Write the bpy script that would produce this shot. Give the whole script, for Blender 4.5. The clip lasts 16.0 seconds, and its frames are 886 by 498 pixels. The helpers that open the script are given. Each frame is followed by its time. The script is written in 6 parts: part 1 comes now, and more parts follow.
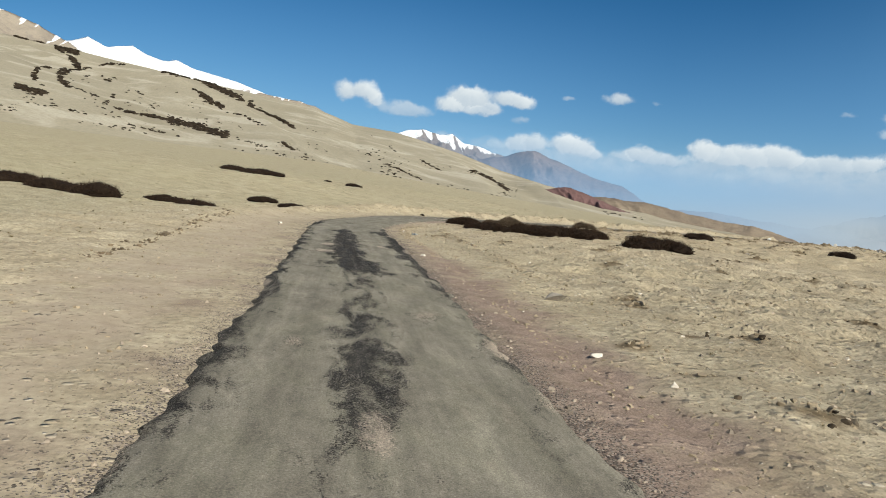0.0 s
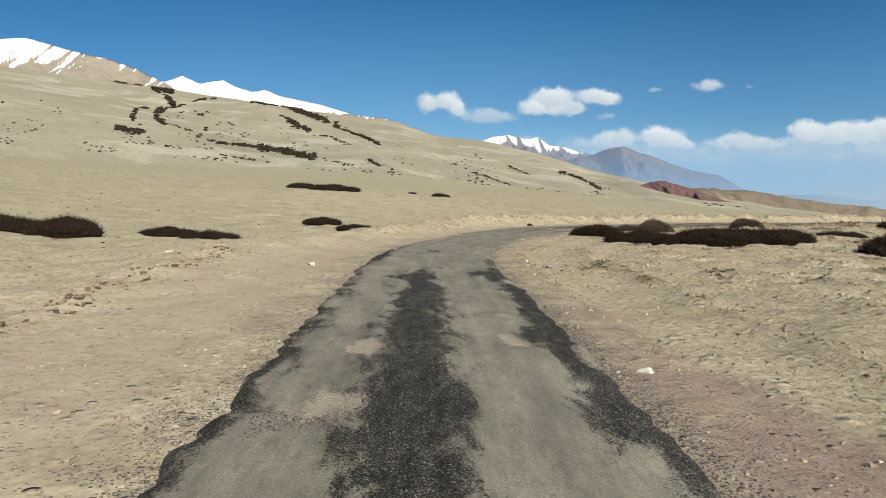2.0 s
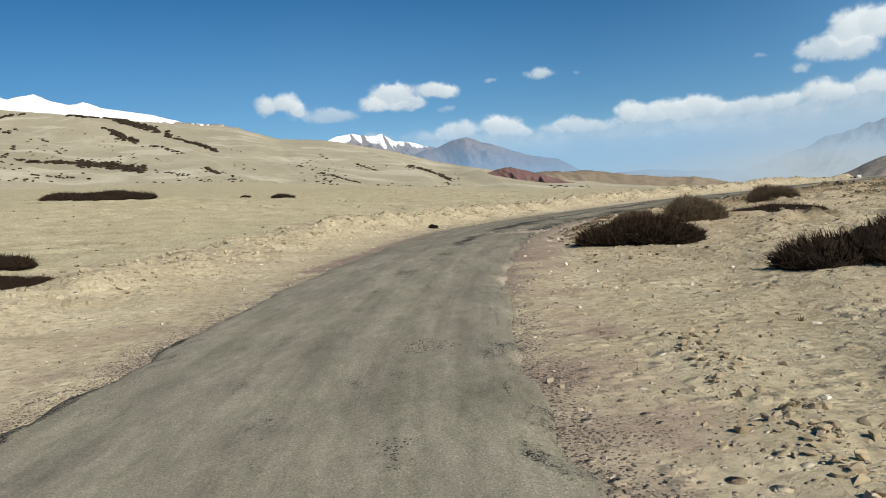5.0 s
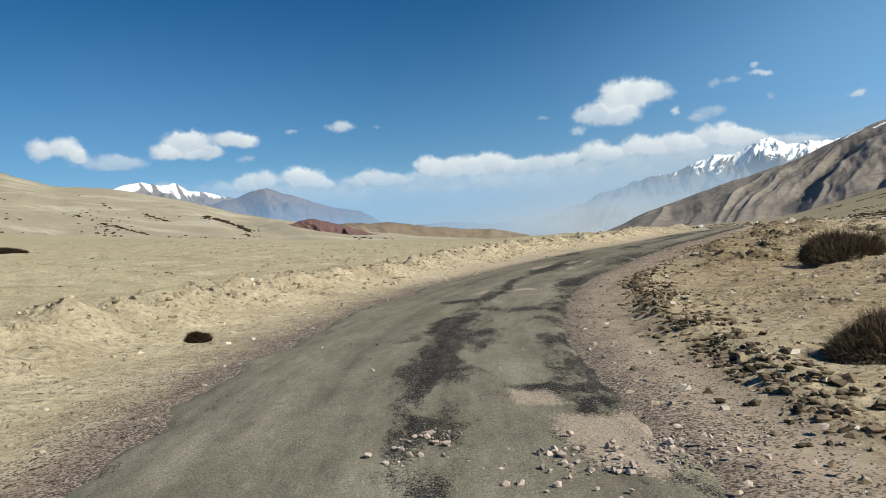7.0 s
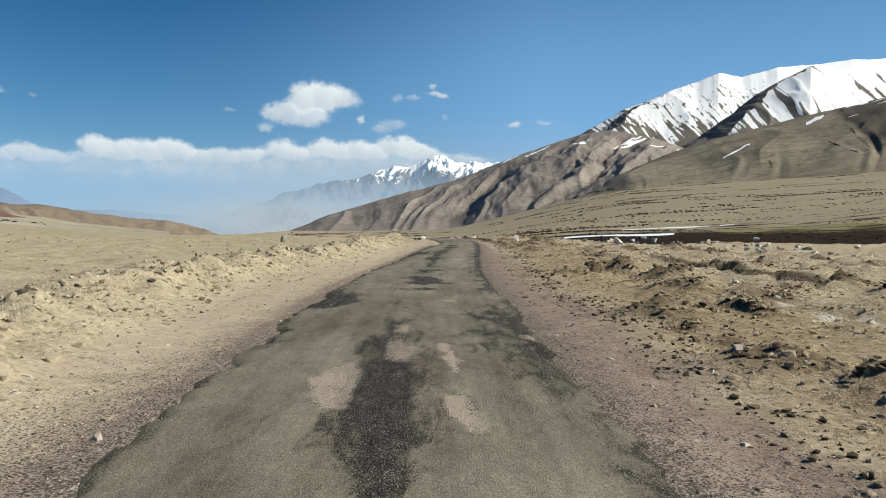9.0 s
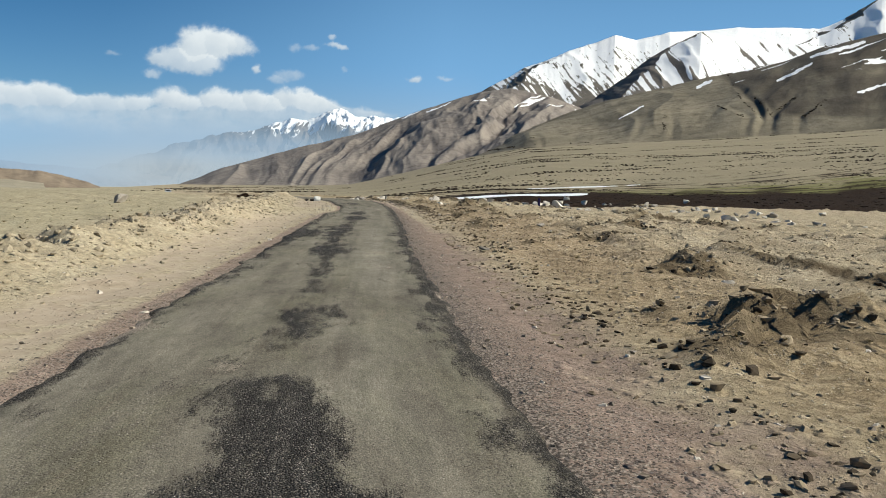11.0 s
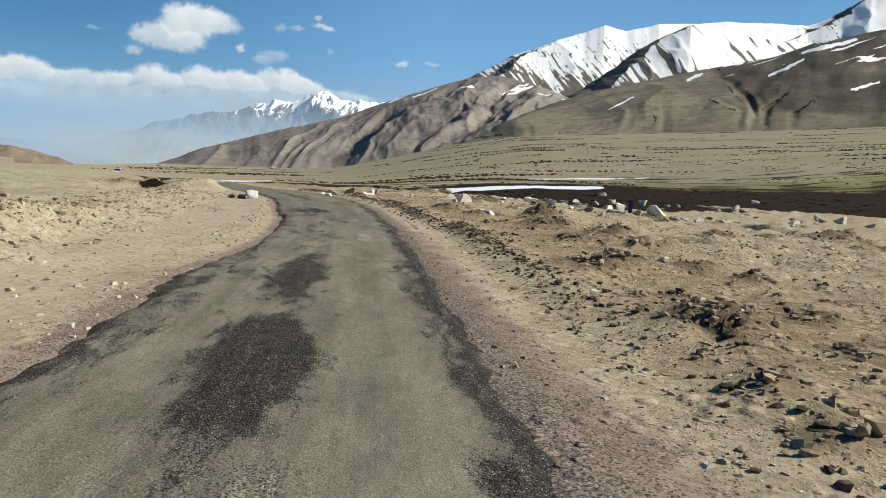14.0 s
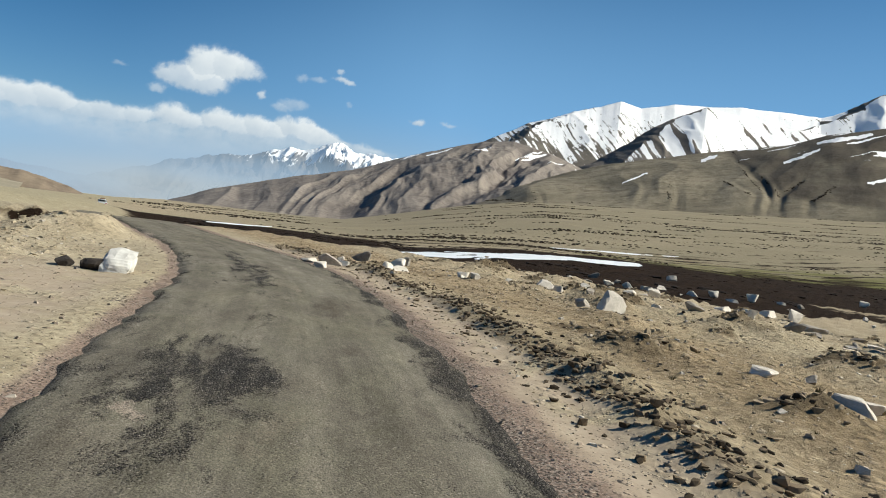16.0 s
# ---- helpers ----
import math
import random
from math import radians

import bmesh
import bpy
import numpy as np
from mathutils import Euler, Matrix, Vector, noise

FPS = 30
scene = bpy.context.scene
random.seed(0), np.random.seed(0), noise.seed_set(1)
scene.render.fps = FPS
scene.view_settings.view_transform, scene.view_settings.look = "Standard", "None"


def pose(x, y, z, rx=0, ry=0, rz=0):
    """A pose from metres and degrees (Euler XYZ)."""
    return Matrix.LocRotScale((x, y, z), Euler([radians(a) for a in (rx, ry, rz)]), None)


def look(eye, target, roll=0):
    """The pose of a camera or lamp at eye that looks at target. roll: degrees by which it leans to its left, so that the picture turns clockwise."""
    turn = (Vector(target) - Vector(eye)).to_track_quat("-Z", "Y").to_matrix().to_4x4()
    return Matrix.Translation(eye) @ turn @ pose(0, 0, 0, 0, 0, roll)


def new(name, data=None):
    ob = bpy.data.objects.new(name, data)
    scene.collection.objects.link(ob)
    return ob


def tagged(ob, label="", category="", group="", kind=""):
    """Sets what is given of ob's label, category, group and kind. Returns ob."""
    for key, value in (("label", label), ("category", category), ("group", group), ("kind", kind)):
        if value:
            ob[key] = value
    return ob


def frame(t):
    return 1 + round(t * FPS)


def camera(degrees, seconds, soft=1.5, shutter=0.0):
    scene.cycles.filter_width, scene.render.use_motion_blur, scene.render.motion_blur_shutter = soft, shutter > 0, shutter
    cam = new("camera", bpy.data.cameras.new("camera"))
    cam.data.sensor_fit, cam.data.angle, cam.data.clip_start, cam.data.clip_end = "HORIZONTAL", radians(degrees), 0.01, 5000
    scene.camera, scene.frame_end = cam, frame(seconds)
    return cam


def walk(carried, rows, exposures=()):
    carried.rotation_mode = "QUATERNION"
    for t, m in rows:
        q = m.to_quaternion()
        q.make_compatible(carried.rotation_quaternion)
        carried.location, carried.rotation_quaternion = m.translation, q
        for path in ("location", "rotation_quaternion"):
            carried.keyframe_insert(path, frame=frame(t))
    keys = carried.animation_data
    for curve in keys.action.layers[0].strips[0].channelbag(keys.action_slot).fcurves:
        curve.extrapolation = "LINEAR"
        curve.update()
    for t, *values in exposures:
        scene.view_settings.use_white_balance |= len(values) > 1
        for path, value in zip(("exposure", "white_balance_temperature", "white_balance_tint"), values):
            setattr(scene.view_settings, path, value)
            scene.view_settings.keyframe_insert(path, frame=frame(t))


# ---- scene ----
cam = camera(62.16, 16.0, 1.0)
PATH = [
    (0.0, (-0.000, -0.000, 1.736), (1.450, 9.869, 1.035), 5.62),
    (0.5, (0.320, 3.377, 1.696), (0.912, 13.318, 0.786), 4.04),
    (1.0, (0.499, 6.864, 1.637), (0.751, 16.815, 0.681), 1.72),
    (1.5, (0.512, 10.371, 1.598), (0.675, 20.337, 0.786), 1.08),
    (2.0, (0.432, 13.849, 1.605), (0.632, 23.824, 0.935), 1.08),
    (2.5, (0.425, 17.216, 1.578), (0.866, 27.184, 0.909), -0.42),
    (3.0, (0.410, 20.493, 1.492), (0.708, 30.400, 0.165), -5.87),
    (3.5, (0.397, 23.952, 1.427), (1.434, 33.867, 0.634), -0.44),
    (4.0, (0.558, 27.671, 1.337), (1.986, 37.550, 0.727), 0.54),
    (4.2, (0.630, 29.167, 1.310), (2.224, 39.014, 0.611), -0.75),
    (6.3, (3.665, 44.922, 1.213), (6.721, 54.430, 0.717), -5.25),
    (6.5, (4.007, 46.602, 1.213), (7.424, 55.992, 0.824), -5.33),
    (7.0, (5.292, 50.930, 1.313), (9.974, 59.763, 1.097), -3.83),
    (7.5, (6.917, 54.933, 1.385), (12.823, 63.001, 1.246), -3.57),
    (8.0, (8.919, 58.525, 1.507), (15.716, 65.857, 1.310), -3.73),
    (8.5, (11.108, 61.784, 1.568), (18.645, 68.354, 1.393), -1.44),
    (9.0, (13.627, 64.576, 1.642), (21.550, 70.667, 1.281), 0.21),
    (9.5, (16.482, 67.072, 1.689), (24.700, 72.746, 1.164), -0.26),
    (10.0, (19.587, 69.469, 1.736), (28.036, 74.777, 1.075), -0.33),
    (12.3, (33.989, 79.892, 1.703), (42.725, 84.630, 0.590), 2.52),
    (12.5, (35.299, 80.835, 1.710), (44.043, 85.563, 0.617), 2.64),
    (13.0, (38.743, 83.209, 1.684), (47.494, 87.925, 0.597), 2.77),
    (13.5, (42.387, 85.730, 1.638), (51.137, 90.447, 0.552), 2.72),
    (14.0, (46.164, 88.355, 1.600), (54.919, 93.059, 0.494), 2.73),
    (14.5, (49.928, 91.061, 1.517), (58.695, 95.733, 0.370), 2.60),
    (15.0, (53.649, 93.749, 1.464), (62.410, 98.405, 0.212), 2.50),
    (15.5, (57.224, 96.456, 1.400), (65.861, 101.443, 0.669), 4.49),
    (16.0, (60.698, 99.079, 1.349), (69.450, 103.907, 1.038), 7.41),
]
walk(cam, [(t, look(eye, target, roll)) for t, eye, target, roll in PATH], [(0.0, 0.06, 6380, 5), (16.0, 0.06, 6380, 5)])

# ---- world, sun, exposure ----
SUN_AZ, SUN_EL = 150.0, 37.0
world = bpy.data.worlds.new("sky")
scene.world = world
world.use_nodes = True
wn, wl = world.node_tree.nodes, world.node_tree.links
wn.clear()
sky = wn.new("ShaderNodeTexSky")
sky.sky_type = "NISHITA"
sky.sun_disc = False
sky.sun_elevation, sky.sun_rotation = radians(SUN_EL), radians(SUN_AZ)
sky.altitude, sky.air_density, sky.dust_density, sky.ozone_density = 2500, 1.0, 0.9, 2.2
back = wn.new("ShaderNodeBackground")
back.inputs["Strength"].default_value = 0.071
wout = wn.new("ShaderNodeOutputWorld")
deep = wn.new("ShaderNodeHueSaturation")
deep.inputs["Saturation"].default_value = 1.36
deep.inputs["Hue"].default_value = 0.499
wl.new(sky.outputs[0], deep.inputs["Color"])
wl.new(deep.outputs[0], back.inputs[0])
wl.new(back.outputs[0], wout.inputs[0])

sun = new("sun", bpy.data.lights.new("sun", "SUN"))
sun.data.energy, sun.data.angle, sun.data.color = 6.35, radians(0.53), (1.0, 0.93, 0.80)
to_sun = Vector((math.sin(radians(SUN_AZ)) * math.cos(radians(SUN_EL)), math.cos(radians(SUN_AZ)) * math.cos(radians(SUN_EL)), math.sin(radians(SUN_EL))))
sun.matrix_world = look((0, 0, 60), Vector((0, 0, 60)) - to_sun)

# ---- terrain functions ----
def hash2(ix, iy, seed):
    n = (ix.astype(np.int64) * 374761393 + iy.astype(np.int64) * 668265263 + seed * 1442695041) & 0x7FFFFFFF
    n = ((n ^ (n >> 13)) * 1274126177) & 0x7FFFFFFF
    n = ((n ^ (n >> 16)) * 2246822519) & 0x7FFFFFFF
    return ((n ^ (n >> 15)) & 0xFFFFF) / 524287.5 - 1.0


def vnoise(x, y, seed=0):
    """Smooth noise from -1 to 1."""
    x, y = np.asarray(x, float), np.asarray(y, float)
    ix, iy = np.floor(x), np.floor(y)
    fx, fy = x - ix, y - iy
    fx, fy = fx * fx * fx * (fx * (fx * 6 - 15) + 10), fy * fy * fy * (fy * (fy * 6 - 15) + 10)
    a, b = hash2(ix, iy, seed), hash2(ix + 1, iy, seed)
    c, d = hash2(ix, iy + 1, seed), hash2(ix + 1, iy + 1, seed)
    return (a + (b - a) * fx) * (1 - fy) + (c + (d - c) * fx) * fy


def fbm(x, y, octaves=4, seed=0, gain=0.5, lac=2.03):
    total, amp, norm = 0.0, 1.0, 0.0
    for k in range(octaves):
        total = total + amp * vnoise(x * lac ** k + 17.3 * k, y * lac ** k - 9.1 * k, seed + k)
        norm += amp
        amp *= gain
    return total / norm


def ridged(x, y, octaves=4, seed=0, gain=0.5):
    total, amp, norm = 0.0, 1.0, 0.0
    for k in range(octaves):
        total = total + amp * (1 - 2 * np.abs(vnoise(x * 2.07 ** k + 5.7 * k, y * 2.07 ** k + 3.3 * k, seed + k)))
        norm += amp
        amp *= gain
    return total / norm


def step(a, b, v):
    k = np.clip((v - a) / (b - a), 0, 1)
    return k * k * (3 - 2 * k)


# the road's centre line, along the drive
ROAD = [(0.3, -14), (0.35, -4), (0.45, 6), (0.5, 16), (0.5, 25), (0.5, 32), (0.8, 36.5), (1.7, 41), (3.2, 46), (5.0, 50.8),
        (7.0, 55.2), (9.8, 59.9), (14.3, 65.3), (19.1, 69.4), (24.0, 73.3), (31.0, 78.7), (40.3, 85.2), (52.0, 93.2), (62.0, 100.4),
        (70.3, 107.6), (75.7, 113.9), (79.6, 119.8), (84.4, 127.2), (89.6, 136.0), (95.5, 147.0), (104.5, 163.0), (118.0, 182.0), (136.0, 205.0)]


def spline(nodes, spacing):
    p = np.array(nodes, float)
    p = np.vstack([2 * p[0] - p[1], p, 2 * p[-1] - p[-2]])
    out = []
    for i in range(1, len(p) - 2):
        t = np.linspace(0, 1, 24, endpoint=False)[:, None]
        a, b, c, d = p[i - 1], p[i], p[i + 1], p[i + 2]
        out.append(0.5 * (2 * b + (c - a) * t + (2 * a - 5 * b + 4 * c - d) * t ** 2 + (3 * b - a - 3 * c + d) * t ** 3))
    q = np.vstack(out + [p[-2:-1]])
    length = np.concatenate([[0], np.cumsum(np.linalg.norm(np.diff(q, axis=0), axis=1))])
    s = np.arange(0, length[-1], spacing)
    return np.stack([np.interp(s, length, q[:, 0]), np.interp(s, length, q[:, 1])], 1), s


LINE, LINE_S = spline(ROAD, 0.5)
TAN = np.gradient(LINE, axis=0)
TAN /= np.linalg.norm(TAN, axis=1)[:, None]


def road_place(x, y):
    """Along and across the road (positive to its left)."""
    x, y = np.atleast_1d(np.asarray(x, float)).ravel(), np.atleast_1d(np.asarray(y, float)).ravel()
    s, u = np.empty(len(x)), np.empty(len(x))
    for k in range(0, len(x), 20000):
        px, py = x[k:k + 20000], y[k:k + 20000]
        d = (px[:, None] - LINE[None, :, 0]) ** 2 + (py[:, None] - LINE[None, :, 1]) ** 2
        i = d.argmin(1)
        dx, dy = px - LINE[i, 0], py - LINE[i, 1]
        along = dx * TAN[i, 0] + dy * TAN[i, 1]
        cross = TAN[i, 0] * dy - TAN[i, 1] * dx
        inner = (i > 0) & (i < len(LINE) - 1)
        s[k:k + 20000] = LINE_S[i] + along
        u[k:k + 20000] = np.where(inner, cross, np.sign(cross) * np.sqrt(d[np.arange(len(i)), i]))
    return s, u


def half_width(s):
    """Half the road's width."""
    return np.interp(s, [0, 60, 70, 82, 100, 120, 135, 200], [1.68, 1.65, 1.75, 1.95, 2.0, 1.8, 1.75, 1.8])


def road_z(s):
    return 0.03 * np.sin(np.asarray(s) * 0.21) - 0.012 * np.clip(np.asarray(s) - 150, 0, 34) - np.interp(np.asarray(s), [183, 192, 225, 290], [0, 0.38, 1.9, 3.7])


def ridge_strength(s):
    """How high the ridge of clods on the right shoulder stands."""
    return np.interp(s, [64, 69, 80, 87, 100, 112, 127, 131, 135, 141, 165, 172], [0, 1.2, 1.2, 0.2, 0.12, 0.12, 0.1, 0.22, 0.5, 1.0, 0.9, 0]) * (0.85 + 0.3 * vnoise(s / 2.2, s * 0, 21))


def ridge_line(s):
    return -np.interp(s, [50, 66, 76, 90, 104, 116, 130, 139, 146, 160], [3.0, 2.8, 2.9, 3.2, 3.5, 3.6, 3.5, 3.3, 2.9, 3.0])


def low_ridges(s, u):
    """Two low windrows of crusted earth along the first straight."""
    a = step(40.5, 43, s) * step(56, 53, s) * np.exp(-((u + np.interp(s, [42, 47, 52, 55], [2.35, 2.45, 2.7, 3.0]) + 0.12 * vnoise(s / 1.6, s * 0, 25)) / 0.2) ** 2)
    b = step(30, 34, s) * step(55, 51, s) * np.exp(-((u + 4.35 + 0.3 * vnoise(s / 3.0, s * 0, 26)) / 0.26) ** 2)
    return a + 0.9 * b


def track(s, u):
    """Smooth strips beside the asphalt, pressed flat by wheels."""
    r1 = step(137, 141, s) * step(176, 170, s) * step(-3.05, -2.75, u + 0.15 * vnoise(s / 2.5, s * 0, 27)) * step(-1.95, -2.2, u)
    r2 = 0.7 * step(62, 67, s) * step(90, 84, s) * step(-2.7, -2.45, u) * step(-1.7, -1.95, u)
    l1 = 0.9 * step(84, 92, s) * step(136, 126, s) * step(2.1, 2.6, u) * step(4.3, 3.7, u + 0.3 * vnoise(s / 4, s * 0, 28))
    l2 = step(139, 142, s) * step(156, 150, s) * step(1.9, 2.4, u) * step(4.6, 4.0, u + 0.3 * vnoise(s / 3, s * 0, 29))
    l3 = 0.6 * step(0, 10, s) * step(60, 50, s) * step(2.2, 2.8, u) * step(5.2, 4.2, u)
    return np.maximum(np.maximum(r1, r2), np.maximum(np.maximum(l1, l2), l3))


CAVE = (75.7, 122.6, -0.86)


def cave_place(x, y):
    """Place along and across the hollow behind the bank."""
    c, n = math.cos(CAVE[2]), math.sin(CAVE[2])
    dx, dy = x - CAVE[0], y - CAVE[1]
    return dx * n + dy * c, dx * c - dy * n


def cave_field(x, y):
    """A hollow washed out behind the bank."""
    a, b = cave_place(x, y)
    return np.exp(-((np.where(a > 0, a / 2.6, a / 1.6)) ** 2 + (b / 1.15) ** 2) ** 2)


def cave_rim(x, y):
    """The undercut bank at the hollow's far side."""
    a, b = cave_place(x, y)
    return np.exp(-((b - 1.9 - 0.2 * fbm(a / 0.8, a * 0, 3, 18)) / np.where(b < 1.9, 0.55, 2.2)) ** 2) * step(-4.5, -1.0, a) * step(6, 3, a)


def clump_list():
    """Heaps of turf and clods on the flat: place, radius, height."""
    given = [(30.6, 70.5, 0.9, 0.3), (27.4, 68.3, 0.7, 0.2), (22.6, 66.7, 0.8, 0.22), (22.0, 65.4, 0.7, 0.2), (60.2, 92.0, 0.8, 0.22), (64.7, 93.5, 0.9, 0.25), (70.8, 101.5, 0.8, 0.22), (68.6, 99.3, 0.6, 0.18),
             (35.4, 74.6, 1.3, 0.45), (66.5, 81.0, 1.4, 0.3), (74.5, 86.2, 1.3, 0.3), (79.0, 88.5, 1.8, 0.5), (81.8, 100.0, 0.8, 0.25), (41.6, 81.7, 0.5, 0.2), (4.4, 30.8, 0.6, 0.12), (6.5, 10.6, 0.5, 0.1), (24.7, 68.4, 0.45, 0.09), (24.0, 67.7, 0.4, 0.09), (26.9, 67.9, 0.6, 0.15), (52.0, 88.7, 0.5, 0.1), (51.1, 88.2, 0.55, 0.12), (53.6, 88.0, 0.5, 0.14)]
    r = np.random.default_rng(4711)
    s = np.concatenate([r.uniform(66, 172, 150), r.uniform(14, 60, 60)])
    u = -np.concatenate([4.3 + 20 * r.random(150) ** 1.3, 3.6 + 17 * r.random(60)])
    x = np.interp(s, LINE_S, LINE[:, 0]) - np.interp(s, LINE_S, TAN[:, 1]) * u
    y = np.interp(s, LINE_S, LINE[:, 1]) + np.interp(s, LINE_S, TAN[:, 0]) * u
    rad = np.concatenate([0.28 + 0.8 * r.random(150) ** 2, 0.2 + 0.35 * r.random(60)])
    tall = rad * np.concatenate([r.uniform(0.18, 0.36, 150), r.uniform(0.12, 0.25, 60)])
    return np.vstack([np.array(given), np.stack([x, y, rad, tall], 1)])


CLUMPS = clump_list()
# low erosion steps in the flat: ends, height; the ground is higher on their left-hand side
STEPS = [(62.1, 106.2, 62.7, 103.8, 0.14), (32.2, 85.0, 33.6, 83.2, 0.16), (45.5, 77.5, 33.0, 66.5, 0.32), (78.2, 125.5, 87.5, 144.0, 0.4), (76.0, 88.5, 73.5, 83.0, 0.27), (67.0, 83.5, 68.0, 78.0, 0.24), (-4.5, 18.0, -4.4, 31.0, 0.07), (92.0, 96.0, 79.0, 88.0, 0.3), (62.5, 93.5, 59.4, 89.5, 0.17), (52.0, 84.5, 46.0, 79.5, 0.18)]


def clump_field(x, y):
    """How far a place lies in a heap (0 to 1) and the heap's height there."""
    cover, tall = np.zeros(len(x)), np.zeros(len(x))
    idx = np.where((x > -5) & (x < 120) & (y > -5) & (y < 135))[0]
    px, py = x[idx], y[idx]
    wx, wy = px + 0.25 * fbm(px / 0.5, py / 0.5, 2, 81), py + 0.25 * fbm(px / 0.5 + 5, py / 0.5, 2, 82)
    c, h = np.zeros(len(idx)), np.zeros(len(idx))
    for cx, cy, rad, t in CLUMPS:
        m = np.where((np.abs(px - cx) < rad * 2.4) & (np.abs(py - cy) < rad * 2.4))[0]
        if len(m):
            g = np.exp(-(((wx[m] - cx) / rad) ** 2 + ((wy[m] - cy) / (rad * 0.7)) ** 2))
            c[m], h[m] = np.maximum(c[m], g), h[m] + t * g
    cover[idx], tall[idx] = c, h
    return cover, tall


def height(x, y, fine=True):
    """The ground's height."""
    shape = np.shape(x)
    x, y = np.atleast_1d(np.asarray(x, float)).ravel(), np.atleast_1d(np.asarray(y, float)).ravel()
    s, u = road_place(x, y)
    hw = half_width(s)
    dx, dy = x - 25, y - 60
    dist = np.hypot(dx, dy)
    az = np.degrees(np.arctan2(dx, dy))
    off = np.abs(u) - hw
    # plain on the left, rising to the hills
    rise = np.interp(az, [-180, -100, -60, -5, 8, 16, 24, 180], [0.0, 0.02, 0.05, 0.047, 0.022, 0.006, -0.006, -0.006])
    left = rise * np.sqrt(np.maximum(0, u - 6) ** 2 + 4) - rise * 2
    left = left + 1.0 * step(12, 34, u) * step(-30, -45, az) * step(-120, -100, az)
    left = np.where(u > 0, left, 0)
    # river flat on the right, then the fan
    right = -1.05 * step(6, 45, -u) * step(140, 120, s) - 1.25 * np.maximum(step(3, 34, -u), step(0, 5, -u - np.interp(s, [166, 168, 172, 176, 180, 184, 300], [24, 17, 12.5, 9.5, 7, 5, 5])) * (s > 166)) * step(120, 140, s)
    fall = -(0.035 * np.clip(dist - 98, 0, 45) + 0.014 * np.clip(dist - 143, 0, 700) + 0.0095 * np.clip(dist - 843, 0, 2400)) * step(20, 31, az) * step(62, 50, az)
    steep = np.interp(az, [40, 53, 61, 66, 75, 85, 95, 120, 180], [0, 0.004, 0.034, 0.058, 0.070, 0.083, 0.096, 0.09, 0.03])
    fan = np.where((az > 40) & (u < 0), steep * np.maximum(0, dist - 210) * step(150, 420, dist), 0)
    wide = np.where(u > 0, left, right + fan) + fall
    z = wide + 0.35 * fbm(x / 37, y / 37, 3, 5) * step(8, 40, np.abs(u))
    if fine:
        near = 1 - step(90, 220, dist)
        # spoil bank along the left of the road
        bank = step(58, 70, s) * (1 - step(151, 160, s)) * (1 - 0.5 * step(137, 146, s)) * (0.8 + 0.3 * fbm(s / 5, u * 0, 2, 11))
        top = np.interp(s, [55, 80, 100, 125, 150, 165], [5.2, 5.0, 5.6, 5.2, 5.6, 5.2])
        shape_b = np.exp(-((u - top - 0.5 * vnoise(s / 6, s * 0, 12)) / np.where(u < top, 1.15, 1.7)) ** 2)
        z += bank * shape_b * (0.62 + 0.24 * fbm(x / 1.1, y / 1.1, 3, 13) + 0.30 * fbm(x / 0.42, y / 0.42, 2, 15))
        low = step(36, 44, s) * (1 - step(60, 68, s))
        z += low * 0.22 * np.exp(-((u - 5.2) / 1.2) ** 2) * (1 + 0.5 * fbm(x / 1.1, y / 1.1, 2, 14))
        z -= 0.14 * step(154, 164, s) * step(2, 4, u) * step(14, 8, u)
        z += 0.72 * np.exp(-(((x - 73.6) / 1.7) ** 2 + ((y - 117.7) / 1.5) ** 2)) * (1 + 0.4 * fbm(x / 0.5, y / 0.5, 2, 16)) - 1.2 * cave_field(x, y) + 0.45 * cave_rim(x, y) * (1 + 0.5 * fbm(x / 0.45, y / 0.45, 2, 19))
        # broken ridge of clods along the right shoulder
        edge = ridge_line(s)
        edge = edge + 0.22 * fbm(s / 2.5, s * 0, 3, 23)
        z += near * ridge_strength(s) * 0.17 * np.exp(-((u - edge) / np.where(u > edge, 0.24, 0.75)) ** 2) * (0.8 + 1.0 * fbm(x / 0.4, y / 0.4, 2, 22))
        # hummocks on the right, softer relief elsewhere
        humps = step(4.5, 8, -u) * step(48, 80, s) * near
        r = fbm(x / 1.7, y / 1.3, 3, 31)
        wx, wy = x + 0.5 * fbm(x / 0.8, y / 0.8, 2, 38), y + 0.5 * fbm(x / 0.8 + 9, y / 0.8, 2, 39)
        r2 = fbm(wx / 0.95, wy / 0.7, 3, 35, 0.6)
        patch = step(-0.15, 0.2, fbm(x / 6, y / 6, 2, 36))
        z += humps * (0.14 * step(0.06, 0.45, r) + patch * (0.10 * step(0.03, 0.2, r2) + 0.10 * fbm(wx / 0.33, wy / 0.33, 2, 37)) + 0.14 * fbm(x / 4.5, y / 4.5, 2, 33))
        heap = clump_field(x, y)[1]
        z += heap * (0.75 + 0.9 * fbm(x / 0.4, y / 0.4, 2, 83))
        for x0, y0, x1, y1, drop in STEPS:
            ex, ey = x1 - x0, y1 - y0
            ln = math.hypot(ex, ey)
            m = np.where((np.abs(x - (x0 + x1) / 2) < ln) & (np.abs(y - (y0 + y1) / 2) < ln))[0]
            tt = ((x[m] - x0) * ex + (y[m] - y0) * ey) / ln
            d = (ex * (y[m] - y0) - ey * (x[m] - x0)) / ln + 0.45 * fbm(tt / 1.2, tt * 0, 3, 85) + 0.12 * fbm(x[m] / 0.4, y[m] / 0.4, 2, 86)
            side = np.sign(drop)
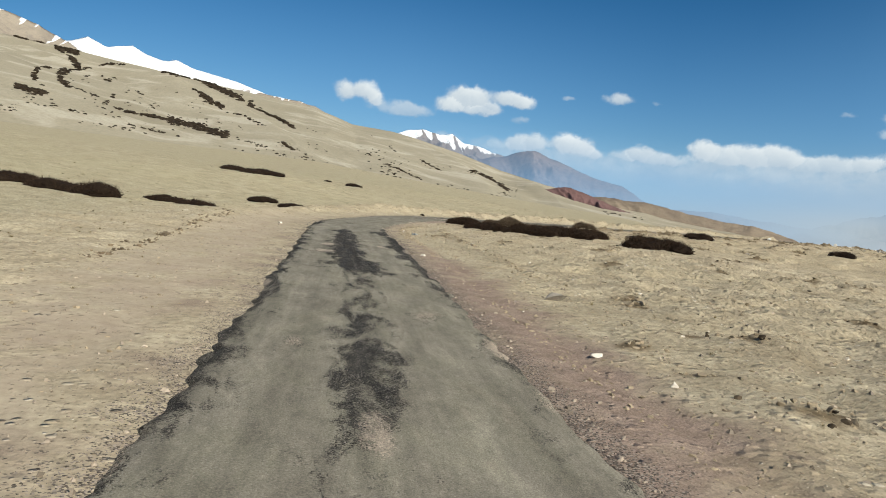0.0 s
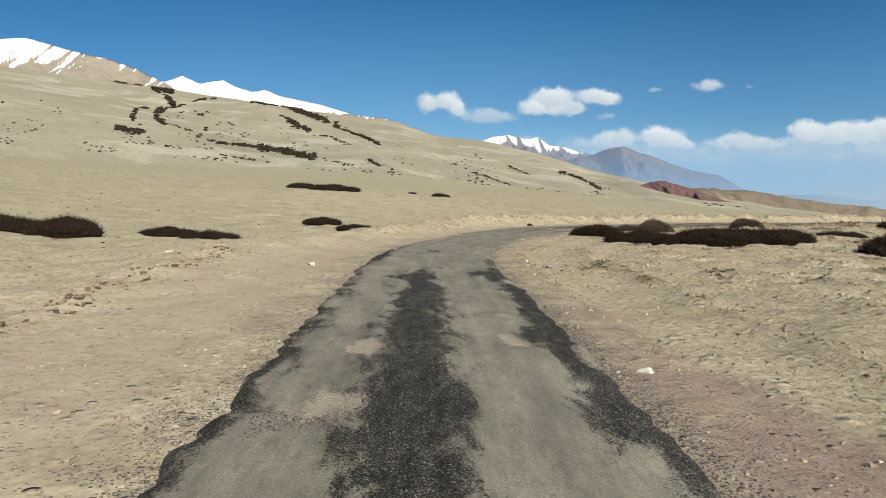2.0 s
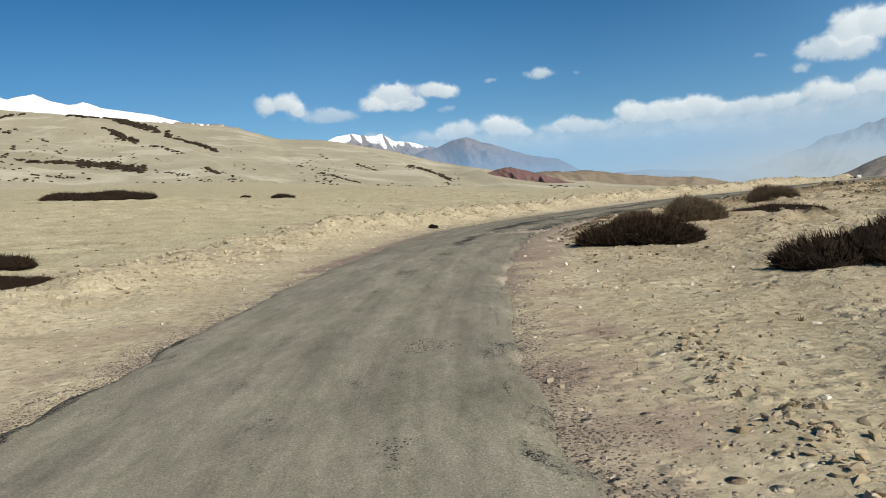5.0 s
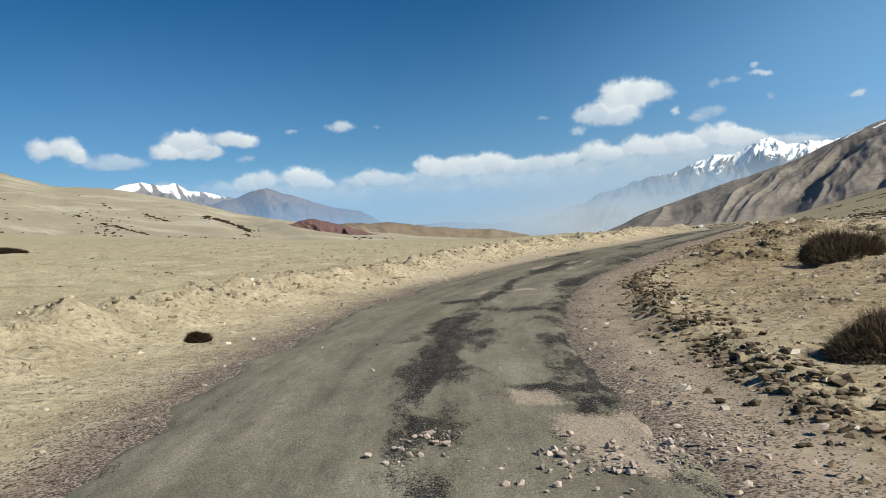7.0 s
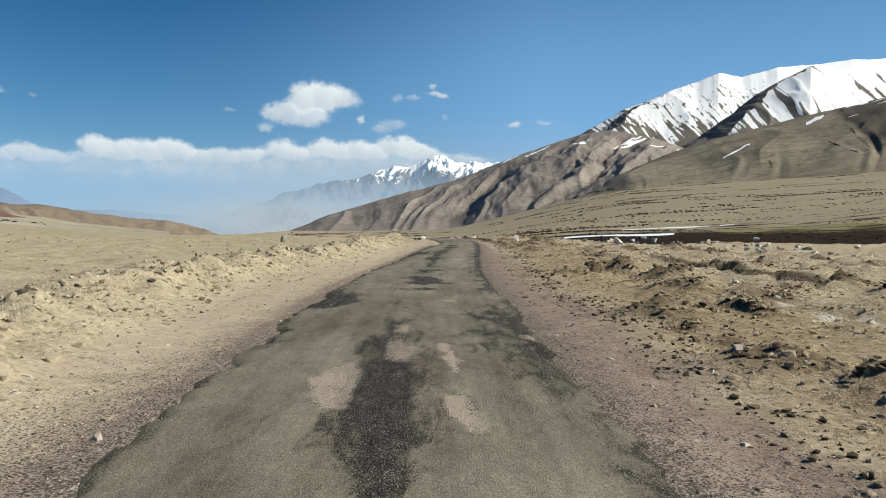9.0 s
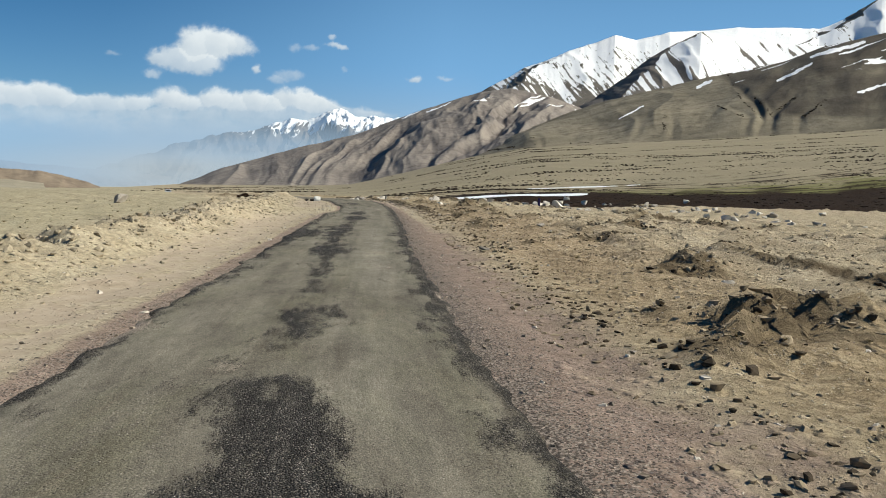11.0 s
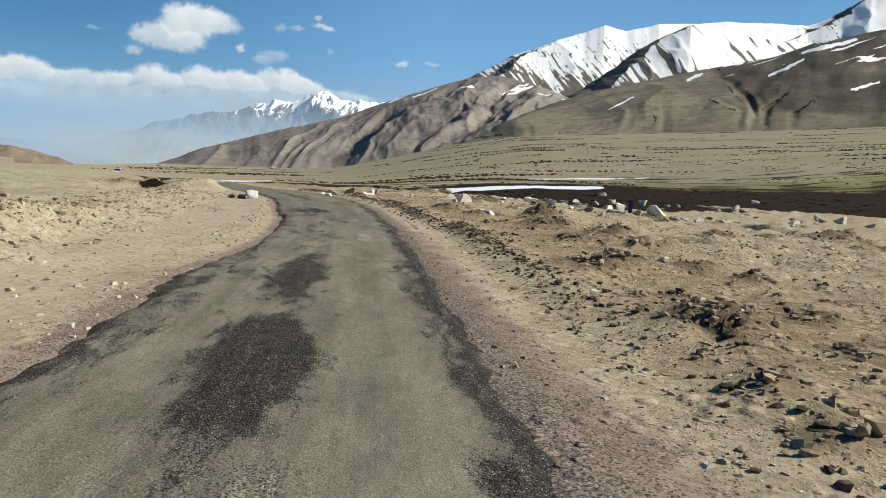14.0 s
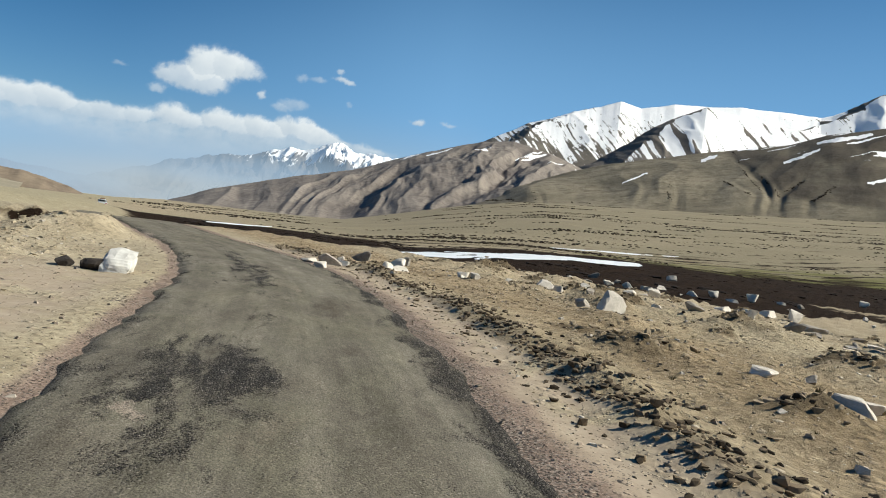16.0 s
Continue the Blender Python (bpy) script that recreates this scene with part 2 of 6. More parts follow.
            z[m] += abs(drop) * (0.75 + 0.6 * vnoise(tt / 1.7, tt * 0, 87)) * step(-0.12, 0.12, d * side) * np.exp(-np.maximum(0, d * side) / 2.6) * step(0, 1.5, tt) * step(ln, ln - 1.5, tt)
        z += near * low_ridges(s, u) * (0.09 + 0.12 * fbm(x / 0.35, y / 0.35, 2, 24))
        soft = step(0.4, 3.0, off) * near * (1 - 0.8 * track(s, u))
        z += soft * (0.10 * fbm(x / 1.3, y / 1.3, 3, 41) + 0.07 * fbm(x / 0.5, y / 0.5, 2, 43))
        z += step(4, 7, -u) * (1 - step(48, 70, s)) * near * (0.12 * step(0.04, 0.26, fbm(x / 1.0, y / 0.7, 3, 47, 0.6)) + 0.05 * fbm(x / 0.35, y / 0.35, 2, 48))
        # small ruts on the shoulders
        z -= np.where(u < 0, np.interp(s, [0, 14, 44, 52], [0.09, 0.09, 0.07, 0.035]), 0.035) * np.exp(-((np.abs(u) - hw - 0.9 - 0.2 * vnoise(s / 4, s * 0, 51)) / 0.18) ** 2)
    bed = road_z(s)
    k = step(0.0, 1.6, off)
    z = (bed - 0.045 * step(0.12, -0.35, off)) * (1 - k) + (z + bed * (1 - step(2, 14, off))) * k
    return z.reshape(shape) if shape else float(z[0])
# ---- end of terrain functions ----


# ---- materials ----
def material(name):
    m = bpy.data.materials.new(name)
    m.use_nodes = True
    n, l = m.node_tree.nodes, m.node_tree.links
    n.clear()
    out = n.new("ShaderNodeOutputMaterial")
    b = n.new("ShaderNodeBsdfPrincipled")
    l.new(b.outputs[0], out.inputs[0])
    b.inputs["Specular IOR Level"].default_value = 0.25
    b.inputs["Roughness"].default_value = 0.9
    return m, n, l, b


def coords(n, l, scale=(1, 1, 1), space="Object"):
    c = n.new("ShaderNodeTexCoord")
    p = n.new("ShaderNodeMapping")
    p.inputs["Scale"].default_value = scale
    l.new(c.outputs[space], p.inputs["Vector"])
    return p.outputs[0]


def noise_tex(n, l, vec, scale, detail=4.0, rough=0.55, distort=0.0):
    t = n.new("ShaderNodeTexNoise")
    t.inputs["Scale"].default_value, t.inputs["Detail"].default_value = scale, detail
    t.inputs["Roughness"].default_value, t.inputs["Distortion"].default_value = rough, distort
    if vec is not None:
        l.new(vec, t.inputs["Vector"])
    return t.outputs["Fac"]


def cells(n, l, vec, scale, feature="F1", out="Distance"):
    t = n.new("ShaderNodeTexVoronoi")
    t.feature = feature
    t.inputs["Scale"].default_value = scale
    l.new(vec, t.inputs["Vector"])
    return t.outputs[out]


def ramp(n, l, fac, stops):
    r = n.new("ShaderNodeValToRGB")
    e = r.color_ramp.elements
    while len(e) < len(stops):
        e.new(0.5)
    for k, (pos, col) in enumerate(stops):
        e[k].position = pos
        e[k].color = (*col, 1) if isinstance(col, tuple) else (col, col, col, 1)
    l.new(fac, r.inputs[0])
    return r.outputs[0]


def mixc(n, l, fac, a, b, kind="MIX"):
    m = n.new("ShaderNodeMix")
    m.data_type, m.blend_type = "RGBA", kind
    for sock, v in ((m.inputs[0], fac), (m.inputs[6], a), (m.inputs[7], b)):
        if isinstance(v, (int, float)):
            sock.default_value = v
        elif isinstance(v, tuple):
            sock.default_value = (*v, 1)
        else:
            l.new(v, sock)
    return m.outputs[2]


def calc(n, l, op, a, b=None, c=None, clamp=False):
    m = n.new("ShaderNodeMath")
    m.operation, m.use_clamp = op, clamp
    for sock, v in zip(m.inputs, (a, b, c)):
        if v is None:
            continue
        if isinstance(v, (int, float)):
            sock.default_value = v
        else:
            l.new(v, sock)
    return m.outputs[0]


def span(n, l, v, a, b, lo=0.0, hi=1.0):
    m = n.new("ShaderNodeMapRange")
    m.interpolation_type = "SMOOTHSTEP"
    for k, q in zip(("From Min", "From Max", "To Min", "To Max"), (a, b, lo, hi)):
        m.inputs[k].default_value = q
    l.new(v, m.inputs["Value"])
    return m.outputs[0]


def attr(n, name):
    a = n.new("ShaderNodeAttribute")
    a.attribute_name = name
    return a.outputs["Fac"]


def bump(n, l, b, h, strength=0.5, distance=0.02):
    p = n.new("ShaderNodeBump")
    p.inputs["Strength"].default_value, p.inputs["Distance"].default_value = strength, distance
    l.new(h, p.inputs["Height"])
    l.new(p.outputs[0], b.inputs["Normal"])


def pebbles(n, l, v, scale, share, size=0.46):
    """Scattered stones: where they lie, how high they stand (0 to 1), a tone for each."""
    t = n.new("ShaderNodeTexVoronoi")
    t.inputs["Scale"].default_value = scale
    l.new(v, t.inputs["Vector"])
    k = n.new("ShaderNodeSeparateColor")
    l.new(t.outputs["Color"], k.inputs[0])
    reach = span(n, l, k.outputs[0], 1 - share, 1.0, 0.0, size)
    up = calc(n, l, "MULTIPLY", calc(n, l, "SUBTRACT", reach, t.outputs["Distance"]), 4.0, clamp=True)
    return span(n, l, up, 0.02, 0.3), up, k.outputs[1]


def ground_material():
    m, n, l, b = material("dry_ground")
    b.inputs["Specular IOR Level"].default_value = 0.03
    v = coords(n, l)
    big = noise_tex(n, l, v, 0.045, 5, 0.6, 0.4)
    mid = noise_tex(n, l, v, 0.7, 6, 0.65)
    fine = noise_tex(n, l, v, 9.0, 6, 0.7)
    tan = ramp(n, l, mid, [(0.25, (0.26, 0.209, 0.141)), (0.5, (0.392, 0.327, 0.23)), (0.75, (0.50, 0.428, 0.312))])
    tan = mixc(n, l, span(n, l, big, 0.38, 0.66), tan, mixc(n, l, 0.5, tan, (0.39, 0.335, 0.225)))
    tan = mixc(n, l, attr(n, "plain"), tan, mixc(n, l, 1.0, tan, (0.90, 0.93, 0.90), "MULTIPLY"))
    grain = ramp(n, l, fine, [(0.3, 0.42), (0.5, 1.0), (0.7, 1.4)])
    tan = mixc(n, l, 0.75, tan, mixc(n, l, 1.0, tan, grain, "MULTIPLY"))
    # browner earth, darkened more near the road to stand for small shadows
    tan = mixc(n, l, attr(n, "crumbled"), tan, mixc(n, l, 1.0, tan, (0.86, 0.80, 0.745), "MULTIPLY"))
    # crumbled crust with fine dark mottling on the rough flat
    rough = attr(n, "crumbled")
    crumb = noise_tex(n, l, v, 4.2, 9, 0.74, 0.3)
    tan = mixc(n, l, calc(n, l, "MULTIPLY", rough, 0.85), tan, mixc(n, l, 1.0, tan, ramp(n, l, crumb, [(0.34, (0.40, 0.37, 0.34)), (0.47, (0.86, 0.83, 0.80)), (0.56, (1.04, 1.03, 1.02)), (0.68, (1.28, 1.28, 1.28))]), "MULTIPLY"))
    # stones and crumbs of two sizes, thicker in patches
    few = span(n, l, noise_tex(n, l, v, 0.7, 5, 0.65), 0.36, 0.62)
    m1, h1, t1 = pebbles(n, l, v, 9.0, 0.34)
    m2, h2, t2 = pebbles(n, l, v, 27.0, 0.6)
    m1, h1 = calc(n, l, "MULTIPLY", m1, few), calc(n, l, "MULTIPLY", h1, few)
    shade = [(0.0, (0.17, 0.128, 0.088)), (0.5, (0.33, 0.268, 0.19)), (0.85, (0.46, 0.39, 0.295)), (1.0, (0.62, 0.56, 0.47))]
    tan = mixc(n, l, calc(n, l, "MULTIPLY", m2, 0.75), tan, ramp(n, l, t2, shade))
    tan = mixc(n, l, m1, tan, ramp(n, l, t1, shade))
    # pinkish gravel beside the road
    g2 = ramp(n, l, noise_tex(n, l, v, 2.3, 5, 0.65), [(0.3, (0.195, 0.143, 0.113)), (0.6, (0.296, 0.222, 0.178)), (0.8, (0.37, 0.292, 0.232))])
    gravel = mixc(n, l, 0.8, g2, ramp(n, l, calc(n, l, "FRACT", calc(n, l, "MULTIPLY", cells(n, l, v, 62.0, out="Color"), 7.31)), [(0.0, 0.68), (1.0, 1.28)]), "MULTIPLY")
    edge = calc(n, l, "ADD", attr(n, "shoulder"), calc(n, l, "MULTIPLY_ADD", noise_tex(n, l, v, 0.8, 5, 0.6), 1.1, -0.55))
    col = mixc(n, l, span(n, l, edge, 0.3, 0.8), tan, gravel)
    trod = calc(n, l, "MULTIPLY", attr(n, "track"), span(n, l, noise_tex(n, l, v, 1.3, 4, 0.6), 0.3, 0.55))
    press = ramp(n, l, noise_tex(n, l, v, 3.5, 6, 0.6), [(0.3, (0.335, 0.268, 0.20)), (0.7, (0.43, 0.355, 0.27))])
    col = mixc(n, l, trod, col, press)
    # loose chippings strewn off the road's edge
    c_rnd = calc(n, l, "FRACT", calc(n, l, "MULTIPLY", cells(n, l, v, 64.0, out="Color"), 5.17))
    strewn = calc(n, l, "ADD", attr(n, "chips"), calc(n, l, "ADD", calc(n, l, "MULTIPLY_ADD", noise_tex(n, l, v, 1.6, 6, 0.65), 1.0, -0.5), calc(n, l, "MULTIPLY_ADD", c_rnd, 0.7, -0.35)))
    c_tone = ramp(n, l, calc(n, l, "FRACT", calc(n, l, "MULTIPLY", c_rnd, 13.7)), [(0.0, (0.06, 0.05, 0.043)), (0.5, (0.13, 0.108, 0.09)), (1.0, (0.36, 0.30, 0.25))])
    col = mixc(n, l, span(n, l, strewn, 0.46, 0.58), col, c_tone)
    # brown turf on the heaps and in thin drifts over the flat
    sod = ramp(n, l, noise_tex(n, l, v, 5.0, 6, 0.7), [(0.3, (0.085, 0.063, 0.040)), (0.6, (0.18, 0.137, 0.086)), (0.8, (0.28, 0.222, 0.142))])
    drift = calc(n, l, "MULTIPLY_ADD", noise_tex(n, l, v, 0.5, 7, 0.7, 0.4), 1.3, -0.62)
    # turf also carries the shade painted on the erosion steps and hollow
    sod_k = calc(n, l, "ADD", calc(n, l, "MULTIPLY", attr(n, "turf"), 0.5), calc(n, l, "MULTIPLY", calc(n, l, "ADD", drift, 0.08), span(n, l, attr(n, "rugged"), 0.45, 1.0, 0.25, 1.1)))
    col = mixc(n, l, span(n, l, sod_k, 0.18, 0.55), col, sod)
    col = mixc(n, l, calc(n, l, "MULTIPLY", attr(n, "fan"), span(n, l, noise_tex(n, l, v, 0.02, 6, 0.65, 0.6), 0.3, 0.6, 0.6, 1.0)), col, mixc(n, l, 0.85, col, (0.235, 0.205, 0.142)))
    # peat and marsh by the river, moss
    peat = ramp(n, l, noise_tex(n, l, v, 0.6, 6, 0.7), [(0.3, (0.014, 0.009, 0.006)), (0.6, (0.028, 0.018, 0.012)), (0.85, (0.06, 0.042, 0.028))])
    turn = n.new("ShaderNodeMapping")
    turn.inputs["Rotation"].default_value = (0, 0, radians(34.0))
    l.new(v, turn.inputs["Vector"])
    flow = n.new("ShaderNodeMapping")
    flow.inputs["Scale"].default_value = (0.022, 0.2, 0.1)
    l.new(turn.outputs[0], flow.inputs["Vector"])
    seam = noise_tex(n, l, flow.outputs[0], 1.0, 6, 0.62, 0.2)
    # marsh also carries the painted shade of the hollow behind the bank
    wet = calc(n, l, "ADD", attr(n, "marsh"), calc(n, l, "ADD", calc(n, l, "MULTIPLY_ADD", noise_tex(n, l, v, 0.22, 5, 0.65), 0.4, -0.2), calc(n, l, "MULTIPLY_ADD", seam, 1.5, -0.75)))
    col = mixc(n, l, span(n, l, wet, 0.42, 0.58), col, peat)
    moss = calc(n, l, "ADD", attr(n, "moss"), calc(n, l, "MULTIPLY_ADD", seam, -1.3, 0.65))
    col = mixc(n, l, span(n, l, moss, 0.5, 0.75), col, (0.15, 0.145, 0.06))
    crust = calc(n, l, "ADD", attr(n, "crust"), calc(n, l, "MULTIPLY_ADD", noise_tex(n, l, v, 1.4, 7, 0.68), 1.2, -0.6))
    col = mixc(n, l, span(n, l, crust, 0.5, 0.68), col, (0.54, 0.495, 0.43))
    l.new(col, b.inputs["Base Color"])
    lump = calc(n, l, "MULTIPLY", span(n, l, cells(n, l, v, 5.0), 0.5, 0.1), span(n, l, noise_tex(n, l, v, 0.9, 5, 0.65), 0.46, 0.6))
    h = calc(n, l, "ADD", calc(n, l, "MULTIPLY", fine, 0.035), calc(n, l, "MULTIPLY_ADD", crumb, 0.055, calc(n, l, "MULTIPLY", noise_tex(n, l, v, 2.6, 8, 0.72), 0.075)))
    h = calc(n, l, "ADD", h, calc(n, l, "MULTIPLY", lump, 0.06))
    h = calc(n, l, "MULTIPLY", h, calc(n, l, "MULTIPLY", attr(n, "rugged"), calc(n, l, "MULTIPLY_ADD", trod, -0.75, 1.0)))
    h = calc(n, l, "ADD", h, calc(n, l, "ADD", calc(n, l, "MULTIPLY", h1, 0.034), calc(n, l, "MULTIPLY", h2, 0.012)))
    bump(n, l, b, h, 1.0, 1.0)
    return m


def road_material():
    m, n, l, b = material("worn_asphalt")
    b.inputs["Specular IOR Level"].default_value = 0.12
    v = coords(n, l)
    across, along = attr(n, "across"), attr(n, "along")
    comb = n.new("ShaderNodeCombineXYZ")
    l.new(calc(n, l, "MULTIPLY", across, 1.6), comb.inputs[0])
    l.new(calc(n, l, "MULTIPLY", along, 0.55), comb.inputs[1])
    w = comb.outputs[0]
    long = n.new("ShaderNodeCombineXYZ")
    l.new(calc(n, l, "MULTIPLY", across, 3.2), long.inputs[0])
    l.new(calc(n, l, "MULTIPLY", along, 0.10), long.inputs[1])
    fine = noise_tex(n, l, v, 70.0, 4, 0.75)
    # chippings: one tone for each stone
    chip_d = cells(n, l, v, 78.0)
    rnd = calc(n, l, "FRACT", calc(n, l, "MULTIPLY", cells(n, l, v, 78.0, out="Color"), 7.31))
    rnd2 = calc(n, l, "FRACT", calc(n, l, "MULTIPLY", rnd, 13.7))
    mid = noise_tex(n, l, w, 1.3, 7, 0.64)
    dust = ramp(n, l, mid, [(0.3, (0.165, 0.148, 0.120)), (0.5, (0.220, 0.198, 0.161)), (0.72, (0.29, 0.262, 0.212))])
    tracks = noise_tex(n, l, long.outputs[0], 1.0, 5, 0.6)
    dust = mixc(n, l, 0.8, dust, mixc(n, l, 1.0, dust, ramp(n, l, tracks, [(0.3, 0.7), (0.55, 1.05), (0.75, 1.25)]), "MULTIPLY"))
    dust = mixc(n, l, 0.7, dust, mixc(n, l, 1.0, dust, ramp(n, l, fine, [(0.3, 0.5), (0.5, 1.0), (0.72, 1.45)]), "MULTIPLY"))
    dust = mixc(n, l, 0.7, dust, mixc(n, l, 1.0, dust, ramp(n, l, noise_tex(n, l, w, 7.0, 7, 0.7), [(0.3, 0.72), (0.5, 1.0), (0.7, 1.22)]), "MULTIPLY"))
    grit = ramp(n, l, rnd2, [(0.0, 0.5), (0.6, 0.95), (0.9, 1.25), (1.0, 1.6)])
    grey = attr(n, "grey")
    dust = mixc(n, l, calc(n, l, "MULTIPLY_ADD", grey, 0.5, 0.2, True), dust, mixc(n, l, 1.0, dust, grit, "MULTIPLY"))
    dust = mixc(n, l, calc(n, l, "MULTIPLY", grey, 0.8, clamp=True), dust, mixc(n, l, 1.0, dust, (0.54, 0.51, 0.475), "MULTIPLY"))
    mott = noise_tex(n, l, w, 0.9, 8, 0.68, 0.5)
    dust = mixc(n, l, calc(n, l, "MULTIPLY_ADD", grey, 0.5, 0.4, True), dust, mixc(n, l, 1.0, dust, ramp(n, l, mott, [(0.3, (0.60, 0.57, 0.52)), (0.47, (1.0, 1.0, 0.96)), (0.58, (0.92, 0.95, 0.84)), (0.72, (1.22, 1.13, 1.05))]), "MULTIPLY"))
    m1, h1, t1 = pebbles(n, l, v, 42.0, 0.62, 0.5)
    dust = mixc(n, l, calc(n, l, "MULTIPLY", m1, calc(n, l, "MULTIPLY_ADD", grey, 0.55, 0.08, True)), dust, ramp(n, l, t1, [(0.0, (0.05, 0.045, 0.038)), (0.6, (0.13, 0.115, 0.096)), (0.85, (0.26, 0.23, 0.19)), (1.0, (0.40, 0.35, 0.30))]))
    tar = ramp(n, l, rnd2, [(0.0, (0.030, 0.027, 0.023)), (0.5, (0.062, 0.055, 0.047)), (0.79, (0.105, 0.093, 0.079)), (0.92, (0.18, 0.157, 0.132)), (1.0, (0.28, 0.245, 0.21))])
    tar = mixc(n, l, span(n, l, chip_d, 0.36, 0.72), tar, (0.020, 0.018, 0.016))
    tar = mixc(n, l, 0.85, tar, mixc(n, l, 1.0, tar, ramp(n, l, noise_tex(n, l, w, 5.5, 8, 0.72), [(0.3, 0.45), (0.5, 1.0), (0.68, 1.9)]), "MULTIPLY"))
    tar = mixc(n, l, 0.6, tar, mixc(n, l, 1.0, tar, ramp(n, l, noise_tex(n, l, long.outputs[0], 2.6, 6, 0.65), [(0.32, 0.5), (0.5, 1.0), (0.7, 1.8)]), "MULTIPLY"))
    patch = noise_tex(n, l, w, 1.9, 9, 0.68, 0.4)
    hard = calc(n, l, "ADD", attr(n, "bare"), calc(n, l, "MULTIPLY_ADD", patch, 2.1, -1.05))
    hard = calc(n, l, "ADD", hard, calc(n, l, "MULTIPLY_ADD", rnd, 0.26, -0.13))
    k = span(n, l, hard, 0.32, 0.62)
    col = mixc(n, l, k, dust, tar)
    dirt = calc(n, l, "ADD", attr(n, "worn"), calc(n, l, "MULTIPLY_ADD", noise_tex(n, l, w, 2.6, 8, 0.7), 0.8, -0.4))
    dirt = calc(n, l, "ADD", dirt, calc(n, l, "MULTIPLY_ADD", rnd, 0.3, -0.15))
    earth = mixc(n, l, 1.0, (0.36, 0.297, 0.235), ramp(n, l, fine, [(0.3, 0.65), (0.7, 1.2)]), "MULTIPLY")
    earth = mixc(n, l, 0.5, earth, mixc(n, l, 1.0, earth, grit, "MULTIPLY"))
    col = mixc(n, l, span(n, l, dirt, 0.44, 0.6), col, earth)
    rim = calc(n, l, "MULTIPLY", span(n, l, dirt, 0.38, 0.43), span(n, l, dirt, 0.49, 0.45))
    rim = calc(n, l, "MULTIPLY", rim, span(n, l, noise_tex(n, l, v, 2.0, 4, 0.6), 0.45, 0.55))
    col = mixc(n, l, rim, col, (0.035, 0.03, 0.026))
    l.new(col, b.inputs["Base Color"])
    l.new(span(n, l, hard, 0.4, 0.65, 0.95, 0.82), b.inputs["Roughness"])
    h = calc(n, l, "ADD", calc(n, l, "MULTIPLY", calc(n, l, "MULTIPLY", h1, grey), 0.35), calc(n, l, "MULTIPLY", chip_d, calc(n, l, "MULTIPLY_ADD", k, -0.9, -0.15)))
    h = calc(n, l, "ADD", h, calc(n, l, "ADD", calc(n, l, "MULTIPLY", mid, 1.0), calc(n, l, "MULTIPLY", fine, 0.2)))
    bump(n, l, b, h, 0.8, 0.022)
    return m


def mountain_material(name, low, high, streak, snow=False, scale=1.0, pale=None, bump_d=4.0, dark_zone=None):
    """Bare slopes: broad stains, grain, darker gullies; snow where the mesh carries it."""
    m, n, l, b = material(name)
    v = coords(n, l, (scale, scale, scale))
    big = noise_tex(n, l, v, 0.006, 6, 0.6, 0.5)
    fine = noise_tex(n, l, v, 0.045, 8, 0.68)
    grit = noise_tex(n, l, v, 0.3, 6, 0.7)
    col = ramp(n, l, big, [(0.32, low), (0.66, high)])
    col = mixc(n, l, span(n, l, fine, 0.45, 0.68), col, streak)
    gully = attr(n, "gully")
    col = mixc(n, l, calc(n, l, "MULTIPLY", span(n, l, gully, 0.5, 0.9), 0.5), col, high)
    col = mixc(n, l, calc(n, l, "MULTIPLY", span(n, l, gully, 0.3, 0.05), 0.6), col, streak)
    if pale:
        wide = noise_tex(n, l, coords(n, l, (scale, scale, scale * 3)), 0.009, 6, 0.6, 0.8)
        col = mixc(n, l, calc(n, l, "MULTIPLY", span(n, l, wide, 0.5, 0.64), 0.7), col, pale)
    if dark_zone:
        col = mixc(n, l, calc(n, l, "MULTIPLY", attr(n, "dark_zone"), 0.95), col, ramp(n, l, fine, [(0.3, tuple(0.7 * c for c in dark_zone)), (0.65, tuple(1.25 * c for c in dark_zone))]))
    col = mixc(n, l, 0.5, col, mixc(n, l, 1.0, col, ramp(n, l, grit, [(0.3, 0.6), (0.5, 1.0), (0.7, 1.3)]), "MULTIPLY"))
    if snow:
        k = calc(n, l, "ADD", attr(n, "snow"), calc(n, l, "ADD", calc(n, l, "MULTIPLY_ADD", fine, 0.7, -0.35), calc(n, l, "MULTIPLY_ADD", grit, 0.3, -0.15)))
        col = mixc(n, l, span(n, l, k, 0.42, 0.6), col, (0.93, 0.93, 0.94))
    l.new(col, b.inputs["Base Color"])
    b.inputs["Specular IOR Level"].default_value = 0.1
    bump(n, l, b, fine, 0.4, bump_d / scale)
    return m


GROUND, ASPHALT = ground_material(), road_material()


# ---- mesh helpers ----
def grid_mesh(name, xyz, rows, cols, mat, attrs=None, smooth=True):
    """One sheet from a grid of points."""
    me = bpy.data.meshes.new(name)
    i = np.arange(rows * cols).reshape(rows, cols)
    q = np.stack([i[:-1, :-1], i[:-1, 1:], i[1:, 1:], i[1:, :-1]], -1).reshape(-1, 4)
    me.vertices.add(rows * cols)
    me.vertices.foreach_set("co", np.asarray(xyz, np.float32).ravel())
    me.loops.add(q.size)
    me.loops.foreach_set("vertex_index", q.ravel().astype(np.int32))
    me.polygons.add(len(q))
    me.polygons.foreach_set("loop_start", np.arange(0, q.size, 4, dtype=np.int32))
    me.polygons.foreach_set("use_smooth", np.full(len(q), smooth))
    me.update(calc_edges=True)
    for key, val in (attrs or {}).items():
        a = me.attributes.new(key, "FLOAT", "POINT")
        a.data.foreach_set("value", np.asarray(val, np.float32).ravel())
    me.materials.append(mat)
    return new(name, me)


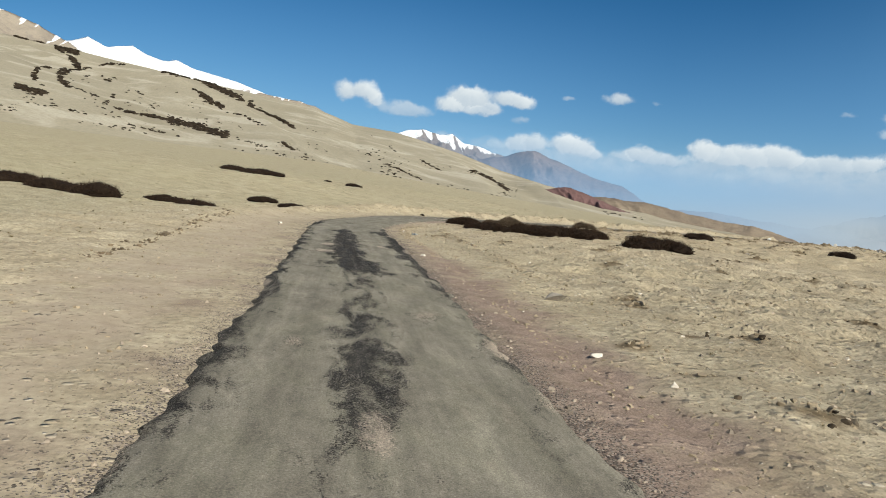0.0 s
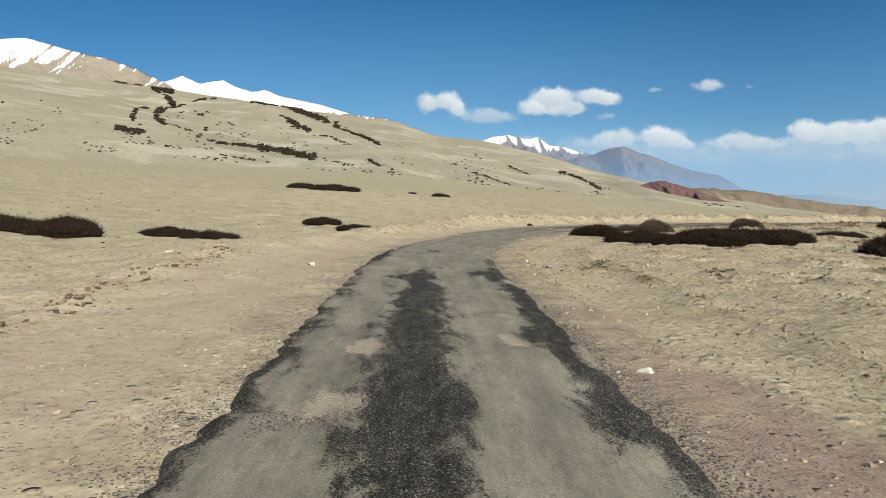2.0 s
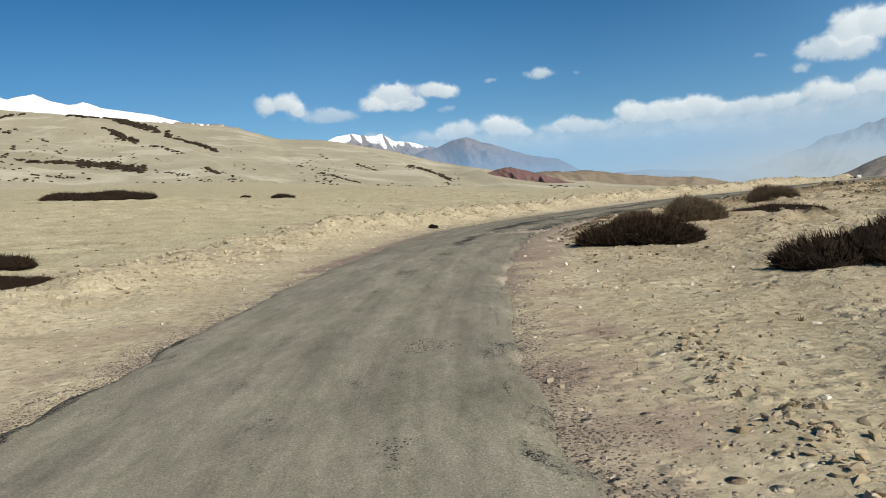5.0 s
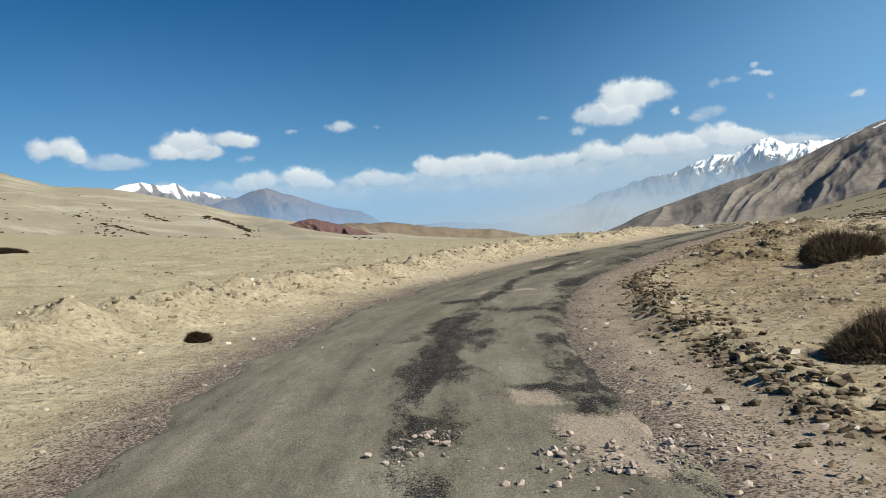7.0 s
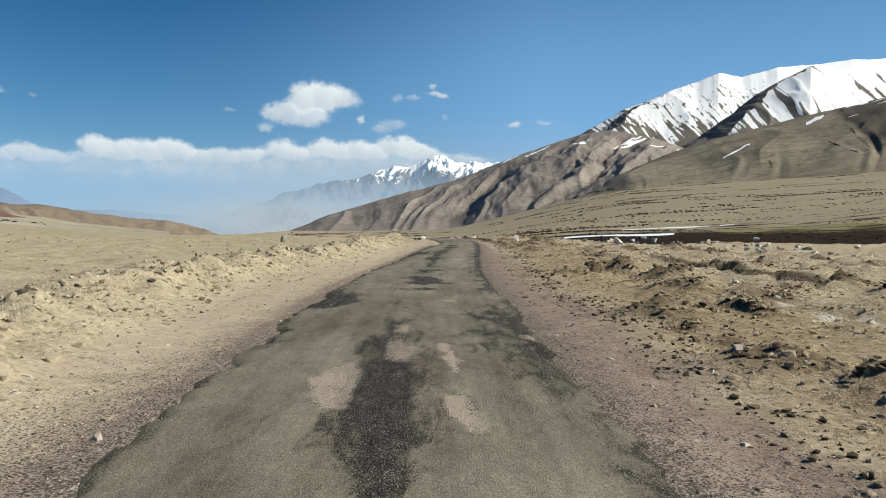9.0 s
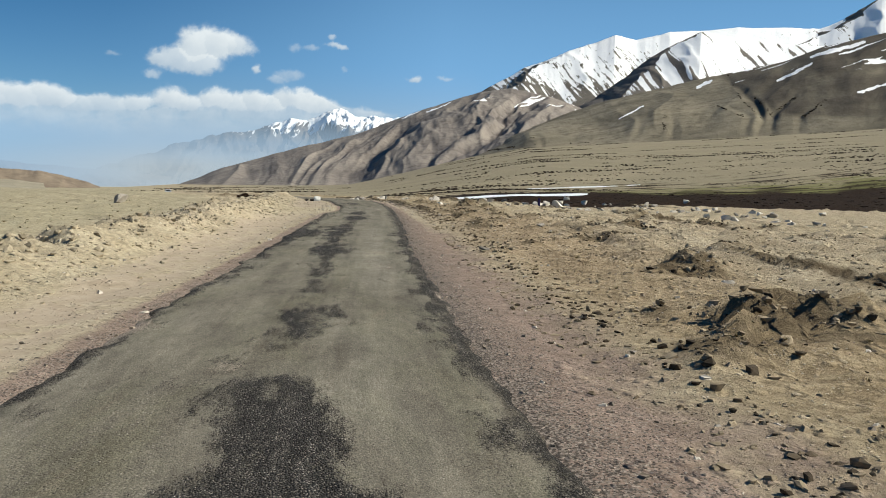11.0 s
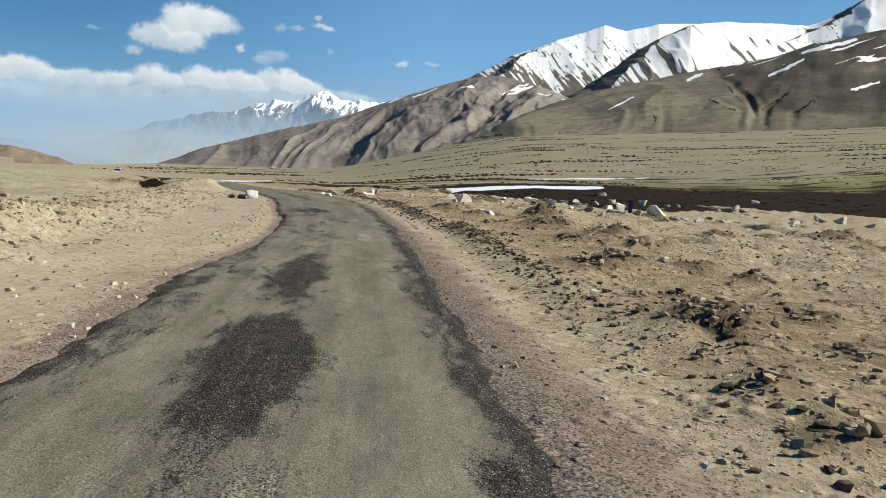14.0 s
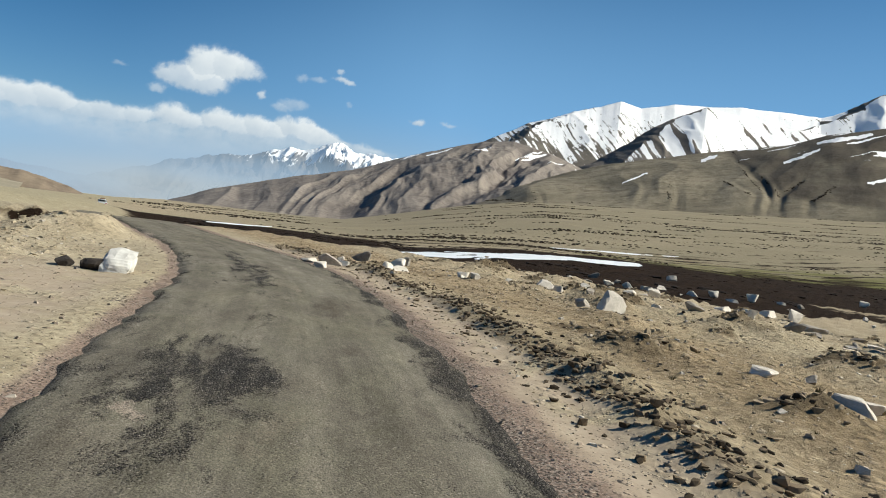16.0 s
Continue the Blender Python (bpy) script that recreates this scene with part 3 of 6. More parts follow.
# ---- ground ----
def lines(a, b, fine, reach, grow=1.13):
    core = np.arange(a, b + fine / 2, fine)
    out, d, p = [], fine, 0.0
    while p < reach:
        d *= grow
        p += d
        out.append(p)
    out = np.array(out)
    return np.concatenate([a - out[::-1], core, core[-1] + out])


gx, gy = lines(-9, 90, 0.225, 4400, 1.16), lines(4, 130, 0.225, 4400, 1.16)
GX, GY = np.meshgrid(gx, gy)
GZ = height(GX.ravel(), GY.ravel())
gs, gu = road_place(GX.ravel(), GY.ravel())
goff = np.abs(gu) - half_width(gs) + (gu > 0) * np.interp(gs, [132, 137, 143, 147, 153, 160], [0, 0.5, 0.5, 0.25, 0.2, 0])
shoulder = np.clip(1.15 - goff / np.where(gu < 0, np.interp(gs, [0, 30, 40, 60, 84, 92, 118, 130, 160], [2.4, 2.2, 1.2, 1.2, 1.6, 2.3, 2.1, 0.8, 0.8]), np.interp(gs, [0, 50, 65, 160], [3.2, 2.2, 0.6, 0.3])), 0, 1) * (goff > -1)
chips = np.exp(-np.maximum(0, goff) / np.where(gu < 0, np.interp(gs, [0, 62, 70, 125, 135], [0.3, 0.3, 0.75, 0.7, 0.3]), np.interp(gs, [0, 66, 74, 82, 89, 94, 104], [0.34, 0.4, 1.0, 1.3, 1.0, 0.5, 0.34]))) * np.where(gu < 0, np.interp(gs, [0, 40, 60, 70, 125, 160], [0.75, 0.7, 0.45, 0.85, 0.8, 0.6]), np.interp(gs, [0, 40, 64, 72, 96, 104, 160], [0.58, 0.48, 0.7, 0.9, 0.85, 0.55, 0.4]))
g_ridge = np.exp(-((gu - ridge_line(gs) - 0.22 * fbm(gs / 2.5, gs * 0, 3, 23)) / np.where(gu > ridge_line(gs), 0.28, np.interp(gs, [120, 138], [0.4, 0.75]))) ** 2) * ridge_strength(gs) * (gu < 0)
g_dist, g_az = np.hypot(GX.ravel() - 25, GY.ravel() - 60), np.degrees(np.arctan2(GX.ravel() - 25, GY.ravel() - 60))


def line_off(x, y, nodes):
    """Signed distance from a line of nodes (positive to its left) and the way along it."""
    q, qs = spline(nodes, 2.0)
    t = np.gradient(q, axis=0)
    t /= np.linalg.norm(t, axis=1)[:, None]
    off, way = np.full(len(x), 1e4), np.zeros(len(x))
    close = np.where((x > -20) & (x < 700) & (y > -300) & (y < 900))[0]
    for k in range(0, len(close), 20000):
        c = close[k:k + 20000]
        d = (x[c, None] - q[None, :, 0]) ** 2 + (y[c, None] - q[None, :, 1]) ** 2
        i = d.argmin(1)
        off[c] = np.sqrt(d[np.arange(len(c)), i]) * np.sign(t[i, 0] * (y[c] - q[i, 1]) - t[i, 1] * (x[c] - q[i, 0]))
        way[c] = qs[i]
    return off, way


RIVER = [(420, -90), (300, 20), (205, 96), (156, 126), (124, 143), (116, 165), (122, 200), (140, 260), (200, 420), (330, 700)]
ICE = [(120, 141.5), (133, 142), (150, 141), (170, 139.5), (190, 137.5), (207, 135.5)]
r_off, r_way = line_off(GX.ravel(), GY.ravel(), RIVER)
r_half = np.interp(r_way, [0, 285, 335, 356, 380, 480, 900], [52, 50, 44, 31, 14, 3, 2])
# pale salty crust on the flat
crust = np.zeros(len(gs))
for cx_, cy_, cr_ in [(19.4, 62.5, 1.2), (18.0, 61.1, 1.0), (29.6, 67.9, 1.4), (26.2, 65.7, 1.2), (28.1, 66.4, 2.2), (27.9, 67.2, 1.2)]:
    crust = np.maximum(crust, 0.52 * np.exp(-(((GX.ravel() - cx_) / (cr_ * 1.5)) ** 2 + ((GY.ravel() - cy_) / (cr_ * 0.8)) ** 2)))
shoulder = np.where(gs < 62, np.minimum(shoulder, np.where(gu > 0, 0.42, np.interp(gs, [28, 40], [0.75, 0.5]))), shoulder)
marsh = 0.95 * step(1.12, 0.9, np.abs(r_off) / (r_half * np.where(r_off > 0, 1.3, 1.0)))
marsh = np.maximum(marsh, 0.42 * step(20, 30, -r_off) * step(170, 80, -r_off))
marsh = marsh * step(392, 366, r_way)
marsh = np.maximum(marsh, 0.8 * step(166, 170, gs) * step(330, 290, gs) * step(0, 3, -gu - np.interp(gs, [166, 168, 172, 176, 180, 184, 300], [24, 17, 12.5, 9.5, 7, 5, 6])) * step(62, 40, -gu))
# the hollow and its undercut wall get peat colour as painted shade
marsh = np.maximum(marsh, 1.25 * np.maximum(cave_field(GX.ravel(), GY.ravel()), cave_rim(GX.ravel(), GY.ravel()) * step(1.9, 1.5, cave_place(GX.ravel(), GY.ravel())[1]) * step(2.2, 1.2, np.abs(cave_place(GX.ravel(), GY.ravel())[0] + 0.3))))
moss = 0.62 * step(24, 34, -r_off) * step(110, 70, -r_off) * (r_way < 300)
# soil colour darkened along erosion steps and hollow, standing for their shade
step_shade = np.zeros(len(gs))
for x0, y0, x1, y1, drop in STEPS[:6]:
    ex, ey = x1 - x0, y1 - y0
    ln = math.hypot(ex, ey)
    m = np.where((np.abs(GX.ravel() - (x0 + x1) / 2) < ln) & (np.abs(GY.ravel() - (y0 + y1) / 2) < ln))[0]
    px, py = GX.ravel()[m], GY.ravel()[m]
    tt = ((px - x0) * ex + (py - y0) * ey) / ln
    d = (ex * (py - y0) - ey * (px - x0)) / ln + 0.45 * fbm(tt / 1.2, tt * 0, 3, 85)
    step_shade[m] = np.maximum(step_shade[m], np.exp(-(d / 0.22) ** 2) * step(0, 1.5, tt) * step(ln, ln - 1.5, tt))
step_shade = np.maximum(step_shade, np.maximum(1.3 * cave_field(GX.ravel(), GY.ravel()), 1.1 * cave_rim(GX.ravel(), GY.ravel()) * step(2.1, 1.7, cave_place(GX.ravel(), GY.ravel())[1])))
g_track = track(gs, gu)
ground = grid_mesh("ground", np.stack([GX.ravel(), GY.ravel(), GZ], 1), len(gy), len(gx), GROUND, {"shoulder": shoulder, "chips": chips, "marsh": marsh, "moss": moss, "turf": np.maximum(clump_field(GX.ravel(), GY.ravel())[0], np.maximum(np.maximum(0.85 * g_ridge, 0.4 * low_ridges(gs, gu)), 0.9 * step_shade)),
                    "crust": crust, "crumbled": np.interp(gs, [58, 72, 86], [0, 0.5, 1]) * step(2, 5, -gu) * (1 - 0.8 * step(5.5, 10, -gu)), "track": g_track, "plain": step(6, 12, gu), "fan": step(150, 260, g_dist) * step(36, 50, g_az) * step(140, 125, g_az) * (gu < 0), "rugged": 0.35 - 0.15 * step(62, 52, gs) * (gu > 0) + 0.55 * step(2, 5, -gu) + 0.25 * step(55, 70, gs) * step(3.0, 4.2, gu) * step(8.5, 6.5, gu)})
tagged(ground, "dry tan gravelly valley floor with hummocks", "ground", kind="structure")

# ---- road ----
# dark patches: along, across (left positive), half length, half width, strength
# entries near 71 paint a pothole's shaded rim, 81.5 a shadowed crack
PATCHES = [(21.2, -0.1, 1.8, 0.4, 0.3), (30.0, -0.25, 1.1, 0.4, 0.55), (38, 0.1, 4.5, 0.5, 0.35), (30.5, 0.1, 1.5, 0.6, 0.5), (36.5, -1.45, 3.3, 0.4, 0.5), (33.3, 0.2, 1.1, 0.6, 0.5),
           (42.5, 0.3, 1.1, 0.45, 0.6), (43, -1.35, 0.9, 0.5, 0.6), (48.3, 1.5, 1.8, 0.3, 0.5), (50.4, 0.2, 0.4, 0.2, 0.5), (74.5, -0.3, 3.2, 0.45, 0.45), (89.5, 0, 3.0, 0.45, 0.45),
           (96.6, 1.6, 1.6, 0.5, 0.95), (102.0, -0.2, 1.3, 0.42, 0.8), (99.1, -0.2, 0.35, 0.45, 0.8), (127.6, 0.2, 1.5, 0.4, 0.8), (106, -0.2, 1.0, 0.4, 0.5), (114.5, 0.1, 1.2, 0.5, 0.5), (121, 0.6, 3.0, 0.55, 0.4), (132.2, 0.15, 1.6, 0.45, 0.6), (142.2, -0.3, 0.3, 0.3, 0.7), (119.8, 1.35, 1.5, 0.45, 0.6), (117.4, 1.7, 2.0, 0.3, 0.4), (48.2, 0.0, 0.3, 0.2, 0.5), (71.25, -1.2, 0.16, 0.4, 0.8), (70.6, -1.45, 0.3, 0.12, 0.7), (77.5, -1.1, 0.6, 0.5, 0.6), (83.0, -1.75, 1.0, 0.4, 0.8), (79.3, 0.2, 0.35, 0.3, 0.8), (81.5, -0.3, 2.2, 0.1, 0.45), (84.3, 0.9, 1.2, 0.3, 0.4), (100.8, -0.4, 0.5, 0.4, 0.6),
           (145.8, 0.55, 1.4, 0.55, 0.5), (155, 0.4, 3.6, 0.5, 0.4), (92.3, -1.3, 3.4, 0.55, 0.38)]
WORN = [(81.3, -0.83, 0.28, 0.26), (89.1, 0.58, 1.1, 0.28), (90.4, -0.62, 0.9, 0.14), (88, -0.55, 0.7, 0.14), (69.8, -1.5, 0.5, 0.35), (144.7, 0.85, 0.12, 0.08), (70.85, -1.12, 0.3, 0.22), (35.5, 0.65, 0.3, 0.2), (35.9, -0.92, 0.5, 0.22)]


def road_sheet():
    s = np.arange(0.0, LINE_S[-1] - 1, 0.13)
    k = np.linspace(-1, 1, 31)
    cx, cy = np.interp(s, LINE_S, LINE[:, 0]), np.interp(s, LINE_S, LINE[:, 1])
    tx, ty = np.interp(s, LINE_S, TAN[:, 0]), np.interp(s, LINE_S, TAN[:, 1])
    hw = half_width(s)
    wl_ = hw + np.interp(s, [0, 66, 74, 98, 106], [0.11, 0.12, 0.3, 0.3, 0.12]) * fbm(s / 0.9, s * 0, 4, 61) + 0.06 * vnoise(s / 0.22, s * 0, 62) - np.interp(s, [132, 137, 143, 147, 153, 160], [0, 0.5, 0.5, 0.25, 0.2, 0])
    wr_ = hw + 0.10 * fbm(s / 0.8, s * 0 + 7, 4, 63) + 0.05 * vnoise(s / 0.25, s * 0 + 9, 64)
    u = np.where(k[None] > 0, k[None] * wl_[:, None], k[None] * wr_[:, None])
    x, y = cx[:, None] - ty[:, None] * u, cy[:, None] + tx[:, None] * u
    ss = np.repeat(s[:, None], len(k), 1)
    edge = np.minimum(wl_[:, None] - u, u + wr_[:, None])
    z = road_z(ss) + 0.035 - 0.05 * (np.abs(k[None]) > 0.999) - 0.028 * np.exp(-(edge / 0.14) ** 2) + 0.02 * (1 - (u / hw[:, None]) ** 2) + 0.012 * fbm(x / 0.9, y / 0.9, 3, 65) + 0.004 * fbm(x / 0.12, y / 0.12, 2, 66)
    # bare tar: along both edges, a broken middle band, single patches
    n1 = fbm(ss / 4.0, u / 1.0, 4, 67)
    amount = np.interp(ss, [0, 15, 40.5, 43, 60, 66, 76, 87, 91.5, 94, 106, 110, 118, 126, 134, 140, 160], [0.24, 0.34, 0.5, 0.14, 0.05, 0.46, 0.42, 0.5, 0.45, 0.2, 0.24, 0.5, 0.55, 0.32, 0.36, 0.2, 0.2])
    c_width = np.interp(ss, [0, 60, 66, 84, 88, 104, 109, 118, 126, 160], [0.42, 0.4, 0.24, 0.22, 0.38, 0.36, 0.32, 0.32, 0.36, 0.34])
    band = np.exp(-((u - np.interp(ss, [0, 58, 68, 74, 82, 87, 95], [0.15, 0.1, -0.15, -0.3, -0.4, 0.05, 0.15]) - 0.16 * vnoise(ss / 9, ss * 0, 68)) / c_width) ** 2)
    right = np.interp(ss, [0, 24, 30, 42, 48, 60, 72, 90, 110, 120, 135, 150, 170], [0.15, 0.3, 0.68, 0.75, 0.3, 0.1, 0.55, 0.6, 0.72, 0.85, 0.85, 0.7, 0.6])
    left = np.interp(ss, [0, 30, 44, 54, 60, 72, 90, 110, 120, 132, 138, 170], [0.56, 0.6, 0.5, 0.6, 0.2, 0.1, 0.4, 0.5, 0.62, 0.6, 0.3, 0.3])
    tar_l, tar_r = wl_[:, None] - u, u + wr_[:, None]
    bare = amount * band + left * np.exp(-(tar_l / np.interp(ss, [0, 60, 100, 130, 160], [0.46, 0.3, 0.4, 0.48, 0.42])) ** 2) + right * np.exp(-(tar_r / np.interp(ss, [0, 100, 108, 120, 132, 150], [0.46, 0.42, 0.5, 0.42, 0.42, 0.42])) ** 2) + 0.22 * np.maximum(0, n1)
    grey = np.interp(ss, [0, 18, 30, 45, 62, 70, 84, 92, 106, 112, 122, 132, 160], [0.25, 0.2, 0.12, 0.1, 0.2, 0.45, 0.65, 0.9, 0.7, 0.5, 0.6, 0.62, 0.58]) * (0.7 + 0.6 * fbm(ss / 3, u / 0.8, 3, 77))
    grey = grey * (1 - 0.7 * np.exp(-((u + 0.85) / 0.3) ** 2) * step(106, 110, ss) * step(132, 122, ss))
    wob_s, wob_u = 0.5 * fbm(ss / 1.1, u / 0.5, 3, 71), 0.22 * fbm(ss / 0.9, u / 0.5, 3, 73)
    for ps, pu, pl, pw, pk in PATCHES:
        bare += 0.85 * pk * step(1.7, 0.3, np.sqrt(((ss + wob_s - ps) / pl) ** 2 + ((u + wob_u - pu) / pw) ** 2))
    worn = 0.5 * np.maximum(0, fbm(ss / 2.2, u / 0.8, 3, 69) - 0.3) / 0.4
    for ps, pu, pl, pw in WORN:
        worn += 0.68 * step(1.5, 0.6, np.sqrt(((ss + 1.5 * wob_s - ps) / pl) ** 2 + ((u + 1.3 * wob_u - pu) / pw) ** 2))
    worn += np.where(u < 0, 0.38, 0.5) * np.exp(-(np.minimum(tar_l, tar_r) / 0.17) ** 2) * (0.75 + 0.8 * fbm(ss / 0.6, u * 0, 3, 75)) + 0.16 * np.exp(-(tar_r / 0.5) ** 2) * step(64, 70, ss) * step(86, 80, ss)
    ob = grid_mesh("road", np.stack([x, y, z], -1).reshape(-1, 3), len(s), len(k), ASPHALT,
                   {"across": u, "along": ss, "bare": bare, "worn": worn, "grey": grey})
    return tagged(ob, "narrow patched asphalt road with crumbling edges", "road", kind="structure")


road_sheet()

# ---- hills and mountains ----
CX, CY = 25.0, 60.0


def rib_field(az, el, nodes):
    """Degrees from a rib's crest, seen across the range: negative on its left."""
    p = np.array(nodes, float)
    order = np.argsort(p[:, 1])
    return az - np.interp(el, p[order, 1], p[order, 0])


def bed_field(az, el, a, b):
    """Degrees from the line between two spots of a slope."""
    dx, dy = b[0] - a[0], b[1] - a[1]
    k = np.clip(((az - a[0]) * dx + (el - a[1]) * dy) / (dx * dx + dy * dy), 0, 1)
    return np.hypot(az - a[0] - k * dx, el - a[1] - k * dy), k


def mountain(name, label, mat, ridge, r_base, r_top, unit=150.0, slant=1.0, rough=0.10, power=1.25, seed=0, cols=320, rows=90, tail=1.25, jag=0.1, detail=1.0, roll=0.0, snow=None, drifts=None, ribs=(), patchy=((0,), (1,)), seams=None, beds=(), dark_zone=None):
    """A range seen from the valley: ridge nodes of (bearing, rise in degrees). Spurs and gullies run slantwise down its
    face;
    ribs are single sharp spurs: crest nodes of (bearing, rise), height, width to the left and to the right, and up to
    which rise their left flank loses its snow, for bare rock and painted shade; seams are thin lines of rock in the
    snow: spacing, lean, strength, lower and upper rise;
    beds are single long drifts of snow; the last argument is the line, in (bearing, rise), past which the slope is
    darker."""
    az_n, el_n = np.array(ridge).T
    az = np.linspace(az_n[0], az_n[-1], cols)
    el = np.interp(az, az_n, el_n)
    rb, rt = np.interp(az, [az[0], az[-1]], r_base), np.interp(az, [az[0], az[-1]], r_top)
    f = np.concatenate([np.linspace(0, 1, rows), np.linspace(1, tail, max(8, rows // 5))[1:]])[:, None]
    r = rb[None] + (rt - rb)[None] * f
    A = np.radians(az)[None] + 0 * f
    x, y = CX + r * np.sin(A), CY + r * np.cos(A)
    foot = height(x[0], y[0], False) - 0.012 * rb
    top = np.maximum(rt * np.tan(np.radians(el)) + 1.6, foot + 1)
    up = np.where(f <= 1, np.clip(f, 0, 1) ** power, np.maximum(0, 1 - 1.6 * (f - 1) / max(tail - 1, 1e-3)))
    rel = np.maximum(top - foot, 0)[None]
    z0 = foot[None] + rel * up
    mean = rt.mean()
    lat = A * mean - slant * z0
    lat = lat + 1.1 * unit * fbm(lat / (unit * 2.6), z0 / (unit * 1.3), 4, seed + 5)
    g = ridged(lat / unit, z0 / (unit * 3.5), 2, seed + 7, 0.4)
    g3 = ridged(lat / (unit * 0.42) + 0.4 * z0 / unit, z0 / (unit * 0.7), 3, seed + 9, 0.5)
    g2 = fbm(A * mean / (unit * 0.5), z0 / (unit * 0.5), 5, seed + 11)
    hump = np.where(f <= 1, np.clip(f * 1.9, 0, 1) ** 0.8 * np.clip((1.0 - f) * 3.5, 0, 1) ** 0.7, 0.2)
    z = z0 + rel * hump * (rough * 1.6 * (g - 0.35) + detail * rough * (0.45 * (g3 - 0.3) + 0.75 * g2))
    # the crest line is broken only near the top
    z += mean * np.radians(jag) * (fbm(az / 1.3, az * 0, 6, seed + 3, 0.58)[None] + 0.5 * g2) * step(0.62, 1.0, f)
    if roll:
        z += roll * fbm(A * mean / 150, z0 / 45, 4, seed + 15) * hump
    AZ, EL = np.degrees(A), np.degrees(np.arctan2(z0 - 1.6, r))
    steep = np.zeros_like(z)
    for nodes, high, wide_l, wide_r, bare in ribs:
        low, peak = min(c[1] for c in nodes), max(c[1] for c in nodes)
        d = np.radians(rib_field(AZ, EL, nodes)) * mean + 0.12 * unit * g2 + 0.1 * unit * (g3 - 0.3)
        k = np.clip(1 - np.where(d < 0, -d / wide_l, d / wide_r), 0, 1)
        reach = np.degrees(130 / mean)
        z += high * k * step(low - 0.5 * reach, low + 0.15 * reach, EL) * np.clip((peak + 0.03 * reach - EL) / reach, 0, 1) ** 0.8 * (f <= 1)
        # snow dropped left of the crest: rock there, and its shaded side painted dark
        if bare:
            steep = np.maximum(steep, step(6, -4, d) * step(-wide_l, -0.8 * wide_l, d) * step(bare + 0.4, bare - 0.3, EL + 0.3 * g2) * step(low - 1.2, low - 0.2, EL))
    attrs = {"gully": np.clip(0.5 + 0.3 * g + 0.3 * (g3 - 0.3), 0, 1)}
    cover = np.zeros_like(z)
    if snow:
        line, wide, amp, lean, us = snow
        amp = amp * np.interp(az, *patchy)[None]
        q = A * mean - lean * z0
        q = q + 0.6 * us * fbm(q / (us * 2.5), z0 / (us * 4), 3, seed + 21)
        streaks = 0.65 * fbm(q / us, z0 / (us * 6), 3, seed + 23, 0.6) + 0.45 * fbm(A * mean / 220, z0 / 160, 3, seed + 25)
        cover = np.clip(0.5 + (z + amp * streaks * np.clip(1.6 - (z - line) / (2.4 * amp), 0.0, 1) - line) / (2 * wide), 0, 1)
    if drifts:
        low, amount = drifts
        q = A * mean - 2.0 * z0
        q = q + 30 * fbm(q / 90, z0 / 60, 2, seed + 31)
        lie = fbm(q / 20, (A * mean + z0) / 170, 2, seed + 33)
        cover = np.maximum(cover, 0.8 * step(amount, amount + 0.06, lie) * step(low, low + 70, z))
    if seams:
        wide, lean, strength, low, high = seams
        q = A * mean - lean * z0
        q = q + 0.5 * wide * fbm(q / (wide * 2.2), z0 / (wide * 3), 3, seed + 41)
        thin = ridged(q / wide, z0 / (wide * 7), 2, seed + 43, 0.6) + 0.25 * fbm(A * mean / 120, z0 / 90, 3, seed + 45)
        fade = np.interp(EL, [low, high], [1.0, 0.0])
        cover = cover * (1 - strength * step(0.86 - 0.5 * fade, 0.98 - 0.42 * fade, thin) * (fade > 0))
    cover = cover * (1 - 0.92 * steep)
    ELZ = np.degrees(np.arctan2(z - 1.6, r))
    for a, b, wide in beds:
        d, k = bed_field(AZ + 0.16 * g2, ELZ + 0.10 * fbm(AZ / 0.3, ELZ / 0.3, 3, seed + 47), a, b)
        cover = np.maximum(cover, step(wide, 0.6 * wide, d / (0.45 + 0.55 * np.sin(np.pi * np.clip(0.15 + 0.7 * k, 0, 1)))))
    attrs["snow"] = cover
    # darker slope past a slanting line, broken by noise
    if dark_zone:
        edge = np.interp(ELZ, *dark_zone)
        attrs["dark_zone"] = step(-0.5, 0.6, AZ - edge + 0.9 * g2) * step(dark_zone[0][0] - 0.1, dark_zone[0][0] + 0.6, ELZ + 0.3 * g2) * np.clip(0.75 + 0.6 * fbm(AZ / 1.6, ELZ / 0.9, 3, seed + 49), 0, 1)
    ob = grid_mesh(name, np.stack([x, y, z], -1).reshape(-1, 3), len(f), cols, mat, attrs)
    tagged(ob, label, "mountain" if "hill" not in name else "hill", kind="structure")
    return az, f.ravel()[:rows], rb, rt, z[:rows]


def on_slope(hill, az, el, eye):
    """The place on a hill's face at a bearing and rise from a spot in the valley."""
    azs, f, rb, rt, z = hill
    d = np.arange(380.0, 2100.0, 3.0)
    x, y = eye[0] + d * math.sin(radians(az)), eye[1] + d * math.cos(radians(az))
    a, r = np.degrees(np.arctan2(x - CX, y - CY)), np.hypot(x - CX, y - CY)
    i = np.clip(np.searchsorted(azs, a), 0, len(azs) - 1)
    p = np.clip((r - rb[i]) / (rt[i] - rb[i]) * (len(f) - 1), 0, len(f) - 1.001)
    j = p.astype(int)
    zz = np.where(r < rb[i], -50.0, z[j, i] + (z[j + 1, i] - z[j, i]) * (p - j))
    rise = np.degrees(np.arctan2(zz - eye[2], d))
    k = int(np.argmax(rise >= el)) if (rise >= el).any() else int(np.argmax(rise))
    return x[k], y[k], zz[k]


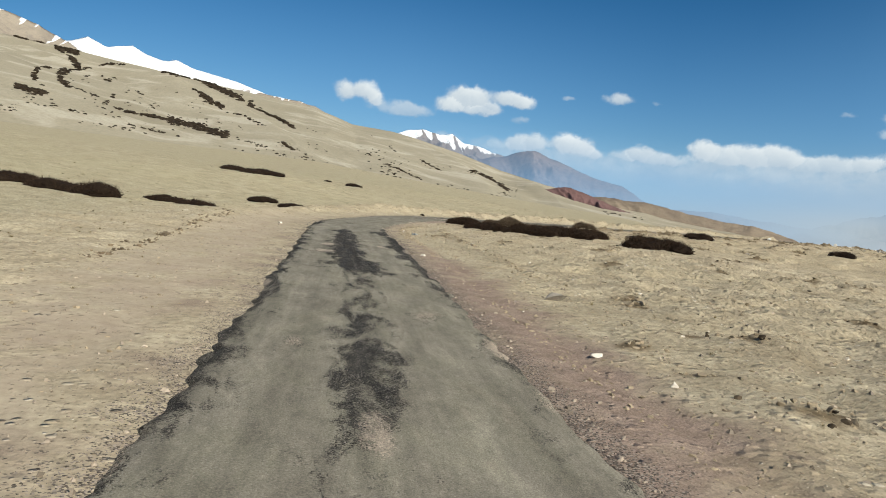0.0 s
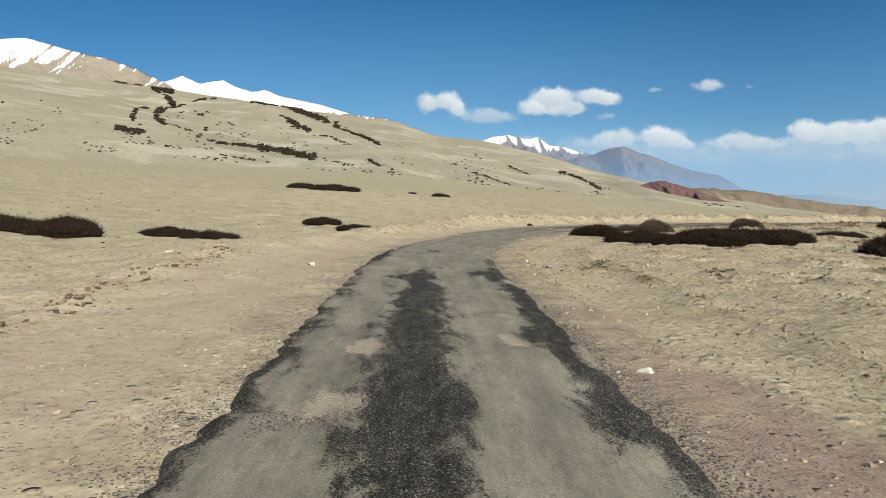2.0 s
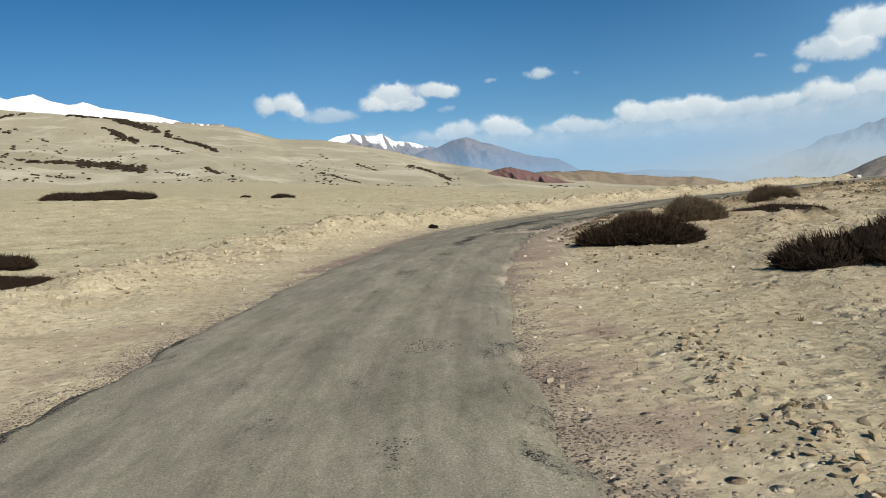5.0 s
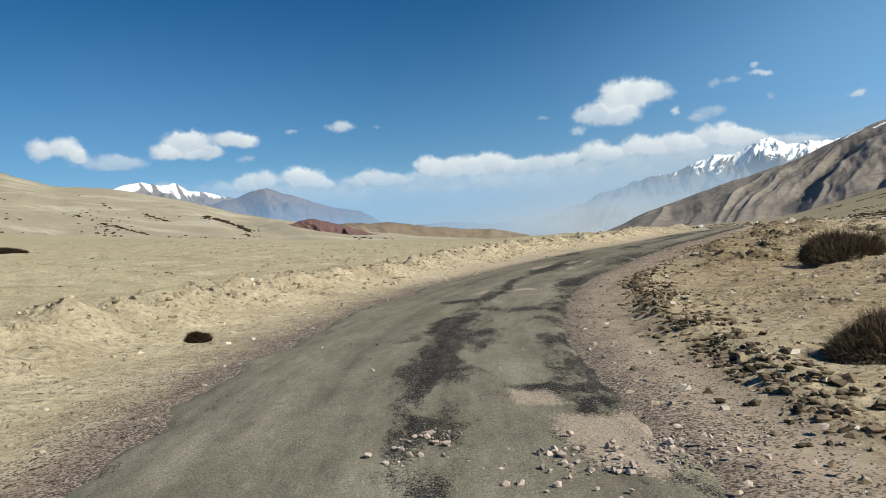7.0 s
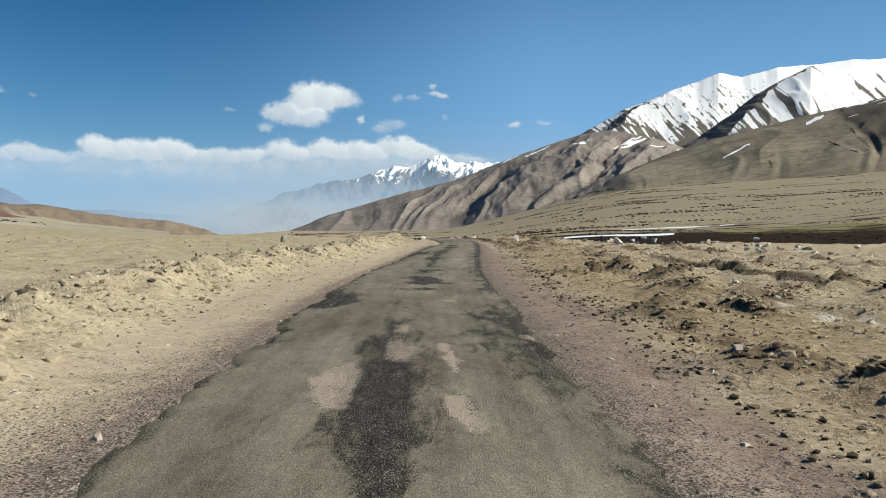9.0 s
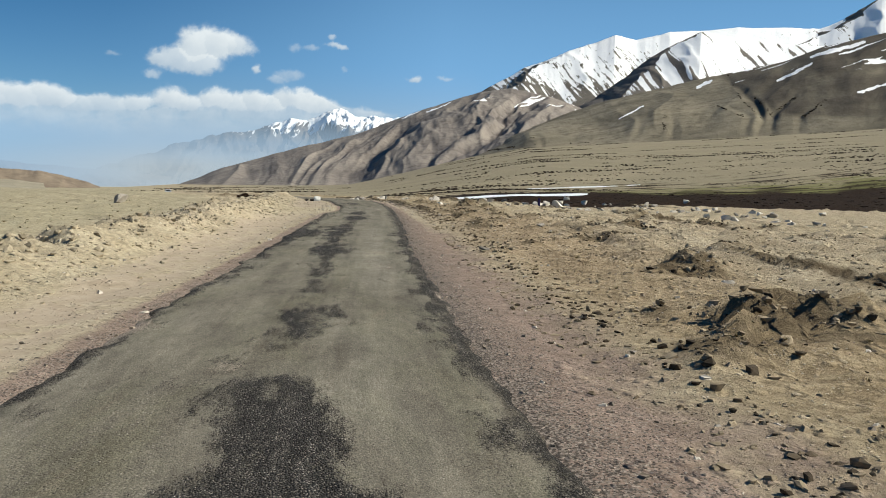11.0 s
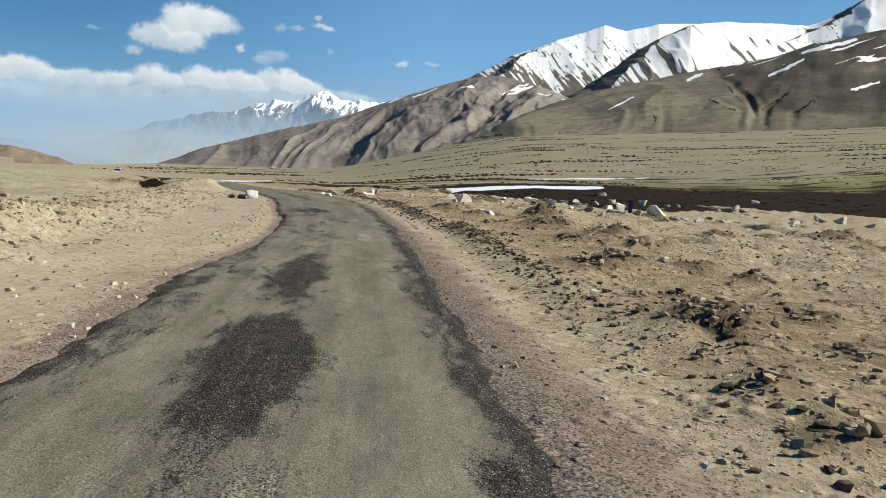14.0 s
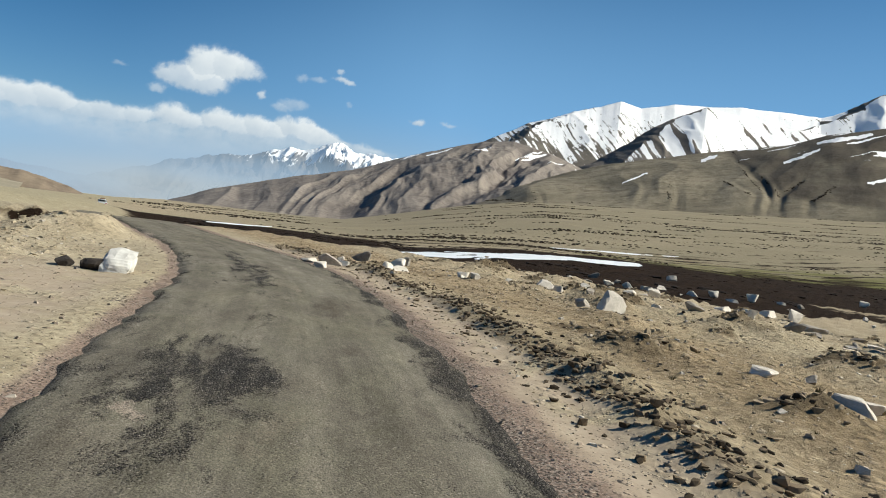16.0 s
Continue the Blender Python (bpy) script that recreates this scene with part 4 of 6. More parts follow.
TAN_SLOPE = mountain_material("tan_slope", (0.265, 0.232, 0.168), (0.345, 0.305, 0.228), (0.285, 0.25, 0.182), pale=(0.45, 0.405, 0.325), bump_d=5.0)
SNOW_LEFT = mountain_material("snowy_crest", (0.25, 0.21, 0.17), (0.33, 0.28, 0.22), (0.22, 0.19, 0.16), True)
SNOW_FULL = mountain_material("full_snow", (0.3, 0.27, 0.24), (0.36, 0.33, 0.30), (0.3, 0.27, 0.24), True)
VIOLET = mountain_material("violet_rock", (0.125, 0.095, 0.092), (0.185, 0.145, 0.135), (0.10, 0.08, 0.08))
SNOW_RANGE = mountain_material("snowy_rock", (0.16, 0.125, 0.11), (0.22, 0.18, 0.155), (0.13, 0.105, 0.10), True)
FAR_SNOW = mountain_material("high_dark_rock", (0.11, 0.095, 0.085), (0.17, 0.145, 0.125), (0.085, 0.075, 0.07), True)
RED = mountain_material("red_rock", (0.115, 0.064, 0.063), (0.165, 0.10, 0.094), (0.12, 0.07, 0.066), scale=1.5)
OCHRE = mountain_material("ochre_slope", (0.15, 0.118, 0.092), (0.27, 0.215, 0.155), (0.13, 0.098, 0.08))
BROWN = mountain_material("grey_brown_rock", (0.15, 0.13, 0.118), (0.275, 0.24, 0.208), (0.125, 0.105, 0.098), True, bump_d=6.0)
WHITE_TOP = mountain_material("high_snow_rock", (0.125, 0.11, 0.095), (0.20, 0.178, 0.148), (0.105, 0.092, 0.082), True, bump_d=3.0)
OLIVE = mountain_material("olive_slope", (0.125, 0.107, 0.075), (0.275, 0.237, 0.17), (0.12, 0.10, 0.072), True, bump_d=6.0, dark_zone=(0.068, 0.056, 0.043))

mountain("snow_mountain", "rounded crest speckled with thin snow", SNOW_LEFT,
         [(-52, 6), (-42, 9.0), (-33, 9.7), (-29.5, 10.3), (-26.5, 9.7), (-24.5, 9.4), (-22.5, 8.9), (-20.3, 7.9), (-17, 6.6)],
         (1500, 1500), (2100, 2100), unit=100, rough=0.05, seed=100, rows=60, snow=(345, 30, 150, 1.0, 10))
mountain("snow_mountain", "pure white snow ridge behind the tan hills", SNOW_FULL,
         [(-26, 7.4), (-22, 7.8), (-20.3, 8.2), (-19.2, 8.65), (-17.9, 8.15), (-16.3, 8.5), (-15.4, 8.0), (-14.3, 7.75), (-13.3, 8.0), (-12.2, 7.6), (-9, 7.1), (-6.8, 6.5), (-3.0, 6.0), (0, 4.6)],
         (1900, 1900), (2700, 2700), unit=150, slant=-0.8, rough=0.07, seed=104, cols=320, rows=60, jag=0.06, snow=(290, 20, 30, 1.0, 20),
         ribs=[([(-16.3, 8.5), (-15.0, 7.3), (-13.6, 6.4)], 26, 60, 90, 0)])
mountain("brown_hill", "bare brown crest dusted with thin snow", SNOW_LEFT,
         [(-12, 5.0), (-9.5, 6.2), (-7.6, 6.55), (-5.8, 6.35), (-4.2, 6.25), (-2.6, 5.6), (0, 4.6)], (1950, 1950), (2300, 2300), unit=60, rough=0.06, seed=112, cols=200, rows=60, jag=0.05, snow=(263, 16, 30, 0.6, 9))
tan_hill = mountain("tan_hill", "broad tan hillside with lines of dark scrub", TAN_SLOPE,
         [(-60, 5.5), (-48, 7.2), (-36, 8.2), (-30, 8.3), (-25.6, 8.0), (-20.4, 7.7), (-12.3, 6.9), (-6.8, 6.3), (-3.3, 5.95), (-0.3, 5.0), (2.8, 4.8), (4.5, 4.5), (8.4, 3.6), (11.9, 2.55), (15.6, 1.75), (20.5, 0.95), (24.3, 0.55), (28, 0.1), (31.5, -0.5)],
         (420, 620), (1350, 1900), unit=240, slant=-1.6, rough=0.06, power=1.0, seed=120, cols=460, rows=120, jag=0.04, detail=0.45, roll=5.0)
mountain("snow_mountain", "distant snow-streaked mountain range", SNOW_RANGE,
         [(0, 3.0), (3.0, 4.3), (4.6, 4.95), (5.8, 5.1), (7.0, 4.85), (8.0, 4.95), (9.0, 4.4), (10.1, 4.2), (11.0, 3.9), (12.3, 3.6), (15, 2.0)], (3400, 3400), (4300, 4300), unit=110, slant=-0.7, rough=0.12, seed=140, cols=280, rows=70, jag=0.12, snow=(322, 46, 120, -0.4, 30))
mountain("violet_mountain", "bare violet-grey peak hazy with distance", VIOLET,
         [(7, 2.0), (10.1, 3.2), (12.2, 3.6), (13.6, 4.1), (14.5, 4.3), (15.4, 4.0), (16.8, 3.5), (19.6, 2.5), (21.5, 2.1), (23.2, 1.2), (27, 0.2), (30, -0.8)], (3260, 3260), (4000, 4000), unit=170, slant=-1.2, rough=0.13, seed=160, cols=280, rows=60)
mountain("red_hill", "low rounded hill of dark red rock", RED,
         [(13.2, 0.1), (14.4, 0.9), (15.4, 1.45), (16.4, 1.7), (17.4, 1.72), (18.6, 1.45), (19.9, 1.0), (21, 0.6), (23, 0.0)], (1000, 1000), (1180, 1180), unit=26, slant=-0.8, rough=0.16, seed=180, cols=180, rows=60)
mountain("dark_hill", "low dark brown hills at the valley's mouth", OCHRE,
         [(17, 0.2), (19.2, 1.2), (20.8, 1.25), (22.2, 1.15), (24.2, 1.0), (26.6, 0.55), (28.3, 0.35), (29.6, 0.15), (31.2, 0.12), (33, -0.3), (35, -0.9)], (1250, 1250), (1500, 1500), unit=50, slant=-1.0, rough=0.05, seed=200, cols=180, rows=40)
mountain("dark_hill", "long low dark ridge lost in valley haze", VIOLET,
         [(20, -0.2), (24, 0.75), (28, 0.85), (32, 0.5), (36, 0.15), (40, -0.1), (44, -0.6)], (3300, 3300), (3700, 3700), unit=90, slant=-0.8, rough=0.1, seed=210, cols=160, rows=40)
mountain("snow_mountain", "hazy distant range with snowy peaks", FAR_SNOW,
         [(30, -0.9), (33, 0.0), (36, 0.8), (39.1, 1.7), (41.0, 2.4), (43.0, 2.9), (44.5, 3.35), (45.7, 3.5), (46.8, 3.9), (48.4, 4.3), (49.7, 4.25), (51.0, 4.75), (51.9, 5.05), (52.6, 4.9), (53.6, 4.75), (54.8, 4.74), (57.5, 4.3), (64, 4.0)],
         (3300, 3300), (4400, 4400), unit=150, slant=0.8, rough=0.2, seed=220, cols=420, rows=80, jag=0.3, detail=1.3, snow=(262, 24, 130, 0.8, 14))
mountain("brown_mountain", "steep grey-brown ridge streaked with gullies", BROWN,
         [(38.5, -1.0), (40.1, -0.8), (43.5, 0.6), (48.7, 2.15), (53.1, 3.3), (57.5, 5.0), (60.1, 5.9), (62.7, 6.7), (65, 7.0), (68, 6.4), (72, 5.0)], (1500, 1100), (2500, 2600), unit=100, slant=1.0, rough=0.065, seed=240, cols=460, rows=110, jag=0.05, detail=0.6,
         snow=(335, 20, 60, 0.5, 16), drifts=(165, 0.5))
mountain("snow_mountain", "high snowy mountain with dark rock ribs", WHITE_TOP,
         [(60, 5.2), (63.5, 7.1), (66, 8.5), (69.2, 9.55), (71.2, 10.15), (72.7, 10.8), (74.2, 10.45), (75.4, 10.6), (76.6, 10.95), (79, 10.9), (81.6, 11.0), (84, 10.8), (86.4, 10.6), (88.4, 11.3), (90, 12.2), (94, 13.5), (99, 13.0), (106, 10)],
         (1950, 3000), (3000, 4350), unit=230, slant=-0.9, rough=0.016, seed=260, cols=700, rows=110, jag=0.07, detail=0.5, snow=(335, 34, 150, -0.85, 11), patchy=((62, 70, 74, 78), (1.7, 1.5, 0.9, 0.5)), seams=(15, -0.85, 0.95, 6.9, 10.6),
         ribs=[([(72.3, 10.75), (69.0, 9.24), (66.1, 7.63), (63.5, 5.3)], 20, 62, 200, 8.6), ([(90.6, 12.5), (88.9, 11.0), (87.2, 10.1), (84.2, 9.0)], 30, 75, 220, 13)])
SPUR = mountain_material("spur_snow_rock", (0.125, 0.11, 0.10), (0.20, 0.175, 0.15), (0.12, 0.105, 0.095), True, bump_d=3.0)
mountain("snow_mountain", "snowy spur with a dark shaded flank", SPUR,
         [(69.5, 5.2), (72.3, 6.7), (74.05, 7.7), (76.3, 9.1), (77.7, 10.05), (78.7, 10.75), (80, 10.4), (83, 9.9), (87, 9.4), (91, 9)], (1950, 2450), (2650, 3150), unit=120, slant=-0.9, rough=0.014, seed=270, cols=380, rows=90, jag=0.04, detail=0.6,
         snow=(290, 40, 60, -0.8, 10), seams=(26, -0.8, 0.95, 6.8, 11.3), ribs=[([(78.8, 10.8), (76.8, 9.16), (74.94, 7.18), (73.0, 5.2)], 48, 165, 260, 12)])
# gullies in the shoulder hill, and rows of scrub at its foot: nodes of (bearing, rise)
GULLIES = [[(80.5, 7.8), (81.3, 6.15), (81.9, 5.5), (82.6, 4.7)], [(79.8, 5.65), (80.75, 5.2), (81.5, 4.85)], [(85.8, 7.1), (84.5, 5.9), (83.1, 5.0)], [(86.6, 5.9), (85.7, 5.1), (85.2, 4.85)], [(76.2, 5.1), (76.0, 4.6), (76.1, 3.95)], [(82.2, 6.2), (83.0, 5.4), (83.3, 4.85)], [(66.4, 3.35), (66.7, 2.7)]]
FOOT_ROWS = [[(62.2, 2.2), (63.6, 2.35), (65.1, 2.65)], [(69.0, 2.9), (70.6, 3.0)]]
brown_hill = mountain("brown_hill", "olive-brown shoulder hill with patches of snow", OLIVE,
         [(60, 1.2), (64.9, 3.7), (68.3, 4.7), (72.4, 6.1), (76.5, 7.0), (81.1, 8.0), (84, 8.55), (86.5, 9.4), (91.3, 10.3), (97, 11.0), (106, 9.5), (116, 7)], (1050, 950), (1900, 1900), unit=260, slant=0.7, rough=0.04, power=0.9, seed=283, cols=460, rows=110, jag=0.04, detail=0.9,
         drifts=(165, 0.52), dark_zone=([4.6, 4.9, 6.0, 7.35, 8.3], [83.5, 82.3, 81.2, 80.7, 80.2]),
         beds=[((72.87, 4.74), (74.76, 5.75), 0.055), ((83.67, 7.28), (85.88, 8.37), 0.11), ((88.6, 6.33), (90.2, 6.8), 0.12), ((85.8, 8.83), (88.9, 9.54), 0.15), ((78.4, 6.95), (79.5, 7.45), 0.12), ((80.9, 8.0), (82.2, 8.2), 0.1)],
         ribs=[([(80.6, 8.1), (78.5, 6.7), (76.8, 5.6), (75.8, 4.9)], 15, 150, 90, 0), ([(74.8, 6.7), (71.4, 5.75), (66.1, 3.5)], 16, 60, 120, 0)] + [(g, -7, 16, 16, 0) for g in GULLIES])


def gully_scrub():
    rng = np.random.default_rng(74)
    pts, size = [], []
    for g in GULLIES + FOOT_ROWS:
        q, qs = spline(g, 0.03)
        gaps = vnoise(qs / 0.25, qs * 0, int(g[0][0] * 10))
        for (a, e), gap in zip(q, gaps):
            if rng.random() < 0.5 + 0.9 * gap:
                pts.append(on_slope(brown_hill, a + rng.normal(0, 0.05), e + rng.normal(0, 0.03), (CX, CY, 1.6)))
                size.append(rng.uniform(1.8, 4.6))
    p = np.array(pts)
    return p, np.array(size), rng


# ---- sky backdrop: cumulus bank and valley haze ----
def backdrop_sheet(name, radius, az0, az1, el0, el1, cols, rows, mat, fields):
    az, el = np.meshgrid(np.linspace(az0, az1, cols), np.linspace(el0, el1, rows))
    a, e = np.radians(az), np.radians(el)
    xyz = np.stack([CX + radius * np.cos(e) * np.sin(a), CY + radius * np.cos(e) * np.cos(a), 1.6 + radius * np.sin(e)], -1).reshape(-1, 3)
    ob = grid_mesh(name, xyz, rows, cols, mat, fields(az, el))
    ob.visible_shadow = False
    return tagged(ob, kind="structure")


def glow_material(name, tone_of):
    """A see-through glow: its cover comes from the mesh."""
    m = bpy.data.materials.new(name)
    m.use_nodes = True
    n, l = m.node_tree.nodes, m.node_tree.links
    n.clear()
    out, mix = n.new("ShaderNodeOutputMaterial"), n.new("ShaderNodeMixShader")
    clear, glow = n.new("ShaderNodeBsdfTransparent"), n.new("ShaderNodeEmission")
    tone, cover = tone_of(n, l)
    l.new(tone, glow.inputs[0])
    l.new(cover, mix.inputs[0])
    l.new(clear.outputs[0], mix.inputs[1])
    l.new(glow.outputs[0], mix.inputs[2])
    l.new(mix.outputs[0], out.inputs[0])
    return m


def cloud_tone(n, l):
    v = coords(n, l)
    curl = noise_tex(n, l, v, 0.011, 6, 0.6, 0.3)
    soft = noise_tex(n, l, v, 0.004, 4, 0.55)
    d = calc(n, l, "ADD", attr(n, "dens"), calc(n, l, "MULTIPLY", calc(n, l, "MULTIPLY_ADD", curl, 1.1, -0.55), span(n, l, attr(n, "dens"), 0.02, 0.4)))
    cover = calc(n, l, "MULTIPLY", span(n, l, d, 0.14, 0.95), attr(n, "solid"), clamp=True)
    lit = calc(n, l, "ADD", attr(n, "shade"), calc(n, l, "MULTIPLY_ADD", soft, 0.5, -0.25))
    tone = ramp(n, l, lit, [(0.0, (0.36, 0.46, 0.58)), (0.4, (0.52, 0.59, 0.67)), (0.75, (0.71, 0.75, 0.79)), (1.0, (0.86, 0.88, 0.90))])
    return tone, cover


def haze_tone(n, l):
    # dust only picks the glow's tone, from sky blue to whitish haze
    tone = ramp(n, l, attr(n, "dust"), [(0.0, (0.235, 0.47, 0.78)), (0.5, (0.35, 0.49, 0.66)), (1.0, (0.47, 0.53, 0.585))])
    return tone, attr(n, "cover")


CLOUD, HAZE = glow_material("cloud", cloud_tone), glow_material("valley_haze", haze_tone)
# cumulus heads: bearing, rise, half width, half height, body
PUFFS = [
    (-0.58, 7.52, 0.79, 0.79, 1), (0.93, 7.57, 0.97, 0.79, 1), (1.8, 7.12, 0.53, 0.53, 0.9), (3.33, 6.55, 1.85, 0.57, 0.6), (4.86, 6.45, 1.32, 0.44, 0.6), (8.58, 8.0, 1.15, 0.79, 1), (9.68, 7.92, 0.97, 0.75, 1),
    (7.49, 7.22, 1.15, 0.57, 1), (9.91, 6.94, 1.41, 0.4, 0.9), (10.78, 7.24, 0.79, 0.44, 0.9), (12.09, 8.1, 1.41, 0.53, 1), (13.31, 7.84, 0.88, 0.48, 1), (13.2, 6.56, 0.79, 0.22, 0.45), (20.45, 8.67, 1.23, 0.4, 0.85),
    (16.63, 8.45, 0.66, 0.18, 0.5), (23.35, 8.52, 0.44, 0.18, 0.4), (36.23, 8.37, 0.62, 0.22, 0.4), (7.29, 4.54, 1.76, 0.53, 0.5), (11.26, 4.39, 1.76, 0.7, 0.6), (13.23, 4.7, 0.97, 0.75, 0.85), (14.54, 4.84, 0.97, 0.75, 0.9),
    (16.7, 5.0, 1.06, 0.79, 1), (17.86, 4.83, 1.1, 0.75, 1), (18.98, 4.31, 0.7, 0.53, 0.9), (20.96, 4.38, 1.23, 0.53, 0.75), (22.41, 4.79, 0.88, 0.62, 0.9), (23.66, 4.36, 1.15, 0.57, 0.85), (25.28, 4.34, 1.23, 0.53, 0.8),
    (27.02, 5.21, 1.06, 0.84, 1), (28.73, 4.9, 1.67, 0.75, 0.9), (30.33, 5.11, 1.76, 0.93, 0.95), (32.16, 5.18, 1.67, 0.79, 0.95), (34.02, 4.67, 1.59, 0.66, 0.8), (35.75, 4.8, 1.67, 0.7, 0.85), (37.72, 4.93, 1.15, 0.75, 0.9),
    (39.94, 5.39, 1.15, 0.93, 1), (41.17, 5.0, 0.97, 0.7, 0.95), (43.04, 5.58, 1.06, 0.88, 1), (44.38, 5.22, 0.97, 0.7, 0.95), (45.78, 5.49, 0.97, 0.79, 1), (47.06, 5.24, 0.97, 0.7, 0.95), (48.58, 5.85, 1.41, 0.84, 1),
    (49.96, 5.52, 1.15, 0.7, 1), (51.26, 5.35, 1.15, 0.57, 0.95), (53.14, 5.05, 1.94, 0.35, 0.7), (54.89, 4.7, 1.5, 0.31, 0.6), (41.65, 9.4, 1.23, 1.15, 1), (43.11, 9.57, 1.32, 1.15, 1), (44.57, 9.41, 1.32, 0.75, 0.9),
    (40.4, 8.21, 1.67, 0.84, 0.85), (42.04, 8.01, 1.5, 0.75, 0.85), (39.07, 8.25, 0.79, 0.48, 0.6), (38.64, 7.05, 0.7, 0.35, 0.6), (46.03, 7.86, 0.4, 0.35, 0.8), (48.62, 9.57, 0.48, 0.35, 0.45), (49.91, 9.59, 0.62, 0.22, 0.45),
    (51.82, 9.82, 0.88, 0.22, 0.75), (51.44, 10.44, 0.26, 0.26, 0.6), (48.38, 7.55, 1.15, 0.4, 0.5), (47.3, 7.12, 0.79, 0.31, 0.45), (57.74, 7.56, 0.53, 0.31, 0.8), (60.05, 7.7, 0.79, 0.22, 0.55), (52.42, 8.05, 0.35, 0.18, 0.4),
]


def cloud_fields(az, el):
    wx = az + 0.30 * fbm(az / 0.9, el / 0.7, 4, 301) + 0.12 * fbm(az / 0.25, el / 0.22, 4, 305, 0.6)
    wy = el + 0.22 * fbm(az / 0.9 + 7, el / 0.7, 4, 303) + 0.10 * fbm(az / 0.25, el / 0.22 + 5, 4, 307, 0.6)
    total, shade, solid, best = np.zeros_like(az), np.full_like(az, 0.3), np.zeros_like(az), np.zeros_like(az)
    for a, e, w, h, body in PUFFS:
        near = (np.abs(az - a) < 3.2 * w + 0.6) & (np.abs(el - e) < 3.2 * h + 0.6)
        dx, dy = (wx[near] - a) / (w * 1.04), (wy[near] - e) / (h * 1.04)
        q = np.exp(-1.1 * (dx ** 2 + dy ** 2) ** 1.25)
        total[near] += q * (0.55 + 0.45 * body)
        lit = np.clip(0.66 + 0.30 * dy + 0.12 * dx, 0.15, 1.0) * (0.6 + 0.4 * body)
        shade[near] = np.where(q > best[near], lit, shade[near]) * 0.6 + 0.4 * (shade[near] * (1 - q) + lit * q)
        solid[near] = np.maximum(solid[near], body * np.clip(q * 3, 0, 1))
        best[near] = np.maximum(best[near], q)
    dens = np.clip(total, 0, 1.1)
    # the long bank below the heads, its foot lost in haze
    top = np.interp(az, [4, 8, 13, 17, 22, 27, 32, 38, 43, 48, 52, 56], [3.9, 4.1, 4.5, 4.7, 4.5, 4.8, 4.9, 4.7, 5.3, 5.5, 5.1, 4.6])
    bank = 0.8 * step(top + 0.35, top - 0.4, wy) * step(6, 12, az) * step(57, 53, az)
    low = step(1.2, top - 0.6, el)
    only = step(-0.35, 0.75, bank - dens)
    shade = shade * (1 - only) + only * (0.12 + 0.36 * low + 0.22 * fbm(az / 1.8, el / 0.7, 4, 311))
    solid = np.maximum(solid * (1 - 0.5 * only), 0.88 * step(0.1, 0.7, bank) * low * np.interp(az, [6, 14, 24, 34], [0.5, 0.7, 0.75, 0.9]))
    dens = np.maximum(dens, bank)
    return {"dens": dens, "shade": shade, "solid": solid * step(12.4, 11.5, el)}


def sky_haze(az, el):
    """Glow added over the valley to brighten the sky as haze, thicker low down."""
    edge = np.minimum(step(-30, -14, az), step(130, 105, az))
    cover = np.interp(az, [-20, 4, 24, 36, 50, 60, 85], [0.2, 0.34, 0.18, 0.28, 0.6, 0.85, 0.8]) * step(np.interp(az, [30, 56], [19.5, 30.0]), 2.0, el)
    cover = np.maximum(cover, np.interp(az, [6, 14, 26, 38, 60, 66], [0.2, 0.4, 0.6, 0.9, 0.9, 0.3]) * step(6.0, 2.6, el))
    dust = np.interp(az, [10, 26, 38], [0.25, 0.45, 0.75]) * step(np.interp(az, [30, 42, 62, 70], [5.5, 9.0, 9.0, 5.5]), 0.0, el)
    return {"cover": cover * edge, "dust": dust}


# glowing veil before the far ranges: haze painted over them by bearing and rise
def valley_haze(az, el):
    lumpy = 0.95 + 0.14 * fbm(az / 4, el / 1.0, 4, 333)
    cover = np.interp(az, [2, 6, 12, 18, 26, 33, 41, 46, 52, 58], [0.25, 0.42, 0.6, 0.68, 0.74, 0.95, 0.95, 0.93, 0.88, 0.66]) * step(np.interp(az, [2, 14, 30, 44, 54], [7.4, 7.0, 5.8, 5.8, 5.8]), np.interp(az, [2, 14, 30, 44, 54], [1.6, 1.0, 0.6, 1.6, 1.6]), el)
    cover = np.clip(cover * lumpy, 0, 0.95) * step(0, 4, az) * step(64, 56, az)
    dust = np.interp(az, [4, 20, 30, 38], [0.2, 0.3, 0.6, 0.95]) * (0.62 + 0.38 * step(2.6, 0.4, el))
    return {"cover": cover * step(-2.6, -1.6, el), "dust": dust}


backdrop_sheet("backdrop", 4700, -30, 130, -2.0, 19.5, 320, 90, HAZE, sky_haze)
backdrop_sheet("backdrop", 4640, -5, 66, 1.0, 12.5, 820, 140, CLOUD, cloud_fields)
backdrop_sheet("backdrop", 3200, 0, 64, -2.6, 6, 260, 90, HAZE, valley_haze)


# ---- ice on the river flat ----
SNOW, sn, sl, sb = material("river_ice")
sl.new(ramp(sn, sl, noise_tex(sn, sl, coords(sn, sl), 0.3, 6, 0.6), [(0.3, (0.68, 0.72, 0.76)), (0.6, (0.84, 0.86, 0.88))]), sb.inputs["Base Color"])
sb.inputs["Roughness"].default_value = 0.55


